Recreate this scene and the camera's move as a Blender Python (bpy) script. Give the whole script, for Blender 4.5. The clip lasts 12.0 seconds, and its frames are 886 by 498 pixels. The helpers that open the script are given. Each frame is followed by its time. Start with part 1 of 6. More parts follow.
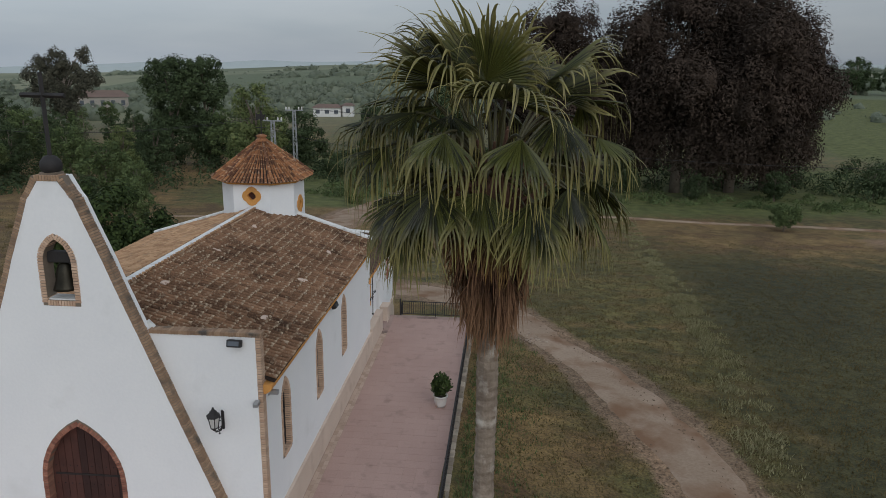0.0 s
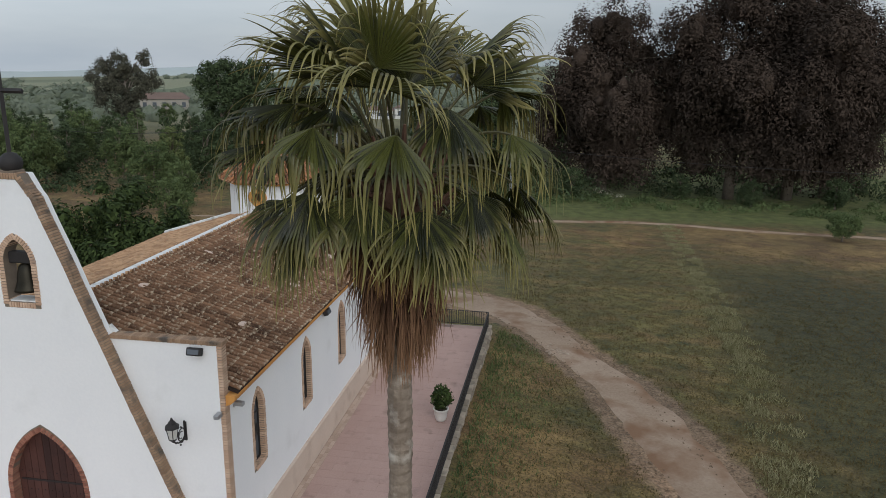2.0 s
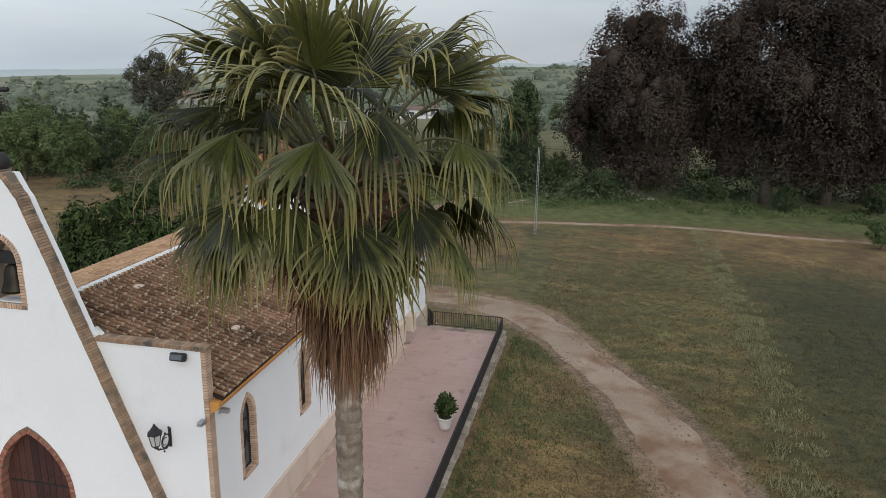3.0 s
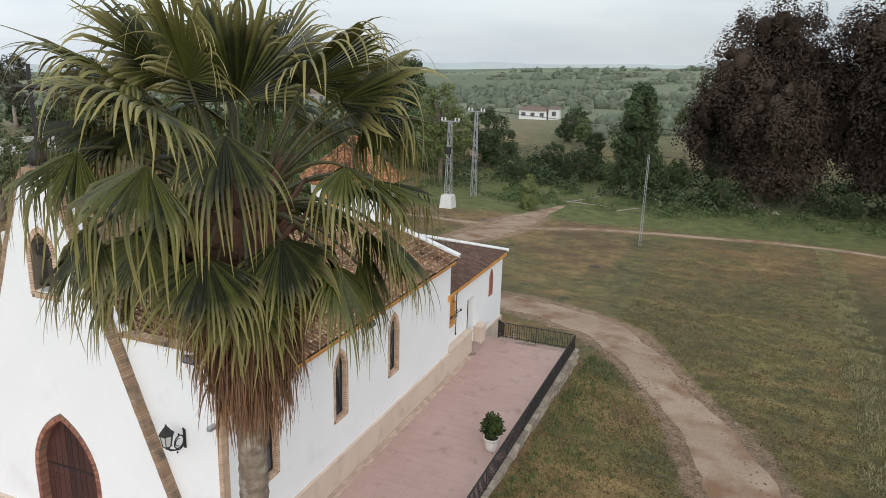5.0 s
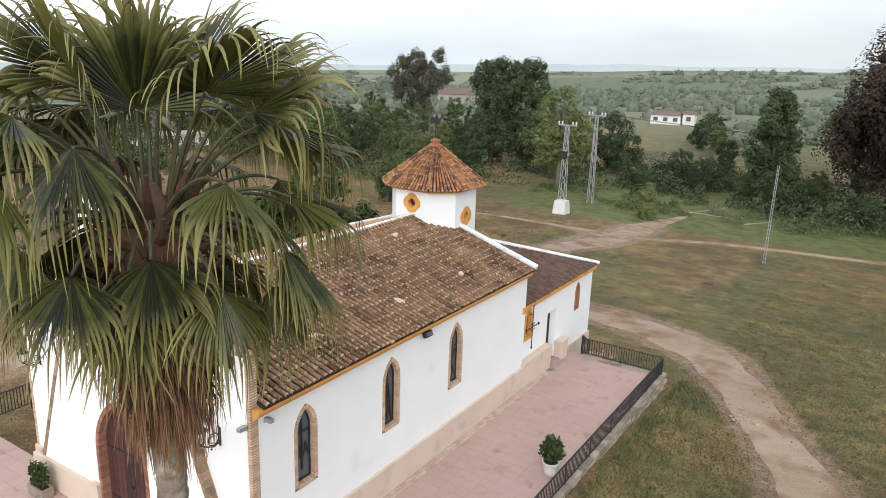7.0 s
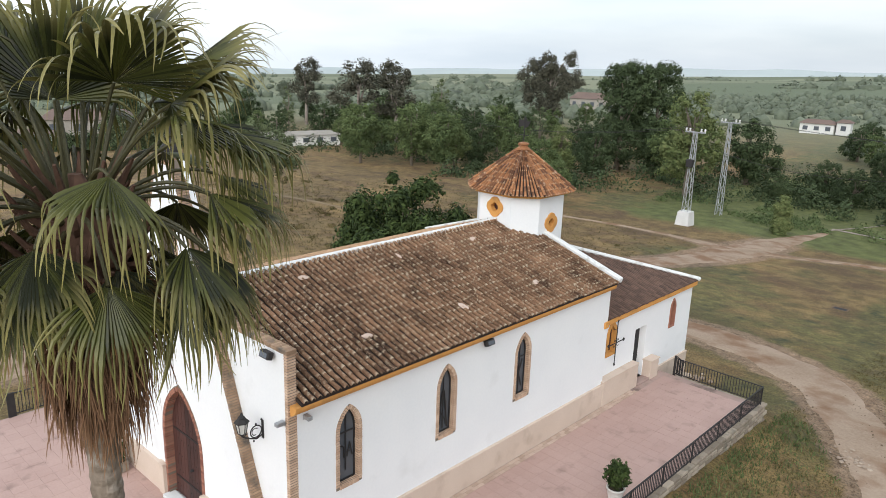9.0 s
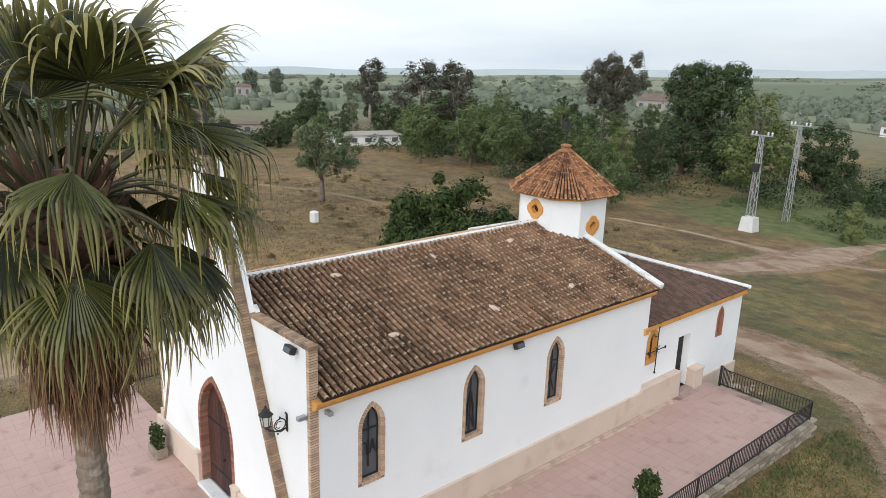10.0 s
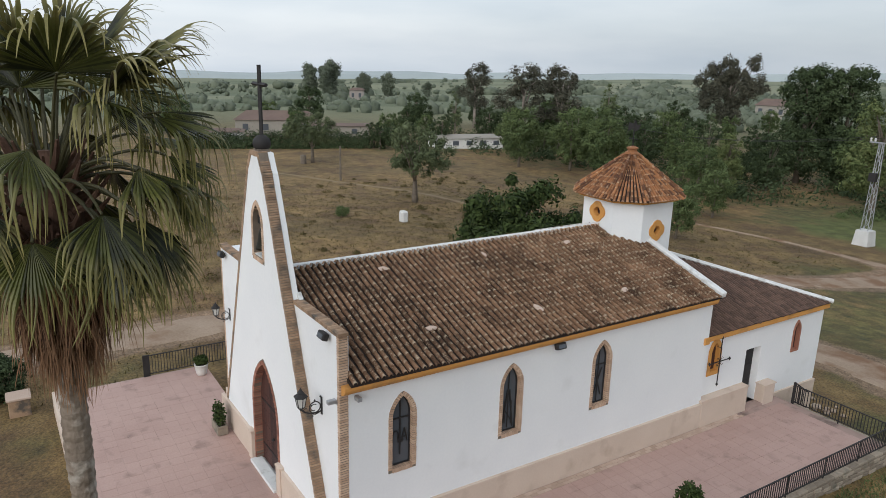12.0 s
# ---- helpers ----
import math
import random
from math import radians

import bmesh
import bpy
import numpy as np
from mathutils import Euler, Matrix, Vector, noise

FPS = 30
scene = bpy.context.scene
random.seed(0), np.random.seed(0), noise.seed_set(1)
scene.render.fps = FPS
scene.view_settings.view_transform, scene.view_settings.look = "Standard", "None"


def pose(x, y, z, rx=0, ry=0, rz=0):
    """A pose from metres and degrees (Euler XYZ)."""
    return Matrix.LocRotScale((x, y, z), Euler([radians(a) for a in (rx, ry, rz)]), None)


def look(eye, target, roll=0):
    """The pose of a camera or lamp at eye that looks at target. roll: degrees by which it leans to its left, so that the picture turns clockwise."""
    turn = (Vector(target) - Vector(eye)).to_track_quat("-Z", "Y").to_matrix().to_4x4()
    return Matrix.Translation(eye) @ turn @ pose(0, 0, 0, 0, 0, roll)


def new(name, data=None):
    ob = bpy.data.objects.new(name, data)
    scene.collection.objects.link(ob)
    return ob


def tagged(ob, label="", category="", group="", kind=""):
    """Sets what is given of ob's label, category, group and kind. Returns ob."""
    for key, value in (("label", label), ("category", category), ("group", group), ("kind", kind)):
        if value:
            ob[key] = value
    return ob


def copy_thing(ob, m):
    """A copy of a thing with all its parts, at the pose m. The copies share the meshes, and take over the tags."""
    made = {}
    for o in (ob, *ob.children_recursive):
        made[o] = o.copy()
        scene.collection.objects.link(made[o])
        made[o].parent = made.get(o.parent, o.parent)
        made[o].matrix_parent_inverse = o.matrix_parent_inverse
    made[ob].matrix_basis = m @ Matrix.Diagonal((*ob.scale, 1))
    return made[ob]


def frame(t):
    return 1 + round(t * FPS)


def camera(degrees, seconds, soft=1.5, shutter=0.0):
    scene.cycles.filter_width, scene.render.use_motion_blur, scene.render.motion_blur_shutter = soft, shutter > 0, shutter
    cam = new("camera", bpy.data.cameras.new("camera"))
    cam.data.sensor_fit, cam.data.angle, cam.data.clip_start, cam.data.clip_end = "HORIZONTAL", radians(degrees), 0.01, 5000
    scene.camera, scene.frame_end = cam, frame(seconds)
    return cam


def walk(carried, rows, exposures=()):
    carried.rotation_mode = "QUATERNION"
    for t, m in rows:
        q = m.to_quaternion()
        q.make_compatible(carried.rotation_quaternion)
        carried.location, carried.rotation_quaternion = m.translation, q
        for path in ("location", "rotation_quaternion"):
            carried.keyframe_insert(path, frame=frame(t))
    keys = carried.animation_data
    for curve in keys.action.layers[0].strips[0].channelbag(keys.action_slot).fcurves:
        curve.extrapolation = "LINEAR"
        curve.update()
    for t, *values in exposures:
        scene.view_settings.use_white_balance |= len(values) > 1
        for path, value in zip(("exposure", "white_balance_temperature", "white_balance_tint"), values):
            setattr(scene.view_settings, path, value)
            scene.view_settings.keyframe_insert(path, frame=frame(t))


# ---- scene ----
cam = camera(63.1, 12.0, 0.78)
PATH = [
    (0, (5.611, -15.28, 12.365), (5.442, -13.355, 11.851), 0.9),
    (0.5, (6.039, -14.945, 12.357), (5.833, -13.024, 11.842), 1.0),
    (1, (6.45, -14.589, 12.301), (6.207, -12.671, 11.787), 0.9),
    (1.5, (6.899, -14.236, 12.227), (6.615, -12.324, 11.717), 0.9),
    (2, (7.327, -13.866, 12.19), (7.003, -11.959, 11.682), 0.8),
    (2.5, (7.716, -13.475, 12.193), (7.353, -11.575, 11.684), 0.9),
    (4.5, (9.459, -11.768, 12.313), (8.809, -9.949, 11.796), 1.4),
    (5, (9.851, -11.39, 12.371), (9.118, -9.604, 11.851), 1.7),
    (5.5, (10.191, -11.02, 12.45), (9.38, -9.268, 11.928), 1.8),
    (6, (10.527, -10.604, 12.489), (9.637, -8.892, 11.963), 2.0),
    (6.5, (10.852, -10.188, 12.479), (9.885, -8.519, 11.953), 2.0),
    (7, (11.18, -9.779, 12.474), (10.137, -8.156, 11.947), 1.9),
    (9, (12.284, -8.186, 12.41), (10.959, -6.784, 11.882), 1.9),
    (9.5, (12.577, -7.817, 12.416), (11.189, -6.478, 11.887), 1.8),
    (10, (12.906, -7.534, 12.435), (11.46, -6.258, 11.904), 1.8),
    (10.5, (13.219, -7.216, 12.419), (11.717, -6.006, 11.889), 1.7),
    (11, (13.542, -6.925, 12.401), (11.992, -5.777, 11.871), 1.7),
    (11.5, (13.918, -6.645, 12.404), (12.328, -5.552, 11.875), 1.6),
    (12, (14.248, -6.332, 12.369), (12.623, -5.292, 11.841), 1.5),
]
walk(cam, [(t, look(eye, target, roll)) for t, eye, target, roll in PATH], exposures=((0.0,-0.90,6200,10),(2.5,-0.48,6300,10),(4.5,-0.13,6450,10),(5.5,0.03,6500,10),(7.0,0.3,6500,10),(9.0,0.2,6420,10),(10.5,0.04,6380,10),(12.0,-0.33,6350,10)))

# ---- daylight: overcast sky and a very soft sun ----
world = bpy.data.worlds.new("overcast_sky")
scene.world = world
world.use_nodes = True
wn, wl = world.node_tree.nodes, world.node_tree.links
wn.clear()
sky = wn.new("ShaderNodeTexSky")
sky.sky_type, sky.sun_disc = "NISHITA", False
sky.sun_elevation, sky.sun_rotation = radians(28), radians(149)
bg_clear, bg_cloud, w_add, w_out = wn.new("ShaderNodeBackground"), wn.new("ShaderNodeBackground"), wn.new("ShaderNodeAddShader"), wn.new("ShaderNodeOutputWorld")
bg_clear.inputs["Strength"].default_value = 0.02
bg_cloud.inputs["Strength"].default_value = 1.0
w_tex, w_map, w_noise, w_ramp = wn.new("ShaderNodeTexCoord"), wn.new("ShaderNodeMapping"), wn.new("ShaderNodeTexNoise"), wn.new("ShaderNodeValToRGB")
w_map.inputs["Scale"].default_value = (1.2, 1.2, 6.0)
w_noise.inputs["Scale"].default_value, w_noise.inputs["Detail"].default_value = 1.6, 5.0
w_ramp.color_ramp.elements[0].position, w_ramp.color_ramp.elements[0].color = 0.32, (0.53, 0.605, 0.69, 1)
w_ramp.color_ramp.elements[1].position, w_ramp.color_ramp.elements[1].color = 0.68, (0.79, 0.83, 0.87, 1)
wl.new(w_tex.outputs["Generated"], w_map.inputs["Vector"])
wl.new(w_map.outputs["Vector"], w_noise.inputs["Vector"])
wl.new(w_noise.outputs["Fac"], w_ramp.inputs["Fac"])
# an overcast sky grows brighter towards the zenith, than over the horizon
w_sep, w_up, w_grow, w_mul = wn.new("ShaderNodeSeparateXYZ"), wn.new("ShaderNodeMath"), wn.new("ShaderNodeMath"), wn.new("ShaderNodeMixRGB")
w_up.operation, w_up.inputs[1].default_value = "MAXIMUM", 0.0
w_grow.operation, w_grow.inputs[1].default_value, w_grow.inputs[2].default_value = "MULTIPLY_ADD", 0.4, 1.0
w_mul.blend_type, w_mul.inputs["Fac"].default_value = "MULTIPLY", 1.0
wl.new(w_tex.outputs["Generated"], w_sep.inputs[0])
wl.new(w_sep.outputs["Z"], w_up.inputs[0])
wl.new(w_up.outputs[0], w_grow.inputs[0])
# thinner cloud towards the south-west
w_side = wn.new("ShaderNodeVectorMath")
w_side.operation = "DOT_PRODUCT"
w_side.inputs[1].default_value = (-0.27, -0.18, 0.0)
wl.new(w_tex.outputs["Generated"], w_side.inputs[0])
w_base = wn.new("ShaderNodeMath")
w_base.operation = "ADD"
w_base.inputs[1].default_value = 1.0
wl.new(w_side.outputs["Value"], w_base.inputs[0])
wl.new(w_base.outputs[0], w_grow.inputs[2])
wl.new(w_ramp.outputs["Color"], w_mul.inputs["Color1"])
wl.new(w_grow.outputs[0], w_mul.inputs["Color2"])
wl.new(w_mul.outputs["Color"], bg_cloud.inputs["Color"])
wl.new(sky.outputs["Color"], bg_clear.inputs["Color"])
wl.new(bg_clear.outputs[0], w_add.inputs[0])
wl.new(bg_cloud.outputs[0], w_add.inputs[1])
wl.new(w_add.outputs[0], w_out.inputs["Surface"])
sun = new("sun", bpy.data.lights.new("sun", "SUN"))
sun.data.energy, sun.data.angle, sun.data.color = 1.9, radians(50), (1.0, 0.975, 0.94)
sun.matrix_world = look((20, -33, 20.5), (0, 0, 0))


# ---- materials ----
def surface(name, a, b, scale=1.5, fine=30.0, rough=0.85, bump=0.25, jitter=0.0, island=0.0, metal=0.0, stain=None, stain_scale=0.6, stain_at=0.62, contrast=0.5, dist=0.01):
    """Two colours mixed by a broad and a fine noise, with relief, wear and an optional stain colour."""
    m = bpy.data.materials.new(name)
    m.use_nodes = True
    n, l = m.node_tree.nodes, m.node_tree.links
    p = n["Principled BSDF"]
    p.inputs["Roughness"].default_value, p.inputs["Metallic"].default_value = rough, metal
    geo = n.new("ShaderNodeNewGeometry")

    def noise_of(size, detail):
        t = n.new("ShaderNodeTexNoise")
        t.inputs["Scale"].default_value, t.inputs["Detail"].default_value = size, detail
        l.new(geo.outputs["Position"], t.inputs["Vector"])
        return t.outputs["Fac"]

    def math_of(op, u, v):
        t = n.new("ShaderNodeMath")
        t.operation = op
        for i, w in enumerate((u, v)):
            if isinstance(w, (int, float)):
                t.inputs[i].default_value = w
            else:
                l.new(w, t.inputs[i])
        return t.outputs[0]

    big, small = noise_of(scale, 4.0), noise_of(fine, 6.0)
    f = math_of("ADD", math_of("MULTIPLY", big, 0.6), math_of("MULTIPLY", small, 0.4))
    if jitter:
        info = n.new("ShaderNodeObjectInfo")
        f = math_of("ADD", f, math_of("MULTIPLY", math_of("SUBTRACT", info.outputs["Random"], 0.5), jitter))
    if island:
        f = math_of("ADD", f, math_of("MULTIPLY", math_of("SUBTRACT", geo.outputs["Random Per Island"], 0.5), island))
    r = n.new("ShaderNodeValToRGB")
    r.color_ramp.elements[0].position, r.color_ramp.elements[0].color = 0.5 - contrast * 0.5, (*a, 1)
    r.color_ramp.elements[1].position, r.color_ramp.elements[1].color = 0.5 + contrast * 0.5, (*b, 1)
    l.new(f, r.inputs["Fac"])
    colour = r.outputs["Color"]
    if stain:
        s = n.new("ShaderNodeValToRGB")
        s.color_ramp.elements[0].position, s.color_ramp.elements[0].color = stain_at - 0.06, (0, 0, 0, 1)
        s.color_ramp.elements[1].position, s.color_ramp.elements[1].color = stain_at + 0.12, (1, 1, 1, 1)
        l.new(noise_of(stain_scale, 8.0), s.inputs["Fac"])
        x = n.new("ShaderNodeMixRGB")
        l.new(s.outputs["Color"], x.inputs["Fac"])
        l.new(colour, x.inputs["Color1"])
        x.inputs["Color2"].default_value = (*stain, 1)
        colour = x.outputs["Color"]
    l.new(colour, p.inputs["Base Color"])
    if bump:
        t = n.new("ShaderNodeBump")
        t.inputs["Strength"].default_value, t.inputs["Distance"].default_value = bump, dist
        l.new(small, t.inputs["Height"])
        l.new(t.outputs["Normal"], p.inputs["Normal"])
    return m


M = {}
M["white"] = surface("whitewash", (0.77, 0.775, 0.78), (0.84, 0.84, 0.83), 0.7, 14, 0.9, 0.35, stain=(0.73, 0.73, 0.72), stain_scale=0.9, stain_at=0.66)
M["white_cap"] = surface("white_cap", (0.62, 0.62, 0.60), (0.78, 0.78, 0.76), 2.0, 25, 0.9, 0.4, stain=(0.42, 0.40, 0.36), stain_scale=3.0, stain_at=0.62)
M["dado"] = surface("sandstone_paint", (0.54, 0.425, 0.34), (0.65, 0.53, 0.435), 0.9, 22, 0.9, 0.4, stain=(0.48, 0.37, 0.29), stain_scale=1.3)
M["ochre"] = surface("ochre_paint", (0.54, 0.245, 0.055), (0.66, 0.325, 0.09), 1.2, 20, 0.85, 0.3, stain=(0.38, 0.20, 0.07), stain_scale=2.0)
M["brick"] = surface("fired_brick", (0.44, 0.285, 0.19), (0.64, 0.46, 0.33), 3.0, 60, 0.9, 0.6, jitter=0.4, stain=(0.30, 0.22, 0.17), stain_scale=2.5, stain_at=0.66)
M["brick_red"] = surface("red_brick", (0.20, 0.075, 0.05), (0.38, 0.17, 0.11), 3.0, 60, 0.9, 0.6, jitter=0.5)
M["brick_dark"] = surface("weathered_brick", (0.21, 0.128, 0.078), (0.43, 0.29, 0.185), 3.0, 60, 0.92, 0.6, jitter=0.34, stain=(0.10, 0.085, 0.07), stain_scale=2.6, stain_at=0.57)
M["mortar"] = surface("lime_mortar", (0.13, 0.10, 0.075), (0.24, 0.195, 0.15), 4.0, 80, 0.95, 0.5)
M["tile"] = surface("lichen_roof_tile", (0.058, 0.032, 0.020), (0.285, 0.162, 0.096), 0.9, 22, 0.95, 0.8, jitter=0.18, contrast=0.40, stain=(0.44, 0.36, 0.26), stain_scale=11.0, stain_at=0.64, dist=0.02)
M["tile_rest"] = surface("lichen_roof_tile_field", (0.058, 0.032, 0.020), (0.285, 0.162, 0.096), 0.9, 22, 0.95, 0.8, island=0.18, contrast=0.40, stain=(0.44, 0.36, 0.26), stain_scale=11.0, stain_at=0.64, dist=0.02)
M["tile_new"] = surface("orange_roof_tile", (0.105, 0.045, 0.024), (0.38, 0.165, 0.068), 1.6, 14, 0.92, 0.6, jitter=0.55, stain=(0.50, 0.36, 0.25), stain_scale=6.0, stain_at=0.66, dist=0.02)
M["tile_new_rest"] = surface("orange_roof_tile_field", (0.105, 0.045, 0.024), (0.38, 0.165, 0.068), 1.6, 14, 0.92, 0.6, island=0.55, stain=(0.50, 0.36, 0.25), stain_scale=6.0, stain_at=0.66, dist=0.02)
M["tile_brown"] = surface("dark_brown_roof_tile", (0.070, 0.042, 0.032), (0.150, 0.090, 0.065), 0.8, 12, 0.9, 0.5, island=0.5, dist=0.02)
# bed under the tiles: shade of the channels put into a near-black colour
M["tile_bed"] = surface("shaded_tile_channels", (0.012, 0.008, 0.006), (0.040, 0.024, 0.016), 0.8, 12, 0.95, 0.5)
M["paver"] = surface("pink_paver", (0.372, 0.238, 0.200), (0.500, 0.345, 0.294), 0.30, 18, 0.8, 0.3, jitter=0.07, stain=(0.27, 0.18, 0.155), stain_scale=1.6, stain_at=0.64)
M["paver_rest"] = surface("pink_paver_field", (0.372, 0.238, 0.200), (0.500, 0.345, 0.294), 0.30, 18, 0.8, 0.3, island=0.07, stain=(0.27, 0.18, 0.155), stain_scale=1.6, stain_at=0.64)
M["paver_joint"] = surface("paver_joint", (0.30, 0.205, 0.175), (0.46, 0.335, 0.29), 0.55, 3, 0.95, 0.4, stain=(0.07, 0.05, 0.042), stain_scale=1.1, stain_at=0.60)
M["kerb"] = surface("rubble_stone", (0.20, 0.162, 0.122), (0.37, 0.31, 0.24), 1.2, 8, 0.95, 0.9, jitter=0.6, stain=(0.13, 0.12, 0.09), stain_scale=1.8, dist=0.03)
M["wood"] = surface("dark_oak", (0.030, 0.011, 0.009), (0.075, 0.028, 0.021), 3.0, 45, 0.6, 0.3, jitter=0.6)
M["iron"] = surface("black_iron", (0.012, 0.011, 0.011), (0.030, 0.026, 0.025), 5.0, 60, 0.75, 0.2)
M["galv"] = surface("galvanised_steel", (0.30, 0.31, 0.32), (0.48, 0.49, 0.50), 2.0, 30, 0.5, 0.1, metal=0.6)
M["concrete"] = surface("whitened_concrete", (0.52, 0.51, 0.48), (0.72, 0.71, 0.69), 1.0, 12, 0.95, 0.4)
M["plaster_far"] = surface("white_plaster", (0.62, 0.61, 0.58), (0.76, 0.75, 0.72), 0.2, 2, 0.95, 0.0)
M["pot"] = surface("white_pot", (0.58, 0.55, 0.50), (0.74, 0.72, 0.68), 4.0, 40, 0.8, 0.2)
M["stone"] = surface("field_stone", (0.24, 0.175, 0.125), (0.40, 0.32, 0.245), 3.0, 20, 0.95, 0.6, jitter=0.5)
M["soil"] = surface("potting_soil", (0.03, 0.02, 0.014), (0.08, 0.055, 0.04), 6.0, 60, 0.95, 0.6)
M["bell"] = surface("bronze_bell", (0.018, 0.016, 0.012), (0.05, 0.044, 0.03), 4.0, 40, 0.45, 0.1, metal=0.8)
M["dark_room"] = surface("dark_interior", (0.03, 0.028, 0.026), (0.05, 0.046, 0.042), 1.0, 10, 0.95, 0.0)
M["bark"] = surface("grey_bark", (0.10, 0.08, 0.06), (0.22, 0.18, 0.14), 2.0, 14, 0.95, 0.8, dist=0.03)
M["bark_pale"] = surface("peeling_pale_bark", (0.16, 0.12, 0.10), (0.42, 0.37, 0.32), 1.5, 10, 0.9, 0.6, dist=0.03)
M["palm_bark"] = surface("palm_trunk", (0.095, 0.066, 0.046), (0.33, 0.265, 0.205), 2.4, 14, 0.95, 0.9, stain=(0.47, 0.42, 0.36), stain_scale=3.5, stain_at=0.60, dist=0.03)
M["leaf_dark"] = surface("dark_leaves", (0.027, 0.041, 0.019), (0.082, 0.110, 0.049), 0.25, 3, 0.85, 0.0, island=0.4)
M["leaf_mid"] = surface("green_leaves", (0.052, 0.077, 0.030), (0.132, 0.168, 0.066), 0.25, 3, 0.85, 0.0, island=0.4)
M["leaf_light"] = surface("pale_green_leaves", (0.07, 0.10, 0.035), (0.17, 0.19, 0.075), 0.25, 3, 0.85, 0.0, island=0.4)
M["leaf_grey"] = surface("grey_green_leaves", (0.055, 0.072, 0.036), (0.140, 0.165, 0.082), 0.25, 3, 0.85, 0.0, island=0.4)
M["leaf_brown"] = surface("reddish_eucalyptus_leaves", (0.022, 0.017, 0.013), (0.084, 0.060, 0.045), 0.11, 0.6, 0.9, 0.0, island=0.15)
M["leaf_euc"] = surface("grey_eucalyptus_leaves", (0.046, 0.047, 0.034), (0.118, 0.112, 0.078), 0.2, 3, 0.85, 0.0, island=0.4)
M["leaf_bush"] = surface("dense_bush_leaves", (0.018, 0.030, 0.010), (0.060, 0.086, 0.025), 0.6, 5, 0.8, 0.0, island=0.5)
M["grass"] = surface("grass_blades", (0.062, 0.058, 0.021), (0.165, 0.122, 0.054), 0.12, 1.2, 0.9, 0.0, island=0.3)
M["weeds"] = surface("pale_weeds", (0.17, 0.158, 0.073), (0.33, 0.305, 0.175), 0.3, 2, 0.9, 0.0, island=0.6)
M["road"] = surface("gravel_road", (0.24, 0.167, 0.113), (0.41, 0.315, 0.235), 0.45, 9, 0.97, 0.8, stain=(0.215, 0.128, 0.078), stain_scale=0.55, stain_at=0.52, dist=0.04)


def leaf_blade(name, young, old, dry, rough):
    """Leaf colour that dries towards the tips of its strips (the attribute tip), with random strips."""
    m = surface(name, young, old, 1.5, 20, rough, 0.1, island=0.8, jitter=0.6)
    n, l = m.node_tree.nodes, m.node_tree.links
    p = n["Principled BSDF"]
    before = p.inputs["Base Color"].links[0].from_socket
    at = n.new("ShaderNodeAttribute")
    at.attribute_name = "tip"
    r = n.new("ShaderNodeValToRGB")
    r.color_ramp.elements[0].position, r.color_ramp.elements[1].position = 0.45, 0.92
    r.color_ramp.elements[0].color, r.color_ramp.elements[1].color = (0, 0, 0, 1), (0.85, 0.85, 0.85, 1)
    l.new(at.outputs["Fac"], r.inputs["Fac"])
    x = n.new("ShaderNodeMixRGB")
    l.new(r.outputs["Color"], x.inputs["Fac"])
    l.new(before, x.inputs["Color1"])
    x.inputs["Color2"].default_value = (*dry, 1)
    l.new(x.outputs["Color"], p.inputs["Base Color"])
    sheer = n.new("ShaderNodeBsdfTranslucent")
    both = n.new("ShaderNodeMixShader")
    both.inputs["Fac"].default_value = 0.17
    l.new(p.inputs["Base Color"].links[0].from_socket, sheer.inputs["Color"])
    l.new(p.outputs["BSDF"], both.inputs[1])
    l.new(sheer.outputs["BSDF"], both.inputs[2])
    l.new(both.outputs["Shader"], n["Material Output"].inputs["Surface"])
    return m

M["faint_path"] = surface("trodden_path", (0.16, 0.11, 0.055), (0.27, 0.195, 0.11), 0.5, 6, 0.97, 0.6)
for key in ("leaf_dark", "leaf_mid", "leaf_light", "leaf_grey", "leaf_brown", "leaf_euc", "leaf_bush", "grass", "weeds", "tile", "tile_rest", "road"):
    M[key].node_tree.nodes["Principled BSDF"].inputs["Specular IOR Level"].default_value = 0.15


def worn_lip(m, pale):
    """Lichen and wear on the lower lip of each tile (the attribute lip)."""
    n, l = m.node_tree.nodes, m.node_tree.links
    p = n["Principled BSDF"]
    before = p.inputs["Base Color"].links[0].from_socket
    at, patch, cut, times, x = n.new("ShaderNodeAttribute"), n.new("ShaderNodeTexNoise"), n.new("ShaderNodeValToRGB"), n.new("ShaderNodeMath"), n.new("ShaderNodeMixRGB")
    at.attribute_name = "lip"
    patch.inputs["Scale"].default_value = 5.0
    l.new(n.new("ShaderNodeNewGeometry").outputs["Position"], patch.inputs["Vector"])
    cut.color_ramp.elements[0].position, cut.color_ramp.elements[1].position = 0.40, 0.62
    l.new(patch.outputs["Fac"], cut.inputs["Fac"])
    times.operation = "MULTIPLY"
    l.new(cut.outputs["Color"], times.inputs[0])
    l.new(at.outputs["Fac"], times.inputs[1])
    l.new(times.outputs[0], x.inputs["Fac"])
    l.new(before, x.inputs["Color1"])
    x.inputs["Color2"].default_value = (*pale, 1)
    l.new(x.outputs["Color"], p.inputs["Base Color"])


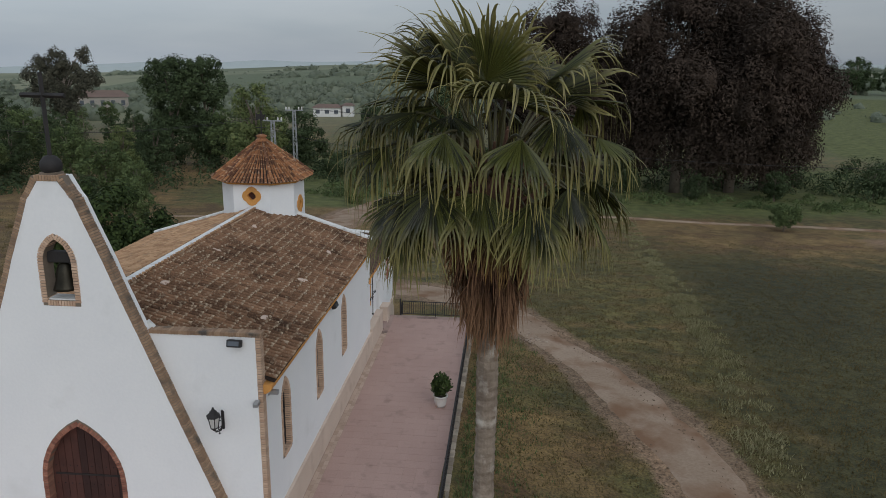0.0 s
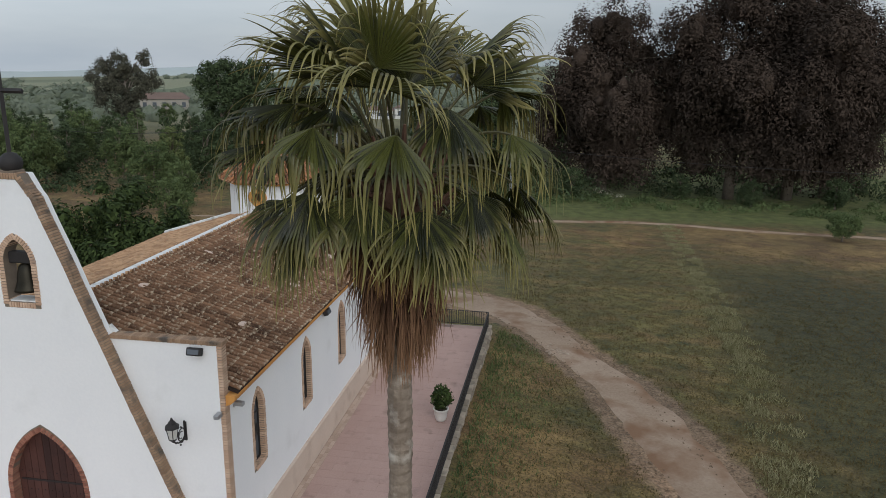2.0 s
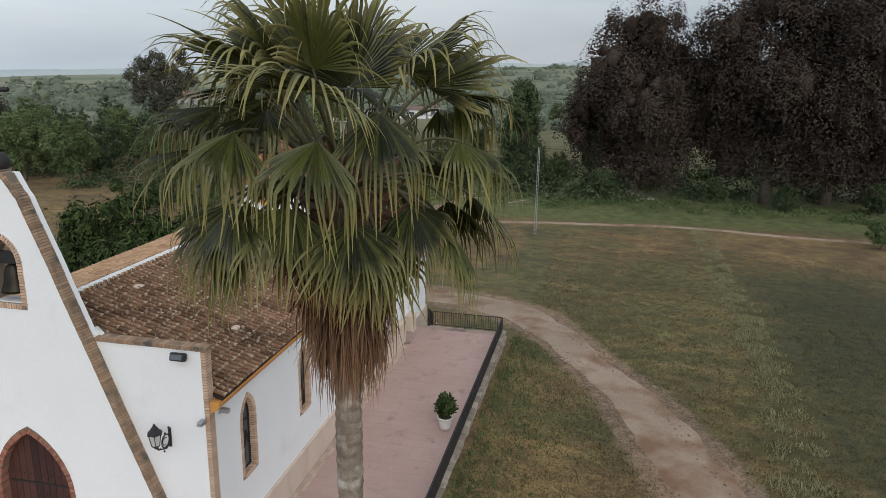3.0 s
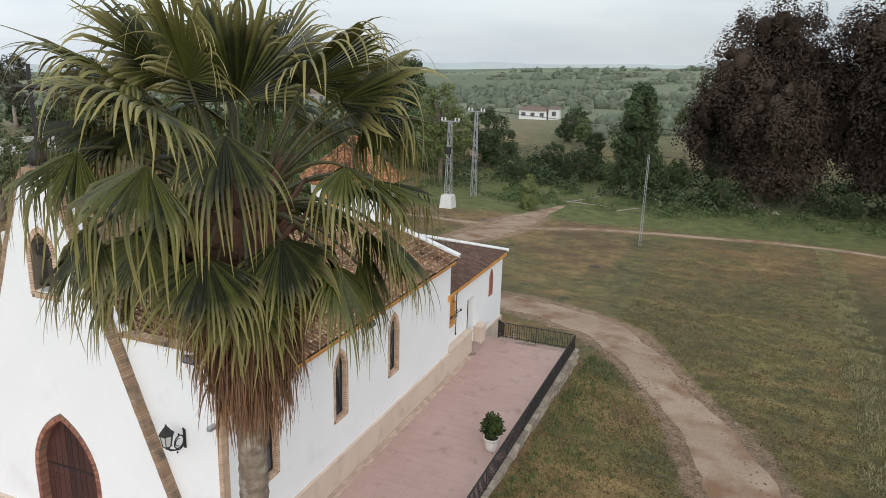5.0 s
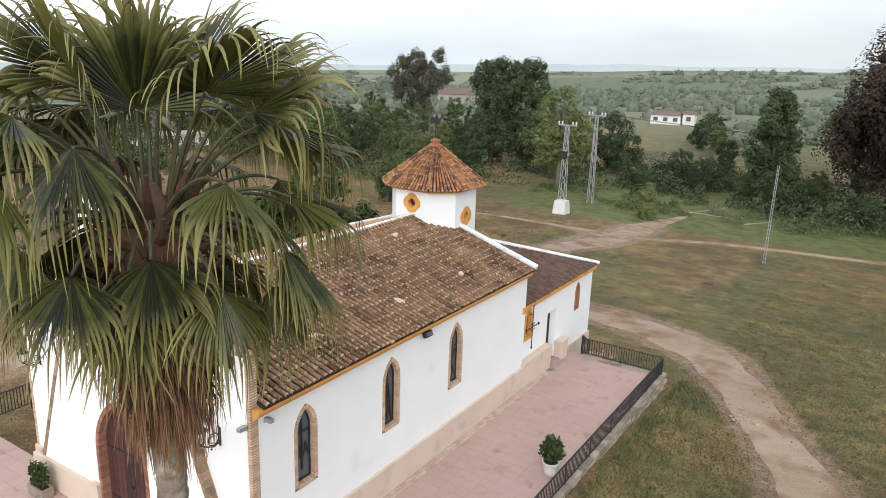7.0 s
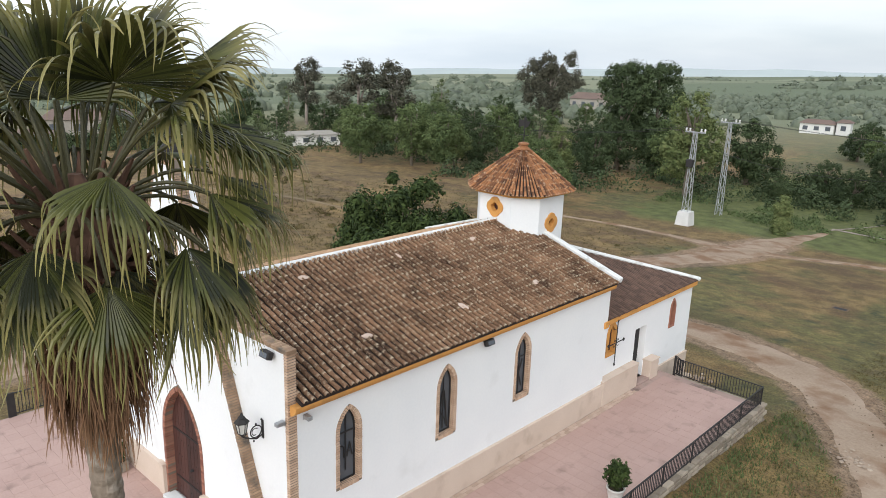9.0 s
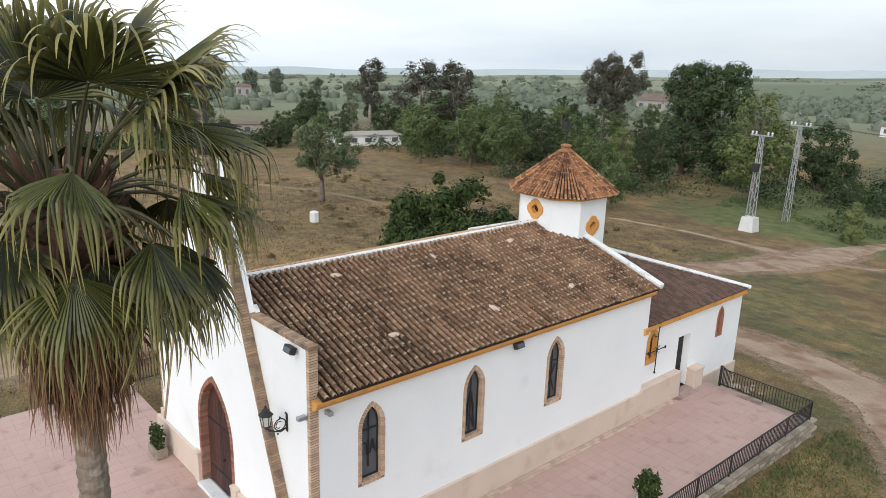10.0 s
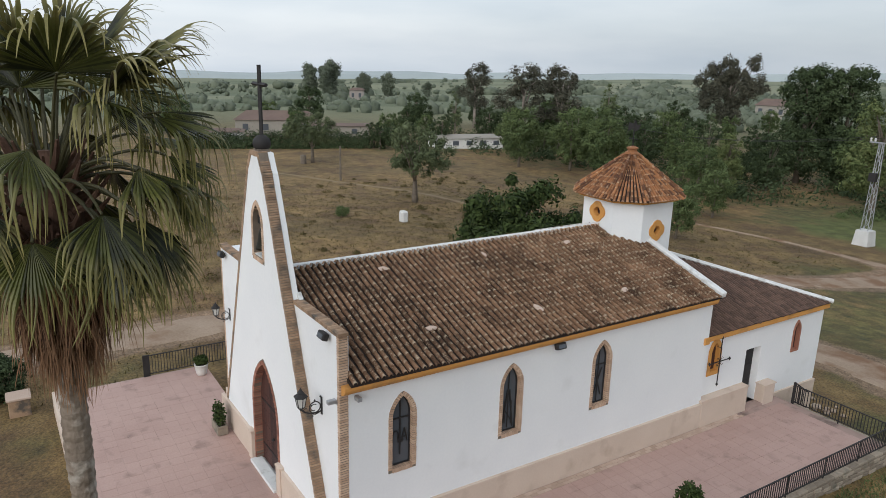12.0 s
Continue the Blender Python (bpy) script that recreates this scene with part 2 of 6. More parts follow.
worn_lip(M["tile"], (0.56, 0.46, 0.33))
worn_lip(M["tile_rest"], (0.56, 0.46, 0.33))
worn_lip(M["tile_new"], (0.58, 0.40, 0.24))
worn_lip(M["tile_new_rest"], (0.58, 0.40, 0.24))
M["frond"] = leaf_blade("palm_frond", (0.015, 0.018, 0.005), (0.084, 0.090, 0.020), (0.32, 0.275, 0.098), 0.42)
M["frond_old"] = leaf_blade("ageing_palm_frond", (0.014, 0.018, 0.004), (0.095, 0.085, 0.020), (0.34, 0.19, 0.055), 0.5)
M["frond"].node_tree.nodes["Principled BSDF"].inputs["Specular IOR Level"].default_value = 0.35
M["frond_dead"] = leaf_blade("dead_palm_frond", (0.046, 0.020, 0.011), (0.16, 0.078, 0.041), (0.32, 0.18, 0.097), 0.9)
M["petiole"] = surface("palm_leaf_stalk", (0.028, 0.028, 0.011), (0.095, 0.085, 0.032), 2.0, 20, 0.6, 0.1)
M["petiole_dead"] = surface("dry_leaf_stalk", (0.055, 0.026, 0.017), (0.16, 0.085, 0.052), 2.0, 20, 0.9, 0.3)

glass = bpy.data.materials.new("window_glass")
glass.use_nodes = True
gp = glass.node_tree.nodes["Principled BSDF"]
gp.inputs["Base Color"].default_value, gp.inputs["Roughness"].default_value = (0.10, 0.11, 0.125, 1), 0.18
M["glass"] = glass
M["border"] = surface("tan_brick_paver", (0.40, 0.29, 0.22), (0.54, 0.41, 0.33), 0.8, 24, 0.85, 0.4, island=0.5)
# leaf green for distant trees, with haze mixed into the base colour
M["leaf_far"] = surface("haze_tinted_leaves", (0.086, 0.106, 0.070), (0.165, 0.185, 0.127), 0.02, 0.5, 0.9, 0.0, island=0.3)
M["tile_left"] = surface("tan_roof_tile", (0.30, 0.165, 0.085), (0.54, 0.34, 0.19), 1.1, 10, 0.9, 0.6, island=0.4, stain=(0.24, 0.17, 0.11), stain_scale=2.0, dist=0.02)
# hill colour with the pale blue-grey of distance haze put in
M["backdrop"] = surface("hazy_far_hills", (0.33, 0.375, 0.375), (0.41, 0.45, 0.445), 0.002, 0.02, 1.0, 0.0)
amber = bpy.data.materials.new("lantern_glass")
amber.use_nodes = True
ap = amber.node_tree.nodes["Principled BSDF"]
ap.inputs["Base Color"].default_value, ap.inputs["Roughness"].default_value = (0.55, 0.55, 0.52, 1), 0.25
M["lantern"] = amber


# ---- mesh helpers ----
def part(name, bm, material, parent=None, label="", smooth=False, at=None):
    """Links a bmesh or mesh as one object, under parent if given."""
    if isinstance(bm, bpy.types.Mesh):
        me = bm
    else:
        me = bpy.data.meshes.new(name)
        bm.to_mesh(me)
        bm.free()
    if material and not me.materials:
        me.materials.append(material)
    if smooth:
        me.polygons.foreach_set("use_smooth", [True] * len(me.polygons))
    ob = new(name, me)
    if at is not None:
        ob.matrix_basis = at
    if parent:
        ob.parent = parent
    if label:
        ob["label"] = label
    return ob


def thing(name, place, label, category, group="", kind=""):
    ob = new(name)
    ob.matrix_basis = place if isinstance(place, Matrix) else Matrix.Translation(place)
    return tagged(ob, label, category, group, kind)


def mesh_of(name, verts, faces, material=None):
    me = bpy.data.meshes.new(name)
    me.from_pydata([tuple(v) for v in verts], [], faces)
    me.update()
    if material:
        me.materials.append(material)
    return me


def add_box(bm, x0, y0, z0, x1, y1, z1, bevel=0.0):
    r = bmesh.ops.create_cube(bm, size=1.0, matrix=Matrix.LocRotScale(((x0 + x1) / 2, (y0 + y1) / 2, (z0 + z1) / 2), None, (abs(x1 - x0), abs(y1 - y0), abs(z1 - z0))))
    if bevel:
        es = list({e for v in r["verts"] for e in v.link_edges})
        bmesh.ops.bevel(bm, geom=es, offset=bevel, segments=1, affect="EDGES")
    return bm


def box(x0, y0, z0, x1, y1, z1, bevel=0.0):
    return add_box(bmesh.new(), x0, y0, z0, x1, y1, z1, bevel)


def add_tube(bm, pts, radii, sides=8, caps=True):
    """A tapered tube along points."""
    rings, pts = [], [Vector(p) for p in pts]
    for i, p in enumerate(pts):
        d = (pts[min(i + 1, len(pts) - 1)] - pts[max(i - 1, 0)]).normalized()
        u = d.cross(Vector((0, 0, 1)))
        u = d.cross(Vector((1, 0, 0))) if u.length < 0.05 else u
        u.normalize()
        w = d.cross(u)
        r = float(radii[i] if isinstance(radii, (list, tuple)) else radii)
        rings.append([bm.verts.new(p + r * (math.cos(a) * u + math.sin(a) * w)) for a in (2 * math.pi * k / sides for k in range(sides))])
    for a, b in zip(rings, rings[1:]):
        for k in range(sides):
            bm.faces.new((a[k], a[(k + 1) % sides], b[(k + 1) % sides], b[k]))
    if caps:
        bm.faces.new(rings[0][::-1])
        bm.faces.new(rings[-1])
    return bm


def tube(pts, radii, sides=8):
    return add_tube(bmesh.new(), pts, radii, sides)


def lathe(profile, sides=24, bm=None, at=(0, 0, 0)):
    """A turned shape from (radius, height) pairs."""
    bm = bm or bmesh.new()
    rings = [[bm.verts.new((at[0] + r * math.cos(2 * math.pi * k / sides), at[1] + r * math.sin(2 * math.pi * k / sides), at[2] + z)) for k in range(sides)] for r, z in profile]
    for a, b in zip(rings, rings[1:]):
        for k in range(sides):
            bm.faces.new((a[k], a[(k + 1) % sides], b[(k + 1) % sides], b[k]))
    bm.faces.new(rings[0][::-1])
    bm.faces.new(rings[-1])
    return bm


def panel(outline, holes, depth, to_world):
    """A slab with openings: outlines in (u, v), pushed through by depth, then placed by to_world(u, v, w)."""
    bm = bmesh.new()
    for loop in (outline, *holes):
        vs = [bm.verts.new((u, v, 0)) for u, v in loop]
        for a, b in zip(vs, vs[1:] + vs[:1]):
            bm.edges.new((a, b))
    bmesh.ops.triangle_fill(bm, use_beauty=True, edges=bm.edges[:])
    r = bmesh.ops.extrude_face_region(bm, geom=bm.faces[:])
    for v in (g for g in r["geom"] if isinstance(g, bmesh.types.BMVert)):
        v.co.z = depth
    for v in bm.verts:
        v.co = Vector(to_world(*v.co))
    bmesh.ops.recalc_face_normals(bm, faces=bm.faces[:])
    return bm


def lancet(w, z0, zs, zt, n=7):
    """The outline of a pointed arch, from its lower left corner round: half arcs of rise zt - zs over width w."""
    a, h = w / 2, zt - zs
    c = (h * h - a * a) / (2 * a)
    top = math.atan2(h, c)
    arc = [((a + c) * math.cos(top * k / n) - c, (a + c) * math.sin(top * k / n)) for k in range(n + 1)]
    right = [(a, z0)] + [(u, zs + v) for u, v in arc]
    left = [(-u, zs + v) for u, v in reversed(arc[:-1])] + [(-a, z0)]
    return right + left


def along(loop, step):
    """Evenly spaced points with their directions along an open line of (u, v)."""
    out, carry = [], step / 2
    for (u0, v0), (u1, v1) in zip(loop, loop[1:]):
        d = math.hypot(u1 - u0, v1 - v0)
        s = carry
        while s < d:
            out.append((u0 + (u1 - u0) * s / d, v0 + (v1 - v0) * s / d, math.atan2(v1 - v0, u1 - u0)))
            s += step
        carry = s - d
    return out


BRICK_MESHES = {}


def brick_mesh(lx, ly, lz, material):
    """One brick, slightly chamfered, shared by all its kind."""
    key = (round(lx, 3), round(ly, 3), round(lz, 3), material.name)
    if key not in BRICK_MESHES:
        bm = box(-lx / 2, -ly / 2, -lz / 2, lx / 2, ly / 2, lz / 2, 0.006)
        me = bpy.data.meshes.new("brick")
        bm.to_mesh(me)
        bm.free()
        me.materials.append(material)
        BRICK_MESHES[key] = me
    return BRICK_MESHES[key]


# ---- ground: one sheet to the horizon ----
GROUND_S = (-60, -10, 0, 10, 20, 44, 60, 80, 120, 170, 300, 600, 1200, 2500, 5000)
GROUND_H = (-0.3, -0.4, -0.6, -0.95, -1.45, -3.4, -4.4, -5.0, -5.3, -3.8, -2.5, 0.0, 3.5, -2.0, -20.0)


def ground_z(x, y):
    r = math.hypot(x, y)
    a, b, c = y, -0.75 * x - 6.0, 0.8 * (r - 30.0)
    top = max(a, b, c)
    s = top + 3.0 * math.log(sum(math.exp((v - top) / 3.0) for v in (a, b, c)))
    far = min(1.0, max(0.0, (r - 140.0) / 300.0))
    if 3.5 < x < 12 and -12 < y < 24:  # earth banked up against the terrace
        top_up = 0.72 * math.exp(-max(0.0, x - 4.3) / 1.6) * min(1.0, (y + 12) / 8, (24 - y) / 5)
        return float(np.interp(s, GROUND_S, GROUND_H)) + top_up
    return float(np.interp(s, GROUND_S, GROUND_H)) - 0.037 * max(0.0, -x) * far * far * (3 - 2 * far)


ROADS = {
    "road": [(-19, -30, 3.0), (-19.5, -12, 3.2), (-20, 0, 4.2), (-20, 12, 3.2), (-17, 22, 3.0), (-11, 27.5, 3.6), (-3.1, 29.0, 4.6), (-0.7, 28.7, 4.4), (2.1, 27.6, 4.3), (4.6, 25.7, 3.9), (6.4, 22.2, 3.4), (7.8, 19.4, 2.9), (9.0, 17.3, 2.9), (9.9, 15.5, 3.1), (10.8, 12.8, 3.4), (11.6, 10.0, 3.4), (12.4, 7.0, 3.1), (13.0, 0, 3.0), (13.0, -12, 3.0), (12, -30, 3.0)],
    "farm_track": [(-19, 31, 2.4), (-15.6, 40, 3.2), (-13.2, 46, 3.8), (-12.0, 51, 4.8), (-11.6, 56, 5.4), (-11.2, 61, 4.8), (-10.6, 66, 3.4), (-9.8, 70.5, 1.8), (-9.2, 74, 0.6)],
    "track_spur": [(-11.5, 55.5, 3.0), (-14.5, 56.2, 2.2), (-18, 56.6, 1.2), (-24, 56.5, 0.8), (-34, 54, 0.5)],
    "footpath": [(-11.0, 56.5, 2.6), (-8.0, 58, 1.7), (-3, 60.8, 1.2), (6, 63, 1.1), (16, 64.5, 1.1), (28, 63, 1.1), (42, 62, 1.2), (58, 60, 1.3), (90, 56, 1.3)],
    "field_path": [(-40, 35.5, 0.5), (-50, 34, 1.1), (-62, 31, 1.0), (-80, 26, 0.6)],
}


def smooth_line(rows, step=0.6):
    """Catmull-Rom line through rows of (x, y, width)."""
    out = []
    for i in range(len(rows) - 1):
        p = [np.array(rows[max(0, min(len(rows) - 1, i + k))], float) for k in (-1, 0, 1, 2)]
        n = max(2, int(np.linalg.norm(p[2][:2] - p[1][:2]) / step))
        for k in range(n):
            t = k / n
            out.append(0.5 * (2 * p[1] + (p[2] - p[0]) * t + (2 * p[0] - 5 * p[1] + 4 * p[2] - p[3]) * t * t + (3 * p[1] - p[0] - 3 * p[2] + p[3]) * t ** 3))
    out.append(np.array(rows[-1], float))
    return np.array(out)


ROAD_LINES = {k: smooth_line(v) for k, v in ROADS.items()}
ROAD_POINTS = np.concatenate(list(ROAD_LINES.values()))


def road_gap(x, y):
    """Metres from the edge of the nearest road (negative on it)."""
    return float(np.min(np.hypot(ROAD_POINTS[:, 0] - x, ROAD_POINTS[:, 1] - y) - ROAD_POINTS[:, 2] / 2))


def stretch(lo, hi, step, far, grow):
    """Grid lines, close in the middle and wider outwards."""
    mid = list(np.arange(lo, hi + 1e-6, step))
    up, d = [hi], step
    while up[-1] < far:
        d *= grow
        up.append(up[-1] + d)
    down, d = [lo], step
    while down[-1] > -far:
        d *= grow
        down.append(down[-1] - d)
    return np.array(down[:0:-1] + mid + up[1:])


GX, GY = stretch(-40, 50, 0.8, 4200, 1.09), stretch(-20, 75, 0.8, 4200, 1.09)


def relief(x, y):
    return 0.05 * noise.noise(Vector((x * 0.5, y * 0.5, 0))) + 0.10 * noise.noise(Vector((x * 0.09, y * 0.09, 3)))


STRIP_Y, STRIP_X = (-14, 8.4, 13.3, 21.7, 34.0, 50.0, 66.0), (12.4, 14.9, 15.7, 16.5, 17.0, 17.8, 18.4)


def thickness(x, y):
    """Dense dark green growth beyond the strip of weeds, 0 to 1."""
    return max(0.0, min(1.0, (x - float(np.interp(y, STRIP_Y, STRIP_X)) + 1.5) / 8, (52 - y) / 26, (75 - x) / 20))


def dryness(x, y):
    """0 green to 1 dry: the kind of growth on the fields."""
    d = 0.30 + 0.60 * noise.noise(Vector((x * 0.045, y * 0.045, 7))) + 0.35 * noise.noise(Vector((x * 0.2, y * 0.2, 1)))
    if x < -12:
        d += 0.38 * min(1.0, (-12 - x) / 10)
    if y > 42 and x < -14:
        d -= 0.28 * min(1.0, (y - 42) / 10)
    if y > 65 and x > -34:
        d -= 0.6
    if 4 < x < 9 and y < 18:
        d += 0.12
    if x > -6 and 24 < y < 64:
        d += 0.06 * min(1.0, (y - 24) / 14)
    if x > 11 and y < 22:
        d -= 0.12
    if x > 1 and y > 16:
        d -= 0.26 * min(1.0, (y - 16) / 10)
    return max(0.0, min(1.0, d))


gv, gf, g_dry, g_bare, g_lush, g_thick = [], [], [], [], [], []
for y in GY:
    for x in GX:
        r = math.hypot(x, y)
        h = ground_z(x, y) + relief(x, y)
        if r > 250:
            h += min(1.0, (r - 250) / 400) * 7.0 * noise.noise(Vector((x * 0.0022, y * 0.0022, 5)))
        gv.append((x, y, h))
        g_dry.append(dryness(x, y))
        g_thick.append(thickness(x, y))
        g_lush.append(max(0.0, min(1.0, (y - 61 - 0.10 * max(0.0, x)) / 8, (118 - y) / 15, (x + 34) / 10, (70 - x) / 20), min(1.0, (x - 62) / 15, (220 - x) / 30, (y - 120) / 15, (330 - y) / 40)))
        near = road_gap(x, y) if -45 < x < 60 and -30 < y < 85 else 99.0
        spot = max(1.0 - math.hypot(x - 43, y - 54) / 6.0, 0.8 - math.hypot((x + 42) / 1.6, y - 310) / 26.0, 0.0)
        g_bare.append(max(spot, min(1.0, 1.0 - (near + 0.30) / 0.95), 0.0))
nx = len(GX)
gf = [(j * nx + i, j * nx + i + 1, (j + 1) * nx + i + 1, (j + 1) * nx + i) for j in range(len(GY) - 1) for i in range(nx - 1)]
g_me = mesh_of("ground", gv, gf)
g_me.attributes.new("dry", "FLOAT", "POINT").data.foreach_set("value", g_dry)
g_me.attributes.new("thick", "FLOAT", "POINT").data.foreach_set("value", g_thick)
g_me.attributes.new("lush", "FLOAT", "POINT").data.foreach_set("value", g_lush)
g_me.attributes.new("bare", "FLOAT", "POINT").data.foreach_set("value", g_bare)


def ground_material():
    m = surface("meadow", (0.075, 0.08, 0.03), (0.17, 0.145, 0.065), 0.6, 5, 0.97, 0.9, dist=0.08)
    n, l = m.node_tree.nodes, m.node_tree.links
    p = n["Principled BSDF"]
    geo = n.new("ShaderNodeNewGeometry")

    def nz(size, detail=5.0):
        t = n.new("ShaderNodeTexNoise")
        t.inputs["Scale"].default_value, t.inputs["Detail"].default_value = size, detail
        l.new(geo.outputs["Position"], t.inputs["Vector"])
        return t.outputs["Fac"]

    def ramp(src, lo, hi, a, b):
        t = n.new("ShaderNodeValToRGB")
        t.color_ramp.elements[0].position, t.color_ramp.elements[0].color = lo, (*a, 1)
        t.color_ramp.elements[1].position, t.color_ramp.elements[1].color = hi, (*b, 1)
        l.new(src, t.inputs["Fac"])
        return t.outputs["Color"]

    def mixed(f, a, b):
        t = n.new("ShaderNodeMixRGB")
        for s, v in (("Fac", f), ("Color1", a), ("Color2", b)):
            l.new(v, t.inputs[s])
        return t.outputs["Color"]

    def fuzzy(name, src, amount, lo, hi):
        at = n.new("ShaderNodeAttribute")
        at.attribute_name = name
        t = n.new("ShaderNodeMath")
        t.operation = "MULTIPLY_ADD"
        l.new(src, t.inputs[0])
        t.inputs[1].default_value = amount
        l.new(at.outputs["Fac"], t.inputs[2])
        return ramp(t.outputs[0], lo, hi, (0, 0, 0), (1, 1, 1))

    green = ramp(nz(1.3), 0.35, 0.7, (0.080, 0.072, 0.023), (0.158, 0.137, 0.047))
    straw = ramp(nz(0.9), 0.3, 0.7, (0.138, 0.088, 0.033), (0.262, 0.177, 0.074))
    rust = ramp(nz(0.35, 10), 0.48, 0.66, (0, 0, 0), (1, 1, 1))
    rusty = ramp(nz(4.0), 0.3, 0.7, (0.090, 0.052, 0.023), (0.170, 0.104, 0.048))
    straw = mixed(rust, straw, rusty)
    dark = ramp(nz(0.8, 12), 0.56, 0.68, (0, 0, 0), (1, 1, 1))
    weed = ramp(nz(6.0), 0.3, 0.7, (0.032, 0.038, 0.014), (0.070, 0.072, 0.028))
    green = mixed(dark, green, weed)
    soil = ramp(nz(2.5), 0.3, 0.7, (0.175, 0.112, 0.070), (0.295, 0.205, 0.138))
    base = mixed(fuzzy("dry", nz(0.55, 10), 1.3, 0.62, 1.40), green, straw)
    thick = ramp(nz(1.8), 0.3, 0.7, (0.033, 0.034, 0.012), (0.082, 0.076, 0.028))
    base = mixed(fuzzy("thick", nz(0.4, 10), 1.0, 0.55, 1.35), base, thick)
    base = mixed(fuzzy("bare", nz(1.4, 8), 0.6, 0.62, 0.95), base, soil)
    def toned(src, lo, hi, a, b):
        t = n.new("ShaderNodeMixRGB")
        t.blend_type, t.inputs["Fac"].default_value = "MULTIPLY", 1.0
        l.new(base, t.inputs["Color1"])
        l.new(ramp(src, lo, hi, a, b), t.inputs["Color2"])
        return t.outputs["Color"]

    base = toned(nz(11.0, 8), 0.34, 0.62, (0.55, 0.55, 0.52), (1.22, 1.2, 1.15))
    turned = n.new("ShaderNodeMapping")
    turned.inputs["Rotation"].default_value, turned.inputs["Scale"].default_value = (0, 0, radians(-58)), (0.07, 0.75, 0.5)
    l.new(geo.outputs["Position"], turned.inputs["Vector"])
    rows = n.new("ShaderNodeTexNoise")
    rows.inputs["Scale"].default_value, rows.inputs["Detail"].default_value = 1.0, 6.0
    l.new(turned.outputs["Vector"], rows.inputs["Vector"])
    base = toned(rows.outputs["Fac"], 0.34, 0.66, (0.91, 0.90, 0.88), (1.07, 1.06, 1.04))
    base = toned(nz(0.10, 7), 0.36, 0.62, (0.76, 0.78, 0.78), (1.12, 1.1, 1.08))
    # far land: pale crop tones with distance haze mixed into the colour
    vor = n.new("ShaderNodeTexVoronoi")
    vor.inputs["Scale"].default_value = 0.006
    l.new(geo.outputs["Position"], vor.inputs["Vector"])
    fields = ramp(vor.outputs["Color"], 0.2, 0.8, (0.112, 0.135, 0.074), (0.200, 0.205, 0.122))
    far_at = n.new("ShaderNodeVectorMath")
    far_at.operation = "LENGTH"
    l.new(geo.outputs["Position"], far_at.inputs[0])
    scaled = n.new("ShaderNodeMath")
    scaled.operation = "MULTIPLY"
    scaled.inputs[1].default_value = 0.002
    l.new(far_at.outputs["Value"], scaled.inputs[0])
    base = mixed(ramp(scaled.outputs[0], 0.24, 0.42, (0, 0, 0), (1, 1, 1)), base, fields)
    lush = ramp(nz(0.8, 8), 0.3, 0.7, (0.058, 0.068, 0.016), (0.130, 0.142, 0.040))
    base = mixed(fuzzy("lush", nz(0.3, 8), 0.8, 0.62, 1.15), base, lush)
    l.new(base, p.inputs["Base Color"])
    return m


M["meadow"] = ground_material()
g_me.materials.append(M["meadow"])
ground = part("ground", g_me, None, smooth=True)
tagged(ground, "rough meadow of dry straw and green grass", "ground", kind="structure")

for rname, line in ROAD_LINES.items():
    rv, rf, cols = [], [], 9
    for i, (x, y, w) in enumerate(line):
        a, b = line[max(i - 1, 0)], line[min(i + 1, len(line) - 1)]
        d = np.array((b[0] - a[0], b[1] - a[1]))
        d /= np.linalg.norm(d)
        side = np.array((d[1], -d[0]))
        for k in range(cols):
            u = k / (cols - 1) - 0.5
            edge = w * 0.80 * (1 + 0.26 * noise.noise(Vector((x * 0.5, y * 0.5, 5.0 * (k > 4)))) + 0.15 * noise.noise(Vector((x * 1.7, y * 2.3, 9.0 * (k > 4))))) * u
            px, py = x + side[0] * edge, y + side[1] * edge
            rut = -0.03 * math.exp(-((abs(u) - 0.26) / 0.09) ** 2) if w > 1.5 else 0.0
            rv.append((px, py, ground_z(px, py) + relief(px, py) + (0.055 if abs(u) < 0.49 else -0.05) + rut))
    for i in range(len(line) - 1):
        for k in range(cols - 1):
            rf.append((i * cols + k, i * cols + k + 1, (i + 1) * cols + k + 1, (i + 1) * cols + k))
    road = part(rname, mesh_of(rname, rv, rf, M["faint_path" if rname == "field_path" else "road"]), None, smooth=True)
    tagged(road, "pale dusty unpaved track with ruts and loose gravel", "road", kind="structure")

# ---- chapel ----
AXIS = -4.53
FACADE = Matrix.Rotation(radians(1.0), 4, "Z")  # the front stands slightly askew to the nave
chapel = thing("chapel", (0, 0, 0), "whitewashed country chapel with brick trim and an octagonal tower", "church")

TILE_LEN, TILE_STEP, TILE_PITCH = 0.40, 0.30, 0.187


def tile_mesh(name, r0, r1, length, arcs=6, material=None):
    """A curved clay tile: wide, open lower end at the origin, running up along y, with a thick rim."""
    vs, fs, lip = [], [], []
    n = arcs + 1
    for y, r, lift, worn in ((0, r0, 0.018, 1.0), (0.22 * length, r0 + 0.22 * (r1 - r0), 0.014, 0.0), (length, r1, 0.0, 0.0)):
        for k in range(n):
            a = math.pi * k / arcs
            vs.append((-r * math.cos(a), y, lift + r * math.sin(a) * 1.35))
            lip.append(worn * math.sin(a))
    for k in range(n):
        a = math.pi * k / arcs
        vs.append((-(r0 - 0.016) * math.cos(a), 0.0, 0.018 + (r0 - 0.016) * math.sin(a) * 1.35))
        lip.append(0.3)
    for k in range(arcs):
        fs.append((k, k + 1, n + k + 1, n + k))
        fs.append((n + k, n + k + 1, 2 * n + k + 1, 2 * n + k))
        fs.append((k + 1, k, 3 * n + k, 3 * n + k + 1))
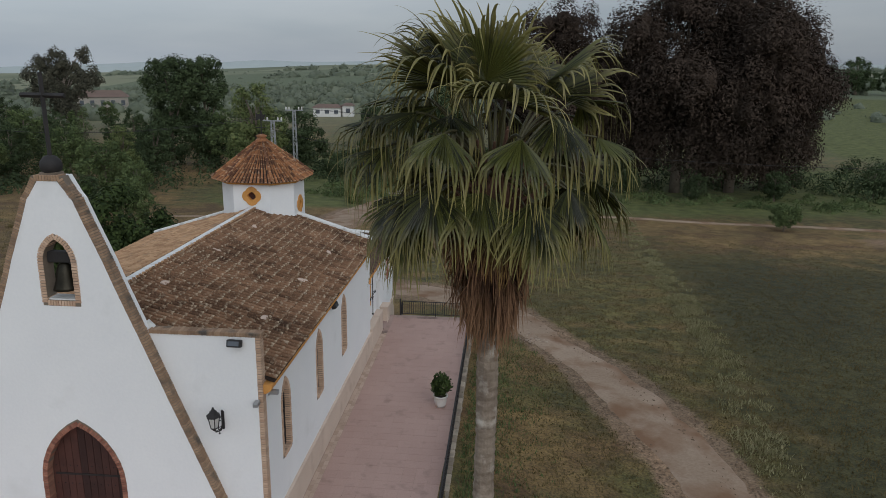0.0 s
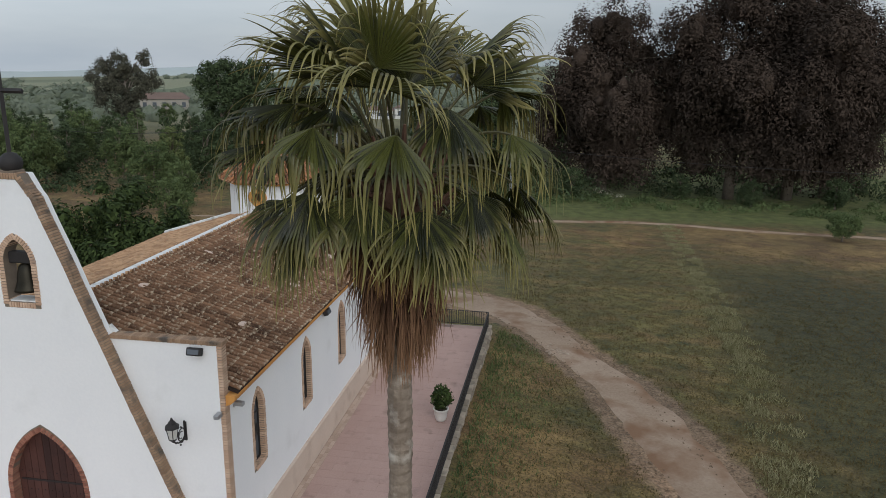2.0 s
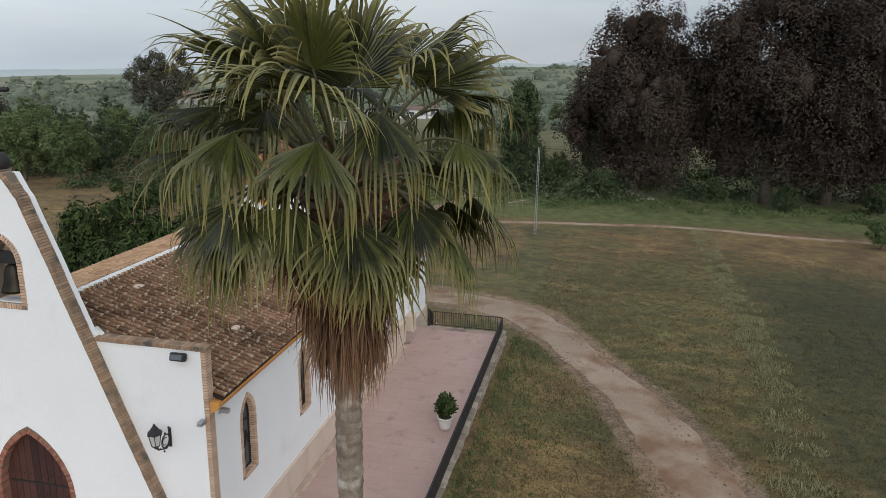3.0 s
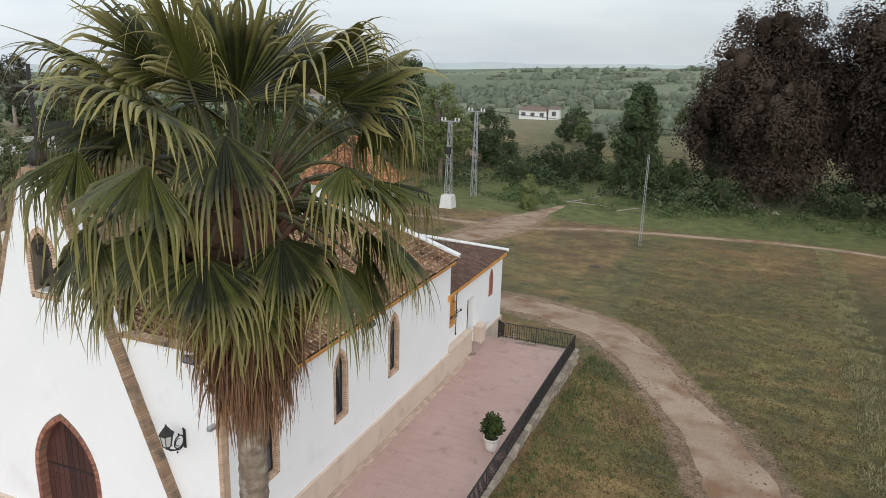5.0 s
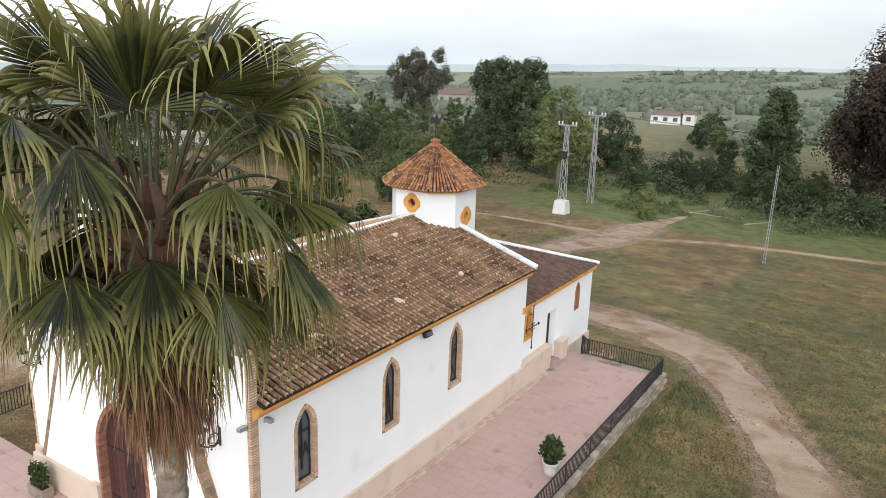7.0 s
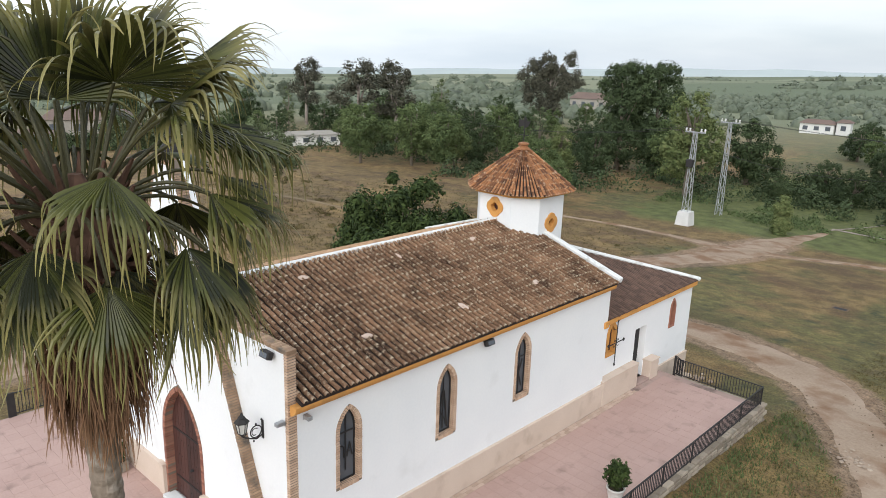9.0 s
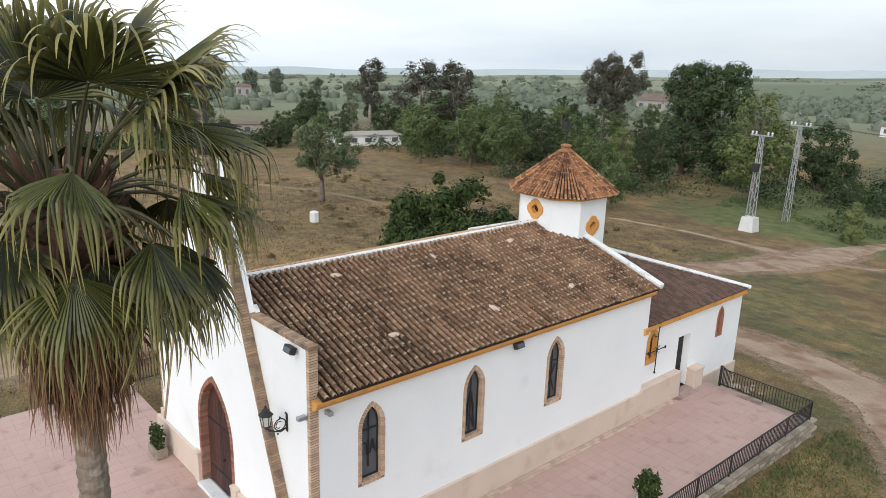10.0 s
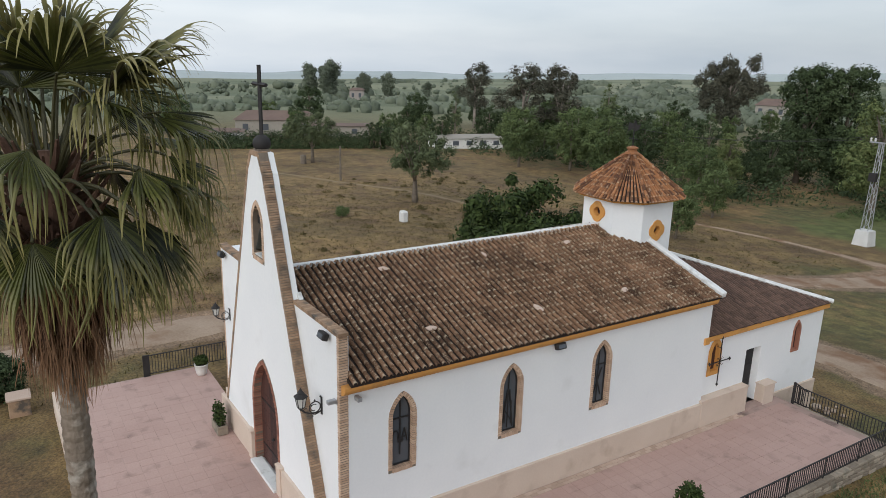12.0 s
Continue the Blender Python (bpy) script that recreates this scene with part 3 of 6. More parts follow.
    me = mesh_of(name, vs, fs, material)
    me.attributes.new("lip", "FLOAT", "POINT").data.foreach_set("value", lip)
    return me


def frame_of(origin, across, up):
    """A matrix with x across, y up the slope, z the normal."""
    x, y = Vector(across).normalized(), Vector(up).normalized()
    z = x.cross(y)
    m = Matrix((x, y, z)).transposed().to_4x4()
    return Matrix.Translation(origin) @ m


def tile_places(base, width, length_at, pitch=TILE_PITCH, step=TILE_STEP, start_at=None, wild=1.0):
    """Poses of the tiles of one slope in columns: u runs along the eave, v up the slope."""
    out, cols = [], max(1, round(width / pitch))
    for c in range(cols):
        u = (c + 0.5) * width / cols
        lo = (start_at(u) if start_at else 0.0) - random.uniform(0.0, 0.16) * step * wild
        hi = length_at(u)
        rows = int(max(0.0, hi - lo) / step + 0.35)
        for k in range(rows):
            j = [random.uniform(-1, 1) * wild for _ in range(3)]
            out.append((c, base @ Matrix.Translation((u + 0.010 * j[0], lo + k * step + 0.014 * j[1], 0.004 * (k % 2))) @ Matrix.Rotation(0.035 * j[2], 4, "Z")))
    return out


def joined(name, mesh, poses, material, parent, label="", kind="stuff"):
    """Many copies of one small mesh, joined into one object."""
    v = np.array([tuple(p.co) for p in mesh.vertices])
    v = np.c_[v, np.ones(len(v))]
    f = [tuple(p.vertices) for p in mesh.polygons]
    allv, allf = [], []
    for i, m in enumerate(poses):
        allv.append((v @ np.array(m).T)[:, :3])
        allf += [tuple(a + i * len(v) for a in q) for q in f]
    me = mesh_of(name, np.concatenate(allv).tolist(), allf, material)
    if "lip" in mesh.attributes:
        worn = [d.value for d in mesh.attributes["lip"].data]
        me.attributes.new("lip", "FLOAT", "POINT").data.foreach_set("value", worn * len(poses))
    ob = part(name, me, None, parent, label, smooth=False)
    if kind:
        ob["kind"] = kind
    return ob


def face_pose(o, u_dir, n_dir, u, v, angle):
    """The pose of a brick on an upright face: x along the run, y into the wall, z across the run."""
    t = Vector(u_dir) * math.cos(angle) + Vector((0, 0, 1)) * math.sin(angle)
    y = -Vector(n_dir)
    z = t.cross(y)
    m = Matrix((t, y, z)).transposed().to_4x4()
    return Matrix.Translation(Vector(o) + Vector(u_dir) * u + Vector((0, 0, 1)) * v) @ m


def brick_run(parent, line, o, u_dir, n_dir, wide, deep, proud, material, step=0.066, thick=0.052):
    """Bricks laid side by side along a line on an upright face."""
    me = brick_mesh(thick, deep, wide, material)
    for u, v, a in along(line, step):
        jog = random.uniform(-0.004, 0.004)
        at = face_pose(o, u_dir, n_dir, u, v, a) @ Matrix.Translation((0, deep / 2 - proud + jog, random.uniform(-0.004, 0.004)))
        part("brick", me, None, parent, at=at)


def lancet_window(y0, width, z0, zs, zt, x_face, ring=0.105, deep=0.24, bars=0):
    """A pointed window in the side wall, framed in brick, with dark glass and ironwork."""
    o, ud, nd = (x_face, y0, 0), (0, 1, 0), (1, 0, 0)
    outer = lancet(width, z0, zs, zt)
    inner = lancet(width - 2 * ring, z0 + ring, zs, zt - ring * 1.15)
    mid = lancet(width - ring, z0 + ring * 0.5, zs, zt - ring * 0.57)
    ring_bm = panel(outer, [inner], deep, lambda u, v, w: (x_face + 0.006 - w, y0 + u, v))
    win = part("window", ring_bm, M["mortar"], chapel, "pointed window framed in pale brick with dark leaded glass")
    brick_run(win, mid, o, ud, nd, ring + 0.012, deep, 0.02, M["brick"])
    brick_run(win, [(-width / 2 + ring, z0 + ring * 0.5), (width / 2 - ring, z0 + ring * 0.5)], o, ud, nd, ring + 0.01, deep, 0.025, M["brick"])
    pane_x = x_face - deep + 0.07
    glass_out = lancet(width - 2 * ring + 0.02, z0 + ring, zs, zt - ring * 1.1)
    part("pane", panel(glass_out, [], 0.02, lambda u, v, w: (pane_x - w, y0 + u, v)), M["glass"], win, "grey window glass")
    iron = pane_x + 0.03
    half, lo, hi = width / 2 - ring, z0 + ring, zt - ring * 1.15
    frame_in = lancet(width - 2 * ring - 0.07, z0 + ring + 0.035, zs, zt - ring * 1.15 - 0.05)
    part("window_frame", panel(inner, [frame_in], 0.05, lambda u, v, w: (iron + 0.01 - w, y0 + u, v)), M["iron"], win)

    def bar(u0, v0, u1, v1, r=0.018):
        part("bar", tube([(iron, y0 + u0, v0), (iron, y0 + u1, v1)], r, 6), M["iron"], win)

    if bars == 0:
        bar(0, lo + 0.28, 0, hi - 0.05, 0.022)
        bar(-half + 0.03, zs - 0.10, half - 0.03, zs - 0.10, 0.022)
        bar(0.05, lo + 0.62, 0.13, lo + 1.0)
        bar(0.21, lo + 0.62, 0.13, lo + 1.0)
        bar(0.08, lo + 0.76, 0.18, lo + 0.76)
        arch = [(-0.13 + 0.07 * math.cos(a), lo + 0.88 + 0.09 * math.sin(a)) for a in (math.pi * k / 6 for k in range(7))]
        for (a, b), (c, d) in zip([(-0.05, lo + 0.62)] + arch, arch + [(-0.21, lo + 0.62)]):
            bar(a, b, c, d, 0.016)
    elif bars == 1:
        bar(0.0, lo + 0.1, 0.0, hi - 0.1)
        bar(-0.18, lo + 0.2, -0.02, lo + 1.25, 0.024)
        bar(0.18, lo + 0.1, 0.04, lo + 1.25, 0.024)
        bar(-0.10, lo + 0.65, 0.12, lo + 0.3)
        bar(-0.10, lo + 0.9, -0.10, lo + 0.25)
        bar(0.12, lo + 0.9, 0.12, lo + 0.2)
    else:
        bar(0.0, lo + 0.05, 0.0, hi - 0.08)
        bar(-half + 0.03, zs - 0.15, half - 0.03, zs - 0.15)
        bar(-0.16, lo + 0.25, 0.15, lo + 1.15, 0.022)
        bar(0.16, lo + 0.25, -0.15, lo + 1.15, 0.022)
    return win


def shifted(outline, du):
    return [(u + du, v) for u, v in outline]


def shrink(width, z0, zs, zt, by):
    return lancet(width - 2 * by, z0 + by, zs, zt - by)


# nave: side walls with openings, back wall
WIN_Y, WIN = (1.72, 5.16, 8.57), (0.80, 2.0, 3.52, 4.22)
part("nave_wall", panel([(0.22, -1.2), (13.5, -1.2), (13.5, 4.80), (0.22, 4.80)], [shifted(shrink(*WIN, 0.02), y) for y in WIN_Y], 0.4, lambda u, v, w: (-w, u, v)), M["white"], chapel, "whitewashed side wall")
part("nave_wall", box(2 * AXIS, 0.2, -1.2, 2 * AXIS + 0.4, 13.5, 4.8), M["white"], chapel)
part("nave_wall", panel([(2 * AXIS + 0.4, -1.2), (-0.4, -1.2), (-0.4, 4.75), (AXIS, 6.25), (2 * AXIS + 0.4, 4.75)], [], 0.35, lambda u, v, w: (u, 13.5 - w, v)), M["white"], chapel)
part("nave_floor", box(2 * AXIS + 0.4, 0.3, -0.1, -0.4, 13.1, 0.05), M["dark_room"], chapel)
for i, y in enumerate(WIN_Y):
    lancet_window(y, *WIN, 0.0, bars=i)

# gable front with its door and bell niche: it stands proud of the wings, edged with brick
FRONT, THICK, BAND = -0.25, 0.40, 0.25
HALF = [(4.15, 0.0), (3.45, 1.84), (2.51, 4.30), (1.90, 5.93), (1.42, 7.18), (1.22, 7.75), (0.86, 8.65), (0.66, 9.18), (0.58, 9.28), (0.37, 9.70)]
DOOR, NICHE = (2.14, 0.0, 2.05, 3.76), (0.90, 6.66, 7.70, 8.38)


def gable_line(inset):
    """The gable's outline from its foot over the top, drawn in by inset."""
    half = [(u - inset, v if v < 9.6 else v - inset) for u, v in HALF]
    return [(AXIS + half[0][0] + 0.4, -1.2)] + [(AXIS + u, v) for u, v in half] + [(AXIS - u, v) for u, v in reversed(half)] + [(AXIS - half[0][0] - 0.4, -1.2)]


openings = [shifted(shrink(*DOOR, 0.02), AXIS), shifted(shrink(*NICHE, 0.02), AXIS)]
gable = part("gable_wall", panel(gable_line(0.125), openings, THICK - 0.02, lambda u, v, w: (u, FRONT + w, v)), M["white"], chapel, "tall triangular whitewashed gable front", at=FACADE)
part("gable_back", panel(gable_line(0.012), openings, THICK - BAND, lambda u, v, w: (u, FRONT + BAND + w, v)), M["white"], chapel, at=FACADE)
for side in (1, -1):
    edge = [(AXIS + side * (u - 0.066), v - (0.0 if v < 9.6 else 0.07)) for u, v in HALF]
    strip = [(AXIS + side * (u - 0.010), v) for u, v in HALF[:-1]] + [(AXIS + side * 0.36, 9.69), (AXIS, 9.69), (AXIS, 9.58)] + [(AXIS + side * (u - 0.14), v - (0.0 if v < 9.6 else 0.12)) for u, v in reversed(HALF)]
    part("brick_band", panel(strip, [], BAND - 0.008, lambda u, v, w: (u, FRONT - 0.004 + w, v)), M["mortar"], gable)
    brick_run(gable, edge, (0, FRONT, 0), (1, 0, 0), (0, -1, 0), 0.135, BAND + 0.012, 0.016, M["brick_dark"])
brick_run(gable, [(AXIS - 0.30, 9.645), (AXIS + 0.30, 9.645)], (0, FRONT, 0), (1, 0, 0), (0, -1, 0), 0.13, BAND + 0.05, 0.02, M["brick_dark"])

niche_ring = part("bell_niche", panel(lancet(*NICHE), [lancet(0.66, 6.80, 7.70, 8.25)], 0.37, lambda u, v, w: (AXIS + u, FRONT - 0.006 + w, v)), M["mortar"], chapel, "pointed brick niche for the bell", at=FACADE)
brick_run(niche_ring, lancet(0.80, 6.74, 7.70, 8.325), (AXIS, FRONT, 0), (1, 0, 0), (0, -1, 0), 0.135, 0.37, 0.022, M["brick"])
brick_run(niche_ring, [(-0.33, 6.73), (0.33, 6.73)], (AXIS, FRONT, 0), (1, 0, 0), (0, -1, 0), 0.12, 0.26, 0.03, M["brick"])
part("niche_sill", box(AXIS - 0.32, FRONT + 0.02, 6.80, AXIS + 0.32, FRONT + 0.37, 6.83), M["white_cap"], niche_ring)
bell = part("bell", lathe([(0.30, 0.0), (0.28, 0.06), (0.225, 0.22), (0.20, 0.42), (0.15, 0.58), (0.04, 0.66)], 20, at=(AXIS + 0.03, FRONT + 0.22, 7.02)), M["bell"], chapel, "small dark bronze bell", smooth=True, at=FACADE)
part("yoke", box(AXIS - 0.32, FRONT + 0.12, 7.66, AXIS + 0.32, FRONT + 0.32, 7.92, 0.02), M["iron"], bell)

# wings of the front with brick corner columns and coping
for side in (1, -1):
    x0, x1, xc = (AXIS + side * 1.9, AXIS + side * (4.53 - 0.10), AXIS + side * 4.485)
    wing = part("front_wall", box(min(x0, x1), 0.0, -1.2, max(x0, x1), 0.30 if side > 0 else 0.95, 5.98), M["white"], chapel, at=FACADE)
    col = part("corner_column", box(xc - 0.055, 0.005, -1.2, xc + 0.055, 0.225, 5.98), M["mortar"], chapel, "corner column of pale brick", at=FACADE)
    cme = brick_mesh(0.122, 0.24, 0.052, M["brick"])
    for k in range(90):
        part("brick", cme, None, col, at=Matrix.Translation((xc + random.uniform(-0.003, 0.003), 0.113, 0.06 + k * 0.066)))
    brick_run(wing, [(x0 - side * 0.02, 6.03), (xc + side * 0.07, 6.03)], (0, -0.0, 0), (1, 0, 0), (0, -1, 0), 0.10, 0.27, 0.035, M["brick_dark"], thick=0.058)
    part("fillet", panel([(AXIS + side * 1.80, 6.0), (AXIS + side * 2.02, 6.0), (AXIS + side * 1.80, 6.24)], [], 0.12, lambda u, v, w: (u, 0.16 + w, v)), M["white_cap"], wing, at=FACADE)

# door: brick arch, plank leaf, sill
arch = part("door_arch", panel(lancet(*DOOR), [lancet(1.90, -0.1, 2.05, 3.58)], 0.24, lambda u, v, w: (AXIS + u, FRONT - 0.006 + w, v)), M["mortar"], chapel, "pointed red brick door arch", at=FACADE)
brick_run(arch, lancet(2.02, 0.0, 2.05, 3.645), (AXIS, FRONT, 0), (1, 0, 0), (0, -1, 0), 0.125, 0.25, 0.025, M["brick_red"])
door = part("door", panel(lancet(1.90, 0.05, 2.05, 3.58), [], 0.05, lambda u, v, w: (AXIS + u, FRONT + 0.235 + w, v)), M["wood"], chapel, "dark stained plank door, closed", at=FACADE)


def arch_height(u, w, zs, zt):
    a, h = w / 2, zt - zs
    c = (h * h - a * a) / (2 * a)
    return zs + math.sqrt(max(0.0, (a + c) ** 2 - (abs(u) + c) ** 2))


for k in range(10):
    u0, u1 = -0.93 + k * 0.186 + 0.006, -0.93 + (k + 1) * 0.186 - 0.006
    um = (u0 + u1) / 2
    shape = [(u0, 0.06), (u1, 0.06)] + [(u, arch_height(u, 1.90, 2.05, 3.58) - 0.01) for u in (u1, um, u0)]
    part("plank", panel(shape, [], 0.03, lambda u, v, w: (AXIS + u, FRONT + 0.207 + w, v)), M["wood"], door)
for z in (0.6, 2.1):
    part("strap", box(AXIS - 0.86, FRONT + 0.19, z, AXIS + 0.86, FRONT + 0.206, z + 0.05), M["iron"], door)
stud_me = mesh_of("stud", [(0.018 * math.cos(a), 0.0, 0.018 * math.sin(a)) for a in (math.pi * k / 3 for k in range(6))] + [(0, -0.014, 0)], [(k, (k + 1) % 6, 6) for k in range(6)], M["iron"])
for z in (0.35, 0.85, 1.35, 1.85, 2.35):
    for k in range(10):
        part("stud", stud_me, None, door, at=Matrix.Translation((AXIS - 0.837 + 0.186 * k, FRONT + 0.206, z)))
part("door_handle", lathe([(0.05, 0), (0.06, 0.02), (0.03, 0.05)], 12, at=(AXIS + 0.1, FRONT + 0.17, 1.15)), M["iron"], door)
part("door_sill", box(AXIS - 1.0, FRONT - 0.20, -0.05, AXIS + 1.0, FRONT + 0.16, 0.09, 0.01), M["white_cap"], chapel, "pale stone door sill", at=FACADE)

# dado round the base
for side in (1, -1):
    for u0, u1, y0, y1, h in ((1.34, 4.20, FRONT - 0.09, FRONT + 0.02, 0.90), (1.03, 1.34, FRONT - 0.13, FRONT + 0.16, 0.90), (1.01, 1.36, FRONT - 0.15, FRONT + 0.165, 0.98), (4.20, 4.56, -0.08, 0.02, 0.90)):
        part("dado", box(AXIS + side * u0, y0, h - 0.075 if h > 0.95 else -0.1, AXIS + side * u1, y1, h, 0.012), M["dado"], chapel, "sand-coloured plinth", at=FACADE)
part("dado", box(-0.02, -0.05, -0.1, 0.09, 13.45, 0.89, 0.012), M["dado"], chapel, "sand-coloured plinth")
part("dado", box(-0.24, 13.45, -0.1, 0.10, 16.0, 0.95, 0.012), M["dado"], chapel, "sand-coloured plinth")

# nave roof
RIDGE, EAVE_X, EAVE_Z, Y0, Y1 = 6.33, 0.24, 4.825, 0.20, 13.62
slope_len = math.hypot(EAVE_X - AXIS, RIDGE - EAVE_Z)
EAVE_W = EAVE_X - AXIS
roof_beds = {}
for side, rname in ((1, "roof"), (-1, "roof_slope")):
    xe, xr = AXIS + side * EAVE_W, AXIS
    bed = bmesh.new()
    t = 0.07
    pts = [(xe, EAVE_Z), (xr, RIDGE), (xr, RIDGE - t), (xe, EAVE_Z - t)]
    front = [bed.verts.new((x, Y0, z)) for x, z in pts]
    back = [bed.verts.new((x, Y1, z)) for x, z in pts]
    bed.faces.new(front)
    bed.faces.new(back[::-1])
    for k in range(4):
        bed.faces.new((front[k], front[(k + 1) % 4], back[(k + 1) % 4], back[k]))
    bmesh.ops.recalc_face_normals(bed, faces=bed.faces[:])
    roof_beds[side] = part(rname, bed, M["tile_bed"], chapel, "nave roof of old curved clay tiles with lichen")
part("ridge_cap", box(AXIS - 0.10, Y0, RIDGE - 0.02, AXIS + 0.10, 12.5, RIDGE + 0.115, 0.03), M["white_cap"], chapel, "whitewashed ridge")
for side in (1, -1):
    cap = box(-0.12, 0, -0.05, 0.12, slope_len + 0.06, 0.16, 0.03)
    at = frame_of((AXIS + side * (EAVE_W + 0.03), Y1, EAVE_Z), (0, 1, 0) if side > 0 else (0, -1, 0), (-side * EAVE_W, 0, RIDGE - EAVE_Z))
    part("verge_cap", cap, M["white_cap"], chapel, "whitewashed verge", at=at)
    part("cornice", panel([(0.0, 4.50), (0.10, 4.53), (0.20, 4.60), (0.235, 4.68), (0.235, 4.755), (0.0, 4.76)], [], 13.42, lambda u, v, w: (AXIS + side * (4.525 + u), 0.05 + w, v)), M["ochre"], chapel, "ochre painted eaves cornice")

# annex behind the nave, hipped
AX_X, AX_Y1, AX_E = -0.20, 20.72, 3.22
SVC = (16.03, 16.90, 0.08, 2.26)
CROSS_WIN, SMALL_WIN = (0.62, 1.74, 2.55, 3.06), (0.43, 1.62, 2.40, 2.84)
svc_hole = [(SVC[0], SVC[2]), (SVC[1], SVC[2]), (SVC[1], SVC[3]), (SVC[0], SVC[3])]
part("annex_wall", panel([(13.5, -2.4), (AX_Y1, -2.4), (AX_Y1, AX_E), (13.5, AX_E)], [svc_hole, shifted(lancet(*CROSS_WIN), 14.22), shifted(lancet(*SMALL_WIN), 19.06)], 0.35, lambda u, v, w: (AX_X - w, u, v)), M["white"], chapel, "whitewashed annex wall")
part("annex_wall", box(2 * AXIS - AX_X, 13.5, -2.4, 2 * AXIS - AX_X + 0.35, AX_Y1, AX_E), M["white"], chapel)
part("annex_wall", box(2 * AXIS - AX_X + 0.35, AX_Y1 - 0.35, -2.4, AX_X - 0.35, AX_Y1, AX_E), M["white"], chapel)
hip_run, AX_R = 4.65, 4.78
EX, EY = AX_X + 0.17, AX_Y1 + 0.14
bed = bmesh.new()
c = [bed.verts.new(p) for p in ((EX, 13.5, AX_E + 0.08), (EX, EY, AX_E + 0.08), (2 * AXIS - EX, EY, AX_E + 0.08), (2 * AXIS - EX, 13.5, AX_E + 0.08), (AXIS, 13.5, AX_R), (AXIS, EY - hip_run, AX_R))]
for q in ((0, 1, 5, 4), (1, 2, 5), (2, 3, 4, 5), (3, 0, 4), (0, 3, 2, 1)):
    bed.faces.new([c[k] for k in q])
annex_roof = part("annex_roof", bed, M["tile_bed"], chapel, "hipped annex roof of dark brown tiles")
small_tile = tile_mesh("small_tile", 0.046, 0.040, 0.34, 5)
ax_slope = math.hypot(EX - AXIS, AX_R - AX_E - 0.08)
ax_poses = []
for side in (1, -1):
    base = frame_of((AXIS + side * (EX - AXIS), 13.52 if side > 0 else EY, AX_E + 0.085), (0, side, 0), (-side * (EX - AXIS), 0, AX_R - AX_E - 0.08))
    span = EY - 13.52
    up_at = (lambda u: ax_slope * min(1.0, max(0.0, (span - u) / hip_run))) if side > 0 else (lambda u: ax_slope * min(1.0, max(0.0, u / hip_run)))
    ax_poses += [m for _, m in tile_places(base, span, up_at, 0.135, 0.27)]
base = frame_of((EX, EY, AX_E + 0.085), (-1, 0, 0), (0, -hip_run, AX_R - AX_E - 0.08))
wide = 2 * (EX - AXIS)
ax_poses += [m for _, m in tile_places(base, wide, lambda u: ax_slope * max(0.0, 1 - abs(u - wide / 2) / (wide / 2)), 0.135, 0.27)]
joined("roof_tiles", small_tile, ax_poses, M["tile_brown"], annex_roof, "dark brown curved tiles")
for side in (1, -1):
    part("hip_cap", tube([(AXIS + side * (EX - AXIS + 0.03), EY + 0.03, AX_E + 0.15), (AXIS, EY - hip_run, AX_R + 0.08)], 0.09, 6), M["white_cap"], annex_roof, "whitewashed hip")
part("cornice", box(AX_X - 0.02, 13.36, AX_E - 0.12, AX_X + 0.17, EY - 0.06, AX_E + 0.06, 0.02), M["ochre"], chapel, "ochre painted eaves cornice")
part("cornice_end", box(AX_X - 0.05, 13.26, AX_E - 0.14, AX_X + 0.26, 13.52, AX_E + 0.10, 0.02), M["ochre"], chapel)

# annex openings
svc = part("service_door", box(AX_X - 0.33, SVC[0], SVC[2], AX_X - 0.28, SVC[1], SVC[3]), M["iron"], chapel, "black painted metal service door")
for k in range(3):
    part("panel", box(AX_X - 0.285, SVC[0] + 0.08, 0.22 + k * 0.68, AX_X - 0.262, SVC[1] - 0.08, 0.80 + k * 0.68, 0.01), M["iron"], svc)
part("door_sill", box(AX_X - 0.3, SVC[0] - 0.02, -0.05, AX_X + 0.35, SVC[1] + 0.06, 0.08, 0.01), M["paver_joint"], chapel)
block = part("plinth_block", box(AX_X - 0.02, 16.92, -0.3, AX_X + 0.36, 17.58, 0.74, 0.015), M["dado"], chapel, "sand-coloured plinth block beside the service door")
part("block_cap", box(AX_X - 0.02, 16.89, 0.74, AX_X + 0.39, 17.61, 0.80, 0.01), M["dado"], block)
part("dado", box(AX_X - 0.02, 17.60, -2.4, AX_X + 0.08, AX_Y1 + 0.05, 0.08, 0.012), M["dado"], chapel, "sand-coloured plinth")
part("dado_cap", box(AX_X, 13.4, 0.95, 0.12, 16.02, 1.0, 0.008), M["dado"], chapel)


def framed_opening(y0, spec, ring, material, name, label):
    w, z0, zs, zt = spec
    win = part(name, panel(lancet(w + 0.06, z0 - 0.03, zs, zt + 0.04), [lancet(w - 2 * ring, z0 + ring, zs, zt - ring * 1.2)], 0.16, lambda u, v, d: (AX_X + 0.03 - d, y0 + u, v)), material, chapel, label)
    part("pane", panel(lancet(w - 2 * ring + 0.02, z0 + ring, zs, zt - ring * 1.1), [], 0.02, lambda u, v, d: (AX_X - 0.12 - d, y0 + u, v)), M["wood"], win)
    return win


framed_opening(14.22, CROSS_WIN, 0.12, M["ochre"], "window", "pointed window with an ochre painted surround")
framed_opening(19.06, SMALL_WIN, 0.05, M["brick_red"], "window", "small pointed window with a reddish frame")

# octagonal lantern tower
TC, TA, TCUT, TZ0, TZ1 = (AXIS, 13.87), 1.50, 0.74, 4.4, 7.40


def octagon(a, cut):
    b = a - cut
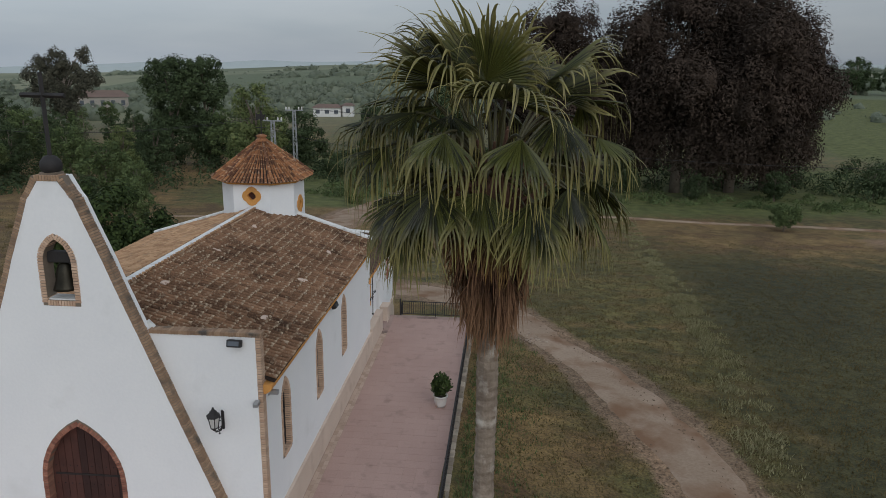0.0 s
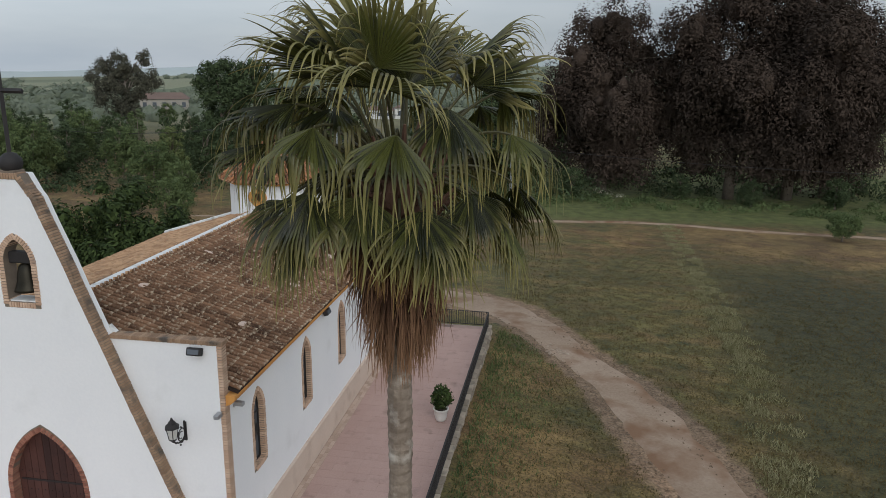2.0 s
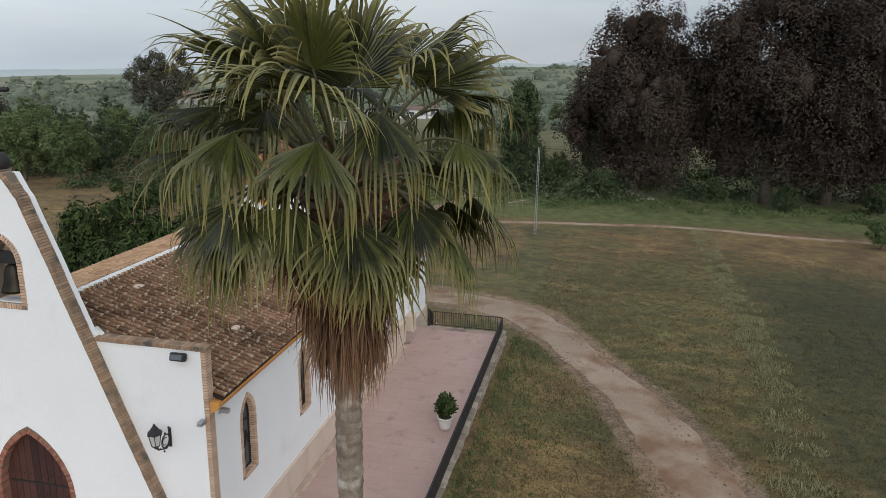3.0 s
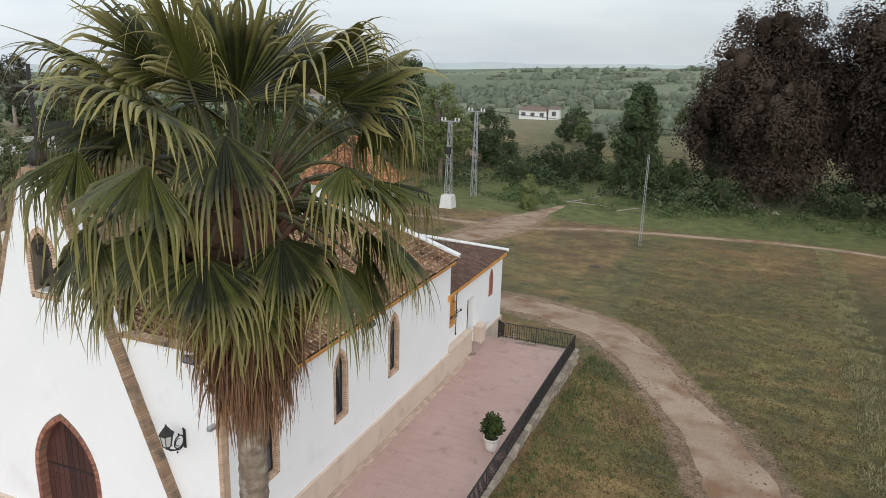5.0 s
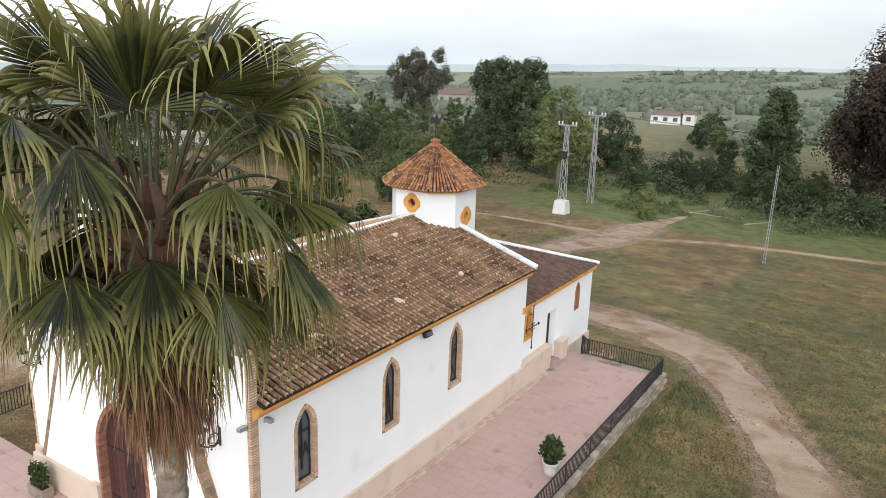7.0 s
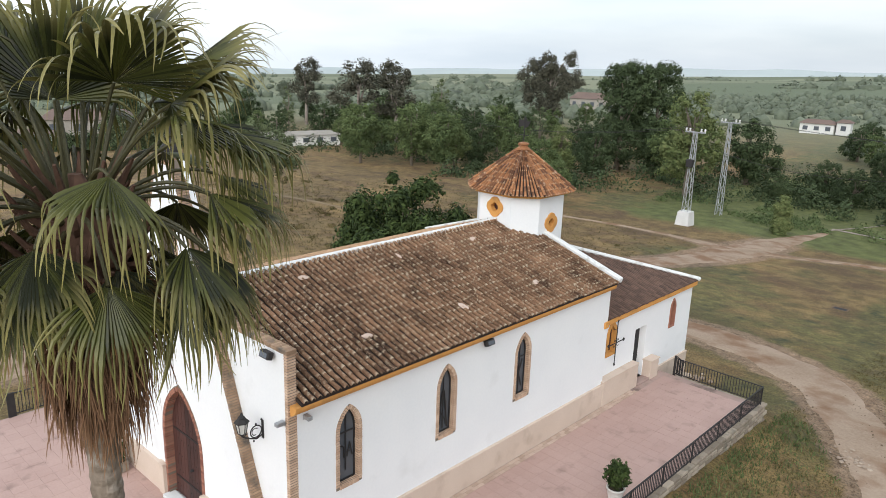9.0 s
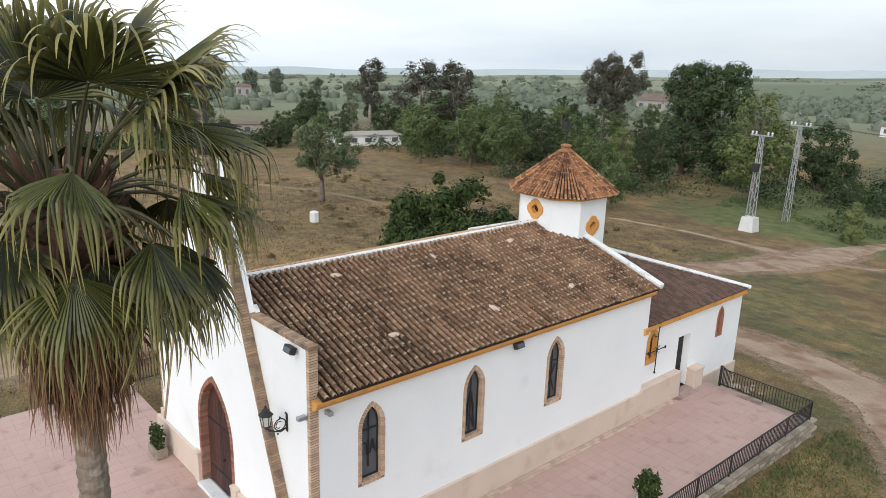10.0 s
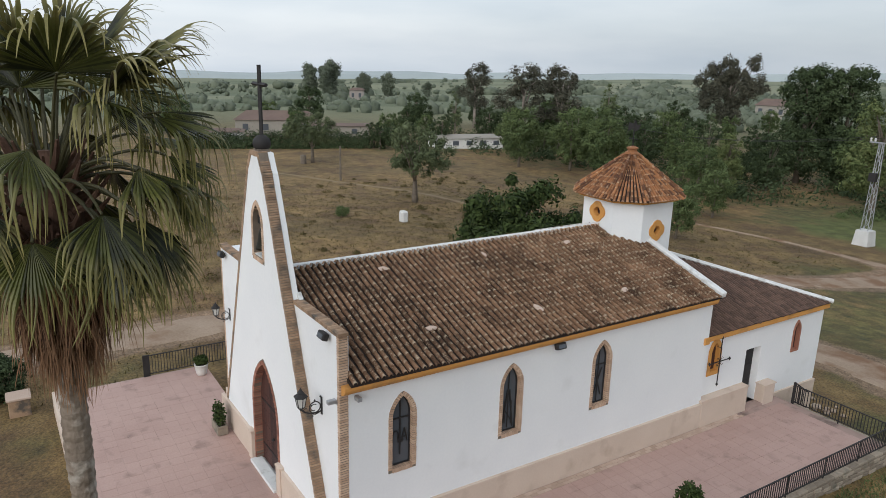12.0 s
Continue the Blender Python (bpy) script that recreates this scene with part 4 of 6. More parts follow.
    return [(b, -a), (a, -b), (a, b), (b, a), (-b, a), (-a, b), (-a, -b), (-b, -a)]


def foil(r, n=48):
    """A plump four-lobed outline, its lobes upright and level."""
    out = []
    for k in range(n):
        t = 2 * math.pi * k / n
        d = ((t + math.pi / 4) % (math.pi / 2)) - math.pi / 4
        q = r * (0.38 * math.cos(d) + math.sqrt(0.66 ** 2 - (0.38 * math.sin(d)) ** 2))
        out.append((q * math.cos(t), q * math.sin(t)))
    return out


oct_pts = octagon(TA, TCUT)
for k in range(8):
    FOIL_Z = 6.32 if k in (1, 5) else 6.87
    (ax, ay), (bx, by) = oct_pts[k], oct_pts[(k + 1) % 8]
    width = math.hypot(bx - ax, by - ay)
    ux, uy = (bx - ax) / width, (by - ay) / width
    nx_, ny_ = uy, -ux
    mx, my = TC[0] + (ax + bx) / 2, TC[1] + (ay + by) / 2
    main = k % 2 == 1
    holes = [[(u, FOIL_Z + v) for u, v in foil(0.27)]] if main else []
    place_on = lambda u, v, w: (mx + ux * u - nx_ * w, my + uy * u - ny_ * w, v)
    part("tower_wall", panel([(-width / 2, TZ0), (width / 2, TZ0), (width / 2, TZ1), (-width / 2, TZ1)], holes, 0.22, place_on), M["white"], chapel, "whitewashed tower wall")
    if main:
        ring = part("oculus", panel([(u, FOIL_Z + v) for u, v in foil(0.37)], [[(u, FOIL_Z + v) for u, v in foil(0.165)]], 0.20, lambda u, v, w: place_on(u, v, w - 0.045)), M["ochre"], chapel, "ochre painted quatrefoil opening")
        part("pane", panel([(u, FOIL_Z + v) for u, v in foil(0.26)], [], 0.02, lambda u, v, w: place_on(u, v, w + 0.17)), M["wood"], ring)
band = panel(octagon(TA + 0.14, TCUT + 0.03), [octagon(TA - 0.1, TCUT - 0.05)], 0.13, lambda u, v, w: (TC[0] + u, TC[1] + v, TZ1 - 0.05 + w))
part("tower_cornice", band, M["ochre"], chapel, "ochre painted tower cornice")
TR, TAPEX, TEZ = TA + 0.30, 9.0, TZ1 + 0.05
eave_pts = octagon(TR, TCUT + 0.12)
bed = bmesh.new()
apex = bed.verts.new((TC[0], TC[1], TAPEX - 0.05))
rim = [bed.verts.new((TC[0] + x, TC[1] + y, TEZ)) for x, y in eave_pts]
for k in range(8):
    bed.faces.new((rim[k], rim[(k + 1) % 8], apex))
bed.faces.new(rim[::-1])
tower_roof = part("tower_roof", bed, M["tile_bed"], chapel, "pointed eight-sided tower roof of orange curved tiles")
part("roof_finial", lathe([(0.27, 0), (0.25, 0.07), (0.19, 0.09), (0.17, 0.17), (0.22, 0.19), (0.21, 0.24), (0.10, 0.28), (0.03, 0.30)], 14, at=(TC[0], TC[1], TAPEX - 0.10)), M["tile_new"], tower_roof, "rounded clay roof cap")
vane = part("weather_vane", tube([(TC[0], TC[1], TAPEX + 0.15), (TC[0], TC[1], TAPEX + 1.15)], 0.022, 6), M["iron"], tower_roof, "thin iron weather vane")
part("vane_arm", tube([(TC[0] - 0.22, TC[1], TAPEX + 0.45), (TC[0] + 0.22, TC[1], TAPEX + 0.45)], 0.018, 6), M["iron"], vane)
part("vane_tail", panel([(-0.22, 0.74), (-0.06, 0.80), (0.04, 0.72), (0.14, 0.78), (0.22, 1.00), (0.10, 0.95), (0.04, 1.10), (-0.06, 1.00), (-0.22, 1.04)], [], 0.02, lambda u, v, w: (TC[0] + 0.7 * u, TC[1] + 0.7 * u + w, TAPEX + v)), M["iron"], vane)

# iron cross on its ball over the gable
cross = part("gable_cross", tube([(AXIS, -0.03, 9.9), (AXIS, -0.03, 11.92)], 0.055, 4), M["iron"], chapel, "black iron cross on a ball", at=FACADE)
part("cross_arm", tube([(AXIS - 0.5, -0.03, 11.43), (AXIS + 0.5, -0.03, 11.43)], 0.055, 4), M["iron"], cross)
part("ball", lathe([(0.02, -0.24), (0.13, -0.20), (0.22, -0.10), (0.24, 0.0), (0.22, 0.10), (0.13, 0.20), (0.02, 0.24)], 16, at=(AXIS, -0.03, 9.90)), M["iron"], cross, smooth=True)
part("ball_base", box(AXIS - 0.2, -0.20, 9.66, AXIS + 0.2, 0.12, 9.76, 0.01), M["mortar"], cross)


# ---- things on the chapel walls ----
def ring_of(cy, cz, r):
    return [(0, cy + r * math.cos(0.2618 * k), cz + r * math.sin(0.2618 * k)) for k in range(25)]


def wall_lamp(x):
    lamp = thing("wall_lamp", FACADE @ Matrix.Translation((x, 0.0, 3.80)) @ Matrix.Scale(0.84, 4), "black cast-iron lantern on a scrolled wall bracket", "lamp", "front wall lamps")
    part("wall_plate", box(-0.045, -0.035, -0.27, 0.045, 0.0, 0.30, 0.01), M["iron"], lamp)
    part("bracket", tube([(0, -0.03, -0.14), (0, -0.22, -0.21), (0, -0.42, -0.13), (0, -0.54, -0.06), (0, -0.66, 0.03)], 0.022, 8), M["iron"], lamp)
    part("scroll", tube(ring_of(-0.23, 0.02, 0.175), 0.018, 6), M["iron"], lamp)
    part("scroll", tube(ring_of(-0.26, 0.02, 0.10)[3:20], 0.014, 6), M["iron"], lamp)
    part("scroll", tube(ring_of(-0.52, -0.02, 0.07)[4:22], 0.014, 6), M["iron"], lamp)
    for cy, cz in ((-0.23, 0.24), (-0.31, -0.25), (-0.05, 0.32)):
        part("knob", lathe([(0.008, -0.035), (0.032, 0.0), (0.008, 0.035)], 8, at=(0, cy, cz)), M["iron"], lamp)
    part("lantern_base", lathe([(0.03, 0.0), (0.06, 0.05), (0.11, 0.09), (0.12, 0.12)], 6, at=(0, -0.66, 0.02)), M["iron"], lamp)
    part("lantern_glass", lathe([(0.105, 0.12), (0.165, 0.44)], 6, at=(0, -0.66, 0.02)), M["lantern"], lamp, "cloudy lantern panes")
    for k in range(6):
        a = math.pi * k / 3
        part("lantern_bar", tube([(0.11 * math.cos(a), -0.66 + 0.11 * math.sin(a), 0.13), (0.172 * math.cos(a), -0.66 + 0.172 * math.sin(a), 0.47)], 0.012, 5), M["iron"], lamp)
    part("lantern_roof", lathe([(0.21, 0.44), (0.20, 0.47), (0.10, 0.56), (0.11, 0.58), (0.05, 0.64), (0.02, 0.72)], 6, at=(0, -0.66, 0.02)), M["iron"], lamp)
    return lamp


lamp_a = wall_lamp(-1.0)
copy_thing(lamp_a, FACADE @ Matrix.Translation((2 * AXIS + 0.72, 0.0, 3.80)) @ Matrix.Scale(0.84, 4))


def floodlight(m):
    f = thing("floodlight", m, "small black floodlight fixed under the roof edge", "floodlight", "chapel floodlights")
    part("housing", box(-0.17, -0.24, -0.06, 0.17, -0.08, 0.12, 0.02), M["iron"], f)
    part("lens", box(-0.13, -0.25, -0.03, 0.13, -0.235, 0.08), M["glass"], f)
    part("arm", tube([(0, -0.10, 0.0), (0, 0.0, 0.02)], 0.02, 6), M["iron"], f)
    return f


fl = floodlight(FACADE @ pose(-0.55, 0.0, 5.78, -20, 0, 0))
copy_thing(fl, FACADE @ pose(2 * AXIS + 0.55, 0.0, 5.78, -20, 0, 0))
copy_thing(fl, pose(0.0, 6.72, 4.36, -20, 0, 90))


def security_camera(m):
    f = thing("security_camera", m, "small grey security camera on a bracket at the wall corner", "camera", "corner cameras")
    part("body", box(-0.06, -0.26, -0.05, 0.06, -0.04, 0.05, 0.01), M["galv"], f)
    part("mount", tube([(0, -0.05, 0.0), (0, 0.0, -0.10)], 0.025, 6), M["galv"], f)
    return f


sc = security_camera(pose(0.0, 0.42, 4.40, 0, 0, 90))
copy_thing(sc, FACADE @ pose(-0.10, 0.0, 4.35, 0, 0, 0))

iron_cross = thing("wall_cross", (AX_X + 0.16, 14.32, 2.25), "slender wrought iron cross with pointed tips on the annex wall", "cross")
part("upright", tube([(0, 0, -0.86), (0, 0, 0.86)], 0.019, 6), M["iron"], iron_cross)
part("arm", tube([(0, -0.52, 0.0), (0, 0.52, 0.0)], 0.019, 6), M["iron"], iron_cross)
for p in ((0, 0, 0.88), (0, 0, -0.86), (0, 0.54, 0.0), (0, -0.54, 0.0)):
    part("tip", lathe([(0.01, -0.07), (0.045, 0.0), (0.01, 0.07)], 6, at=p), M["iron"], iron_cross)
for sy in (1, -1):
    for sz in (1, -1):
        part("scroll", tube([(0, sy * 0.02, sz * 0.02), (0, sy * 0.10, sz * 0.14), (0, sy * 0.15, sz * 0.15), (0, sy * 0.17, sz * 0.11), (0, sy * 0.14, sz * 0.09)], 0.009, 5), M["iron"], iron_cross)
part("fixing", tube([(-0.16, 0, 0.5), (0, 0, 0.5)], 0.012, 5), M["iron"], iron_cross)

# ---- terrace ----
TX, TY0, TY1, TXL = 4.05, -5.1, 18.05, -13.3
terr = bmesh.new()
add_box(terr, -0.2, TY0, -2.6, TX, TY1, -0.006)
add_box(terr, TXL, TY0, -2.6, -0.2, 0.1, -0.006)
terrace = part("terrace", terr, M["paver_joint"])
tagged(terrace, "pink paved terrace round the chapel", "terrace", kind="structure")
wall_r = part("retaining_wall", box(TX, TY0 - 0.25, -3.2, TX + 0.19, TY1 + 0.25, -0.06, 0.02), M["kerb"])
tagged(wall_r, "rubble stone retaining wall of the terrace", "wall", kind="structure")
wall_b = part("retaining_wall_back", box(0.6, TY1, -3.2, TX, TY1 + 0.25, -0.06, 0.02), M["kerb"])
tagged(wall_b, "rubble stone retaining wall of the terrace", "wall", kind="structure")
kerb_f = part("front_kerb", box(TXL - 0.2, TY0 - 0.25, -1.6, TX, TY0, 0.04, 0.02), M["dado"])
tagged(kerb_f, "sand-coloured kerb along the terrace front", "kerb", kind="structure")


def railing(name, x0, y0, x1, y1, label, h=0.74, step=0.108, base=0.0):
    d = Vector((x1 - x0, y1 - y0, 0))
    length, rot = d.length, math.atan2(d.y, d.x)
    f = thing(name, Matrix.Translation((x0, y0, base)) @ Matrix.Rotation(rot, 4, "Z"), label, "railing", "terrace railings")
    part("top_rail", box(0, -0.025, h - 0.03, length, 0.025, h, 0.006), M["iron"], f)
    part("bottom_rail", box(0, -0.018, 0.07, length, 0.018, 0.10, 0.004), M["iron"], f)
    pm = mesh_of("post", *box_data(-0.017, -0.017, -0.10, 0.017, 0.017, h), M["iron"])
    bmsh = mesh_of("baluster", *box_data(-0.011, -0.011, 0.08, 0.011, 0.011, h - 0.02), M["iron"])
    n = max(1, round(length / 2.0))
    for k in range(n + 1):
        part("post", pm, None, f, at=Matrix.Translation((length * k / n, 0, 0)))
    n = round(length / step)
    for k in range(1, n):
        part("baluster", bmsh, None, f, at=Matrix.Translation((length * k / n, 0, 0)))
    return f


def box_data(x0, y0, z0, x1, y1, z1):
    v = [(x, y, z) for z in (z0, z1) for y in (y0, y1) for x in (x0, x1)]
    return v, [(0, 2, 3, 1), (4, 5, 7, 6), (0, 1, 5, 4), (2, 6, 7, 3), (0, 4, 6, 2), (1, 3, 7, 5)]


rail_a = railing("side_railing", TX + 0.06, TY0, TX + 0.06, TY1 + 0.05, "black iron railing along the terrace edge")
part("sign_plate", box(9.3, 0.03, 0.30, 9.5, 0.04, 0.55), M["iron"], rail_a)
railing("back_railing", TX + 0.06, TY1 + 0.05, 0.62, TY1 + 0.05, "black iron railing closing the terrace end")
gate = thing("gate", (0.62, TY1 + 0.05, 0), "open black iron gate leaf by the terrace steps", "gate")
for k in range(7):
    part("baluster", box(-0.02 - 0.004, 0.10 + k * 0.12, 0.05 - 0.06 * k, 0.004, 0.116 + k * 0.12, 0.80 - 0.09 * k), M["iron"], gate)
part("gate_rail", tube([(0, 0.02, 0.82), (0, 0.95, 0.22)], 0.022, 6), M["iron"], gate)
part("gate_rail", tube([(0, 0.02, 0.06), (0, 0.95, -0.42)], 0.02, 6), M["iron"], gate)
part("gate_post", box(-0.04, -0.04, -0.3, 0.04, 0.04, 0.84, 0.006), M["iron"], gate)
railing("left_railing", TXL + 0.02, -2.2, TXL + 0.02, 9.8, "black iron railing along the terrace edge", 0.85)
part("end_panel", box(-0.02, -0.03, -0.02, 0.22, 0.03, 0.87), M["iron"], bpy.data.objects["left_railing"])


# ---- pots ----
def leaf_cloud(name, centre, radii, n, size, seed, flat=1.0):
    """Small bent leaves scattered through a rounded, uneven mass."""
    rng = np.random.default_rng(seed)
    d = rng.normal(size=(n, 3))
    d /= np.linalg.norm(d, axis=1)[:, None]
    p = np.array(centre) + d * np.array(radii) * (rng.uniform(0.25, 1.0, n) ** 0.5)[:, None] * (1 + 0.22 * np.sin(5 * d[:, :1] + seed) * np.cos(4 * d[:, 1:2] + 2 * seed))
    return leaves_mesh(name, p, size, rng)


def ball_data():
    """The corners and triangles of a small ball."""
    bm = bmesh.new()
    bmesh.ops.create_icosphere(bm, subdivisions=1, radius=1.0)
    v, f = np.array([tuple(q.co) for q in bm.verts]), np.array([[q.index for q in t.verts] for t in bm.faces])
    bm.free()
    return v, f


BALL_V, BALL_F = ball_data()


def leaves_mesh(name, p, size, rng, out=None, cores=(), loose=0.38):
    """Small leaves at the points p, turned at random or, with out, mostly to face that way; cores: the dense inside of each clump."""
    n = len(p)
    a = rng.normal(size=(n, 3))
    face = rng.normal(size=(n, 3)) if out is None else out + loose * rng.normal(size=(n, 3))
    a = np.cross(a, face)
    a /= np.linalg.norm(a, axis=1)[:, None]
    b = np.cross(a, face)
    b /= np.linalg.norm(b, axis=1)[:, None]
    s = size * rng.uniform(0.6, 1.3, n)[:, None]
    quad = np.stack([p - a * s, p + b * s * 0.45, p + a * s, p - b * s * 0.45], 1).reshape(-1, 3)
    lumps = [quad]
    for c, r in cores:
        bump = 1 + 0.30 * np.sin(3.1 * BALL_V[:, :1] + c[0]) * np.sin(3.7 * BALL_V[:, 1:2] + c[1]) + 0.10 * rng.normal(size=(len(BALL_V), 1))
        lumps.append(np.array(c) + BALL_V * np.array(r) * bump)
    k = len(cores)
    tri = (np.arange(k)[:, None, None] * len(BALL_V) + BALL_F[None] + 4 * n).reshape(-1) if k else np.zeros(0, int)
    me = bpy.data.meshes.new(name)
    me.vertices.add(4 * n + k * len(BALL_V))
    me.vertices.foreach_set("co", np.concatenate(lumps).astype(np.float32).ravel())
    me.loops.add(4 * n + len(tri))
    me.loops.foreach_set("vertex_index", np.concatenate([np.arange(4 * n), tri]).astype(np.int32))
    me.polygons.add(n + len(tri) // 3)
    me.polygons.foreach_set("loop_start", np.concatenate([np.arange(0, 4 * n, 4), 4 * n + np.arange(0, len(tri), 3)]).astype(np.int32))
    me.polygons.foreach_set("use_smooth", np.concatenate([np.zeros(n, bool), np.ones(len(tri) // 3, bool)]))
    me.update(calc_edges=True)
    return me


def potted_shrub(place, label, height, radius, seed):
    f = thing("potted_plant", place, label, "potted plant", "terrace pots")
    part("pot", lathe([(0.16, 0.0), (0.20, 0.10), (0.235, 0.30), (0.25, 0.40), (0.27, 0.41), (0.27, 0.46), (0.235, 0.46), (0.22, 0.38)], 24), M["pot"], f, "white tapered pot", smooth=True)
    part("soil", lathe([(0.225, 0.36), (0.225, 0.40), (0.10, 0.42)], 20), M["soil"], f)
    part("stem", tube([(0, 0, 0.38), (0.02, 0.01, 0.60), (0, 0.02, 0.45 + height * 0.7)], [0.03, 0.025, 0.012], 6), M["bark"], f)
    part("foliage", leaf_cloud("foliage", (0, 0, 0.46 + height * 0.52), (radius, radius, height * 0.55), 900, 0.075, seed), M["leaf_bush"], f, "dark green glossy leaves")
    return f


potted_shrub((3.50, 8.70, 0.0), "white pot with a rounded dark green shrub on the terrace", 0.78, 0.36, 3)
potted_shrub((-12.45, -0.25, 0.0), "white pot with a low sparse plant beside the railing", 0.30, 0.26, 5)
planter = thing("planter", (-7.80, -0.84, 0.0), "pale stone trough with a sparse reddish-green shrub", "planter")
part("trough", panel([(-0.37, -0.17), (0.37, -0.17), (0.37, 0.17), (-0.37, 0.17)], [[(-0.32, -0.12), (0.32, -0.12), (0.32, 0.12), (-0.32, 0.12)]], 0.30, lambda u, v, w: (u, v, w + 0.03)), M["kerb"], planter)
part("soil", box(-0.33, -0.13, 0.03, 0.33, 0.13, 0.27), M["soil"], planter)
for x in (-0.28, 0.28):
    part("foot", box(x - 0.05, -0.13, 0.0, x + 0.05, 0.13, 0.03), M["kerb"], planter)
for k, (x, h, r) in enumerate(((-0.24, 0.66, 0.17), (-0.03, 0.50, 0.16), (0.17, 0.80, 0.18))):
    part("stem", tube([(x, 0, 0.26), (x + 0.02, 0.02, 0.26 + h)], [0.014, 0.006], 5), M["bark"], planter)
    part("foliage", leaf_cloud("foliage", (x, 0, 0.30 + 0.5 * h), (r, r, 0.55 * h), 260, 0.06, 60 + k), M["leaf_bush"], planter)

# ---- the fan palm before the chapel ----
PALM = Vector((5.44, -5.81, 0.0))
palm_base = ground_z(PALM.x, PALM.y)
palm = thing("palm_tree", (PALM.x, PALM.y, palm_base), "tall fan palm with drooping green fronds over a brown skirt", "palm tree")
HEART = 10.84 - palm_base
trunk = bmesh.new()
rings = 150
prev = None
for k in range(rings + 1):
    z = -0.3 + (HEART + 0.1) * k / rings
    r = 0.146 + 0.05 * math.exp(-z / 0.7) + 0.012 * (k % 2) + 0.012 * noise.noise(Vector((0, 0, z * 2)))
    if z > HEART - 1.2:
        r += 0.05 * (z - HEART + 1.2)
    ring = []
    for a in range(20):
        t = 2 * math.pi * a / 20
        rr = r * (1 + 0.09 * noise.noise(Vector((math.cos(t) * 1.5, math.sin(t) * 1.5, z * 1.5))) + 0.05 * noise.noise(Vector((math.cos(t) * 5, math.sin(t) * 5, z * 9))))
        ring.append(trunk.verts.new((rr * math.cos(t), rr * math.sin(t), z)))
    if prev:
        for a in range(20):
            trunk.faces.new((prev[a], prev[(a + 1) % 20], ring[(a + 1) % 20], ring[a]))
    prev = ring
part("trunk", trunk, M["palm_bark"], palm, "pale ringed trunk with flaking bark")


def heading(a, e):
    return Vector((math.cos(a) * math.cos(e), math.sin(a) * math.cos(e), math.sin(e)))


def fan_leaf(az, el, reach, blade_el, radius, mats, segs, rng, spread=115, hang=0.42, split=0.50, fold=0.15, drop=0.0, twist=0.0, turn=0.0, arch=0.3, limp=0.022):
    """One fan leaf: an arched stalk, a solid pleated palm, and strips whose free ends hang down from its rim."""
    base = Vector((0, 0, HEART - drop)) + heading(az, 0) * 0.13
    hub = Vector((0, 0, HEART)) + heading(az, el) * reach - Vector((0, 0, drop))
    mid = base.lerp(hub, 0.55) + Vector((0, 0, arch * reach * max(0.0, math.cos(el))))
    pts = [base * (1 - s) ** 2 + mid * 2 * s * (1 - s) + hub * s * s for s in np.linspace(0, 1, 9)]
    fwd = heading(az + turn, blade_el)
    side = Vector((-math.sin(az + turn), math.cos(az + turn), 0))
    up = fwd.cross(side)
    up = -up if up.dot(heading(az, 0) * 0.6 + Vector((0, 0, 1))) < 0 else up
    side, up = side * math.cos(twist) + up * math.sin(twist), up * math.cos(twist) - side * math.sin(twist)
    vs, fs, tips = [], [], []
    steps, da = 14, radians(2 * spread) / segs
    clump = rng.uniform(0, 6.28)
    for i in range(segs):
        phi = -radians(spread) + (i + 0.5) * da
        off = abs(phi) / radians(spread)
        length = radius * (1.0 - 0.22 * off ** 2) * rng.uniform(0.82, 1.08)
        d = (fwd * math.cos(phi) + side * math.sin(phi) + up * (fold * abs(math.sin(phi)) + 0.03 * math.sin(phi * 5 + clump))).normalized()
        lateral = (-fwd * math.sin(phi) + side * math.cos(phi)).normalized()
        p = hub + d * 0.02
        cut = split * rng.uniform(0.74, 1.22)
        q = hang * rng.uniform(0.55, 1.35) * (1.0 if rng.random() < 0.88 else 0.35)
        sway = lateral * rng.gauss(0, 0.06) + up * rng.gauss(0, 0.03)
        start = len(vs)
        for k in range(steps + 1):
            s = k / steps
            w = (0.02 + s * length) * math.tan(da / 2) * 1.05
            if s > cut:
                w = radius * cut * math.tan(da / 2) * max(0.07, 0.72 * (1.0 - (s - cut) / (1 - cut)) ** 0.6)
            vs += [tuple(p - lateral * w), tuple(p + up * (0.85 * w if s < cut else 0.45 * w)), tuple(p + lateral * w)]
            tips += [s, s, s]
            if s > cut:
                d = (d * (1 - q) + Vector((0, 0, -1)) * q + sway).normalized()
            else:
                d = (d + Vector((0, 0, -limp))).normalized()
            p = p + d * (length / steps)
        for k in range(steps):
            a = start + 3 * k
            fs += [(a, a + 1, a + 4, a + 3), (a + 1, a + 2, a + 5, a + 4)]
    me = mesh_of("frond", vs, fs, mats[0])
    me.attributes.new("tip", "FLOAT", "POINT").data.foreach_set("value", tips)
    blade = part("frond", me, None, palm)
    part("stalk", tube(pts, [0.027 - 0.013 * k / 8 for k in range(9)], 6), mats[1], blade)
    return blade


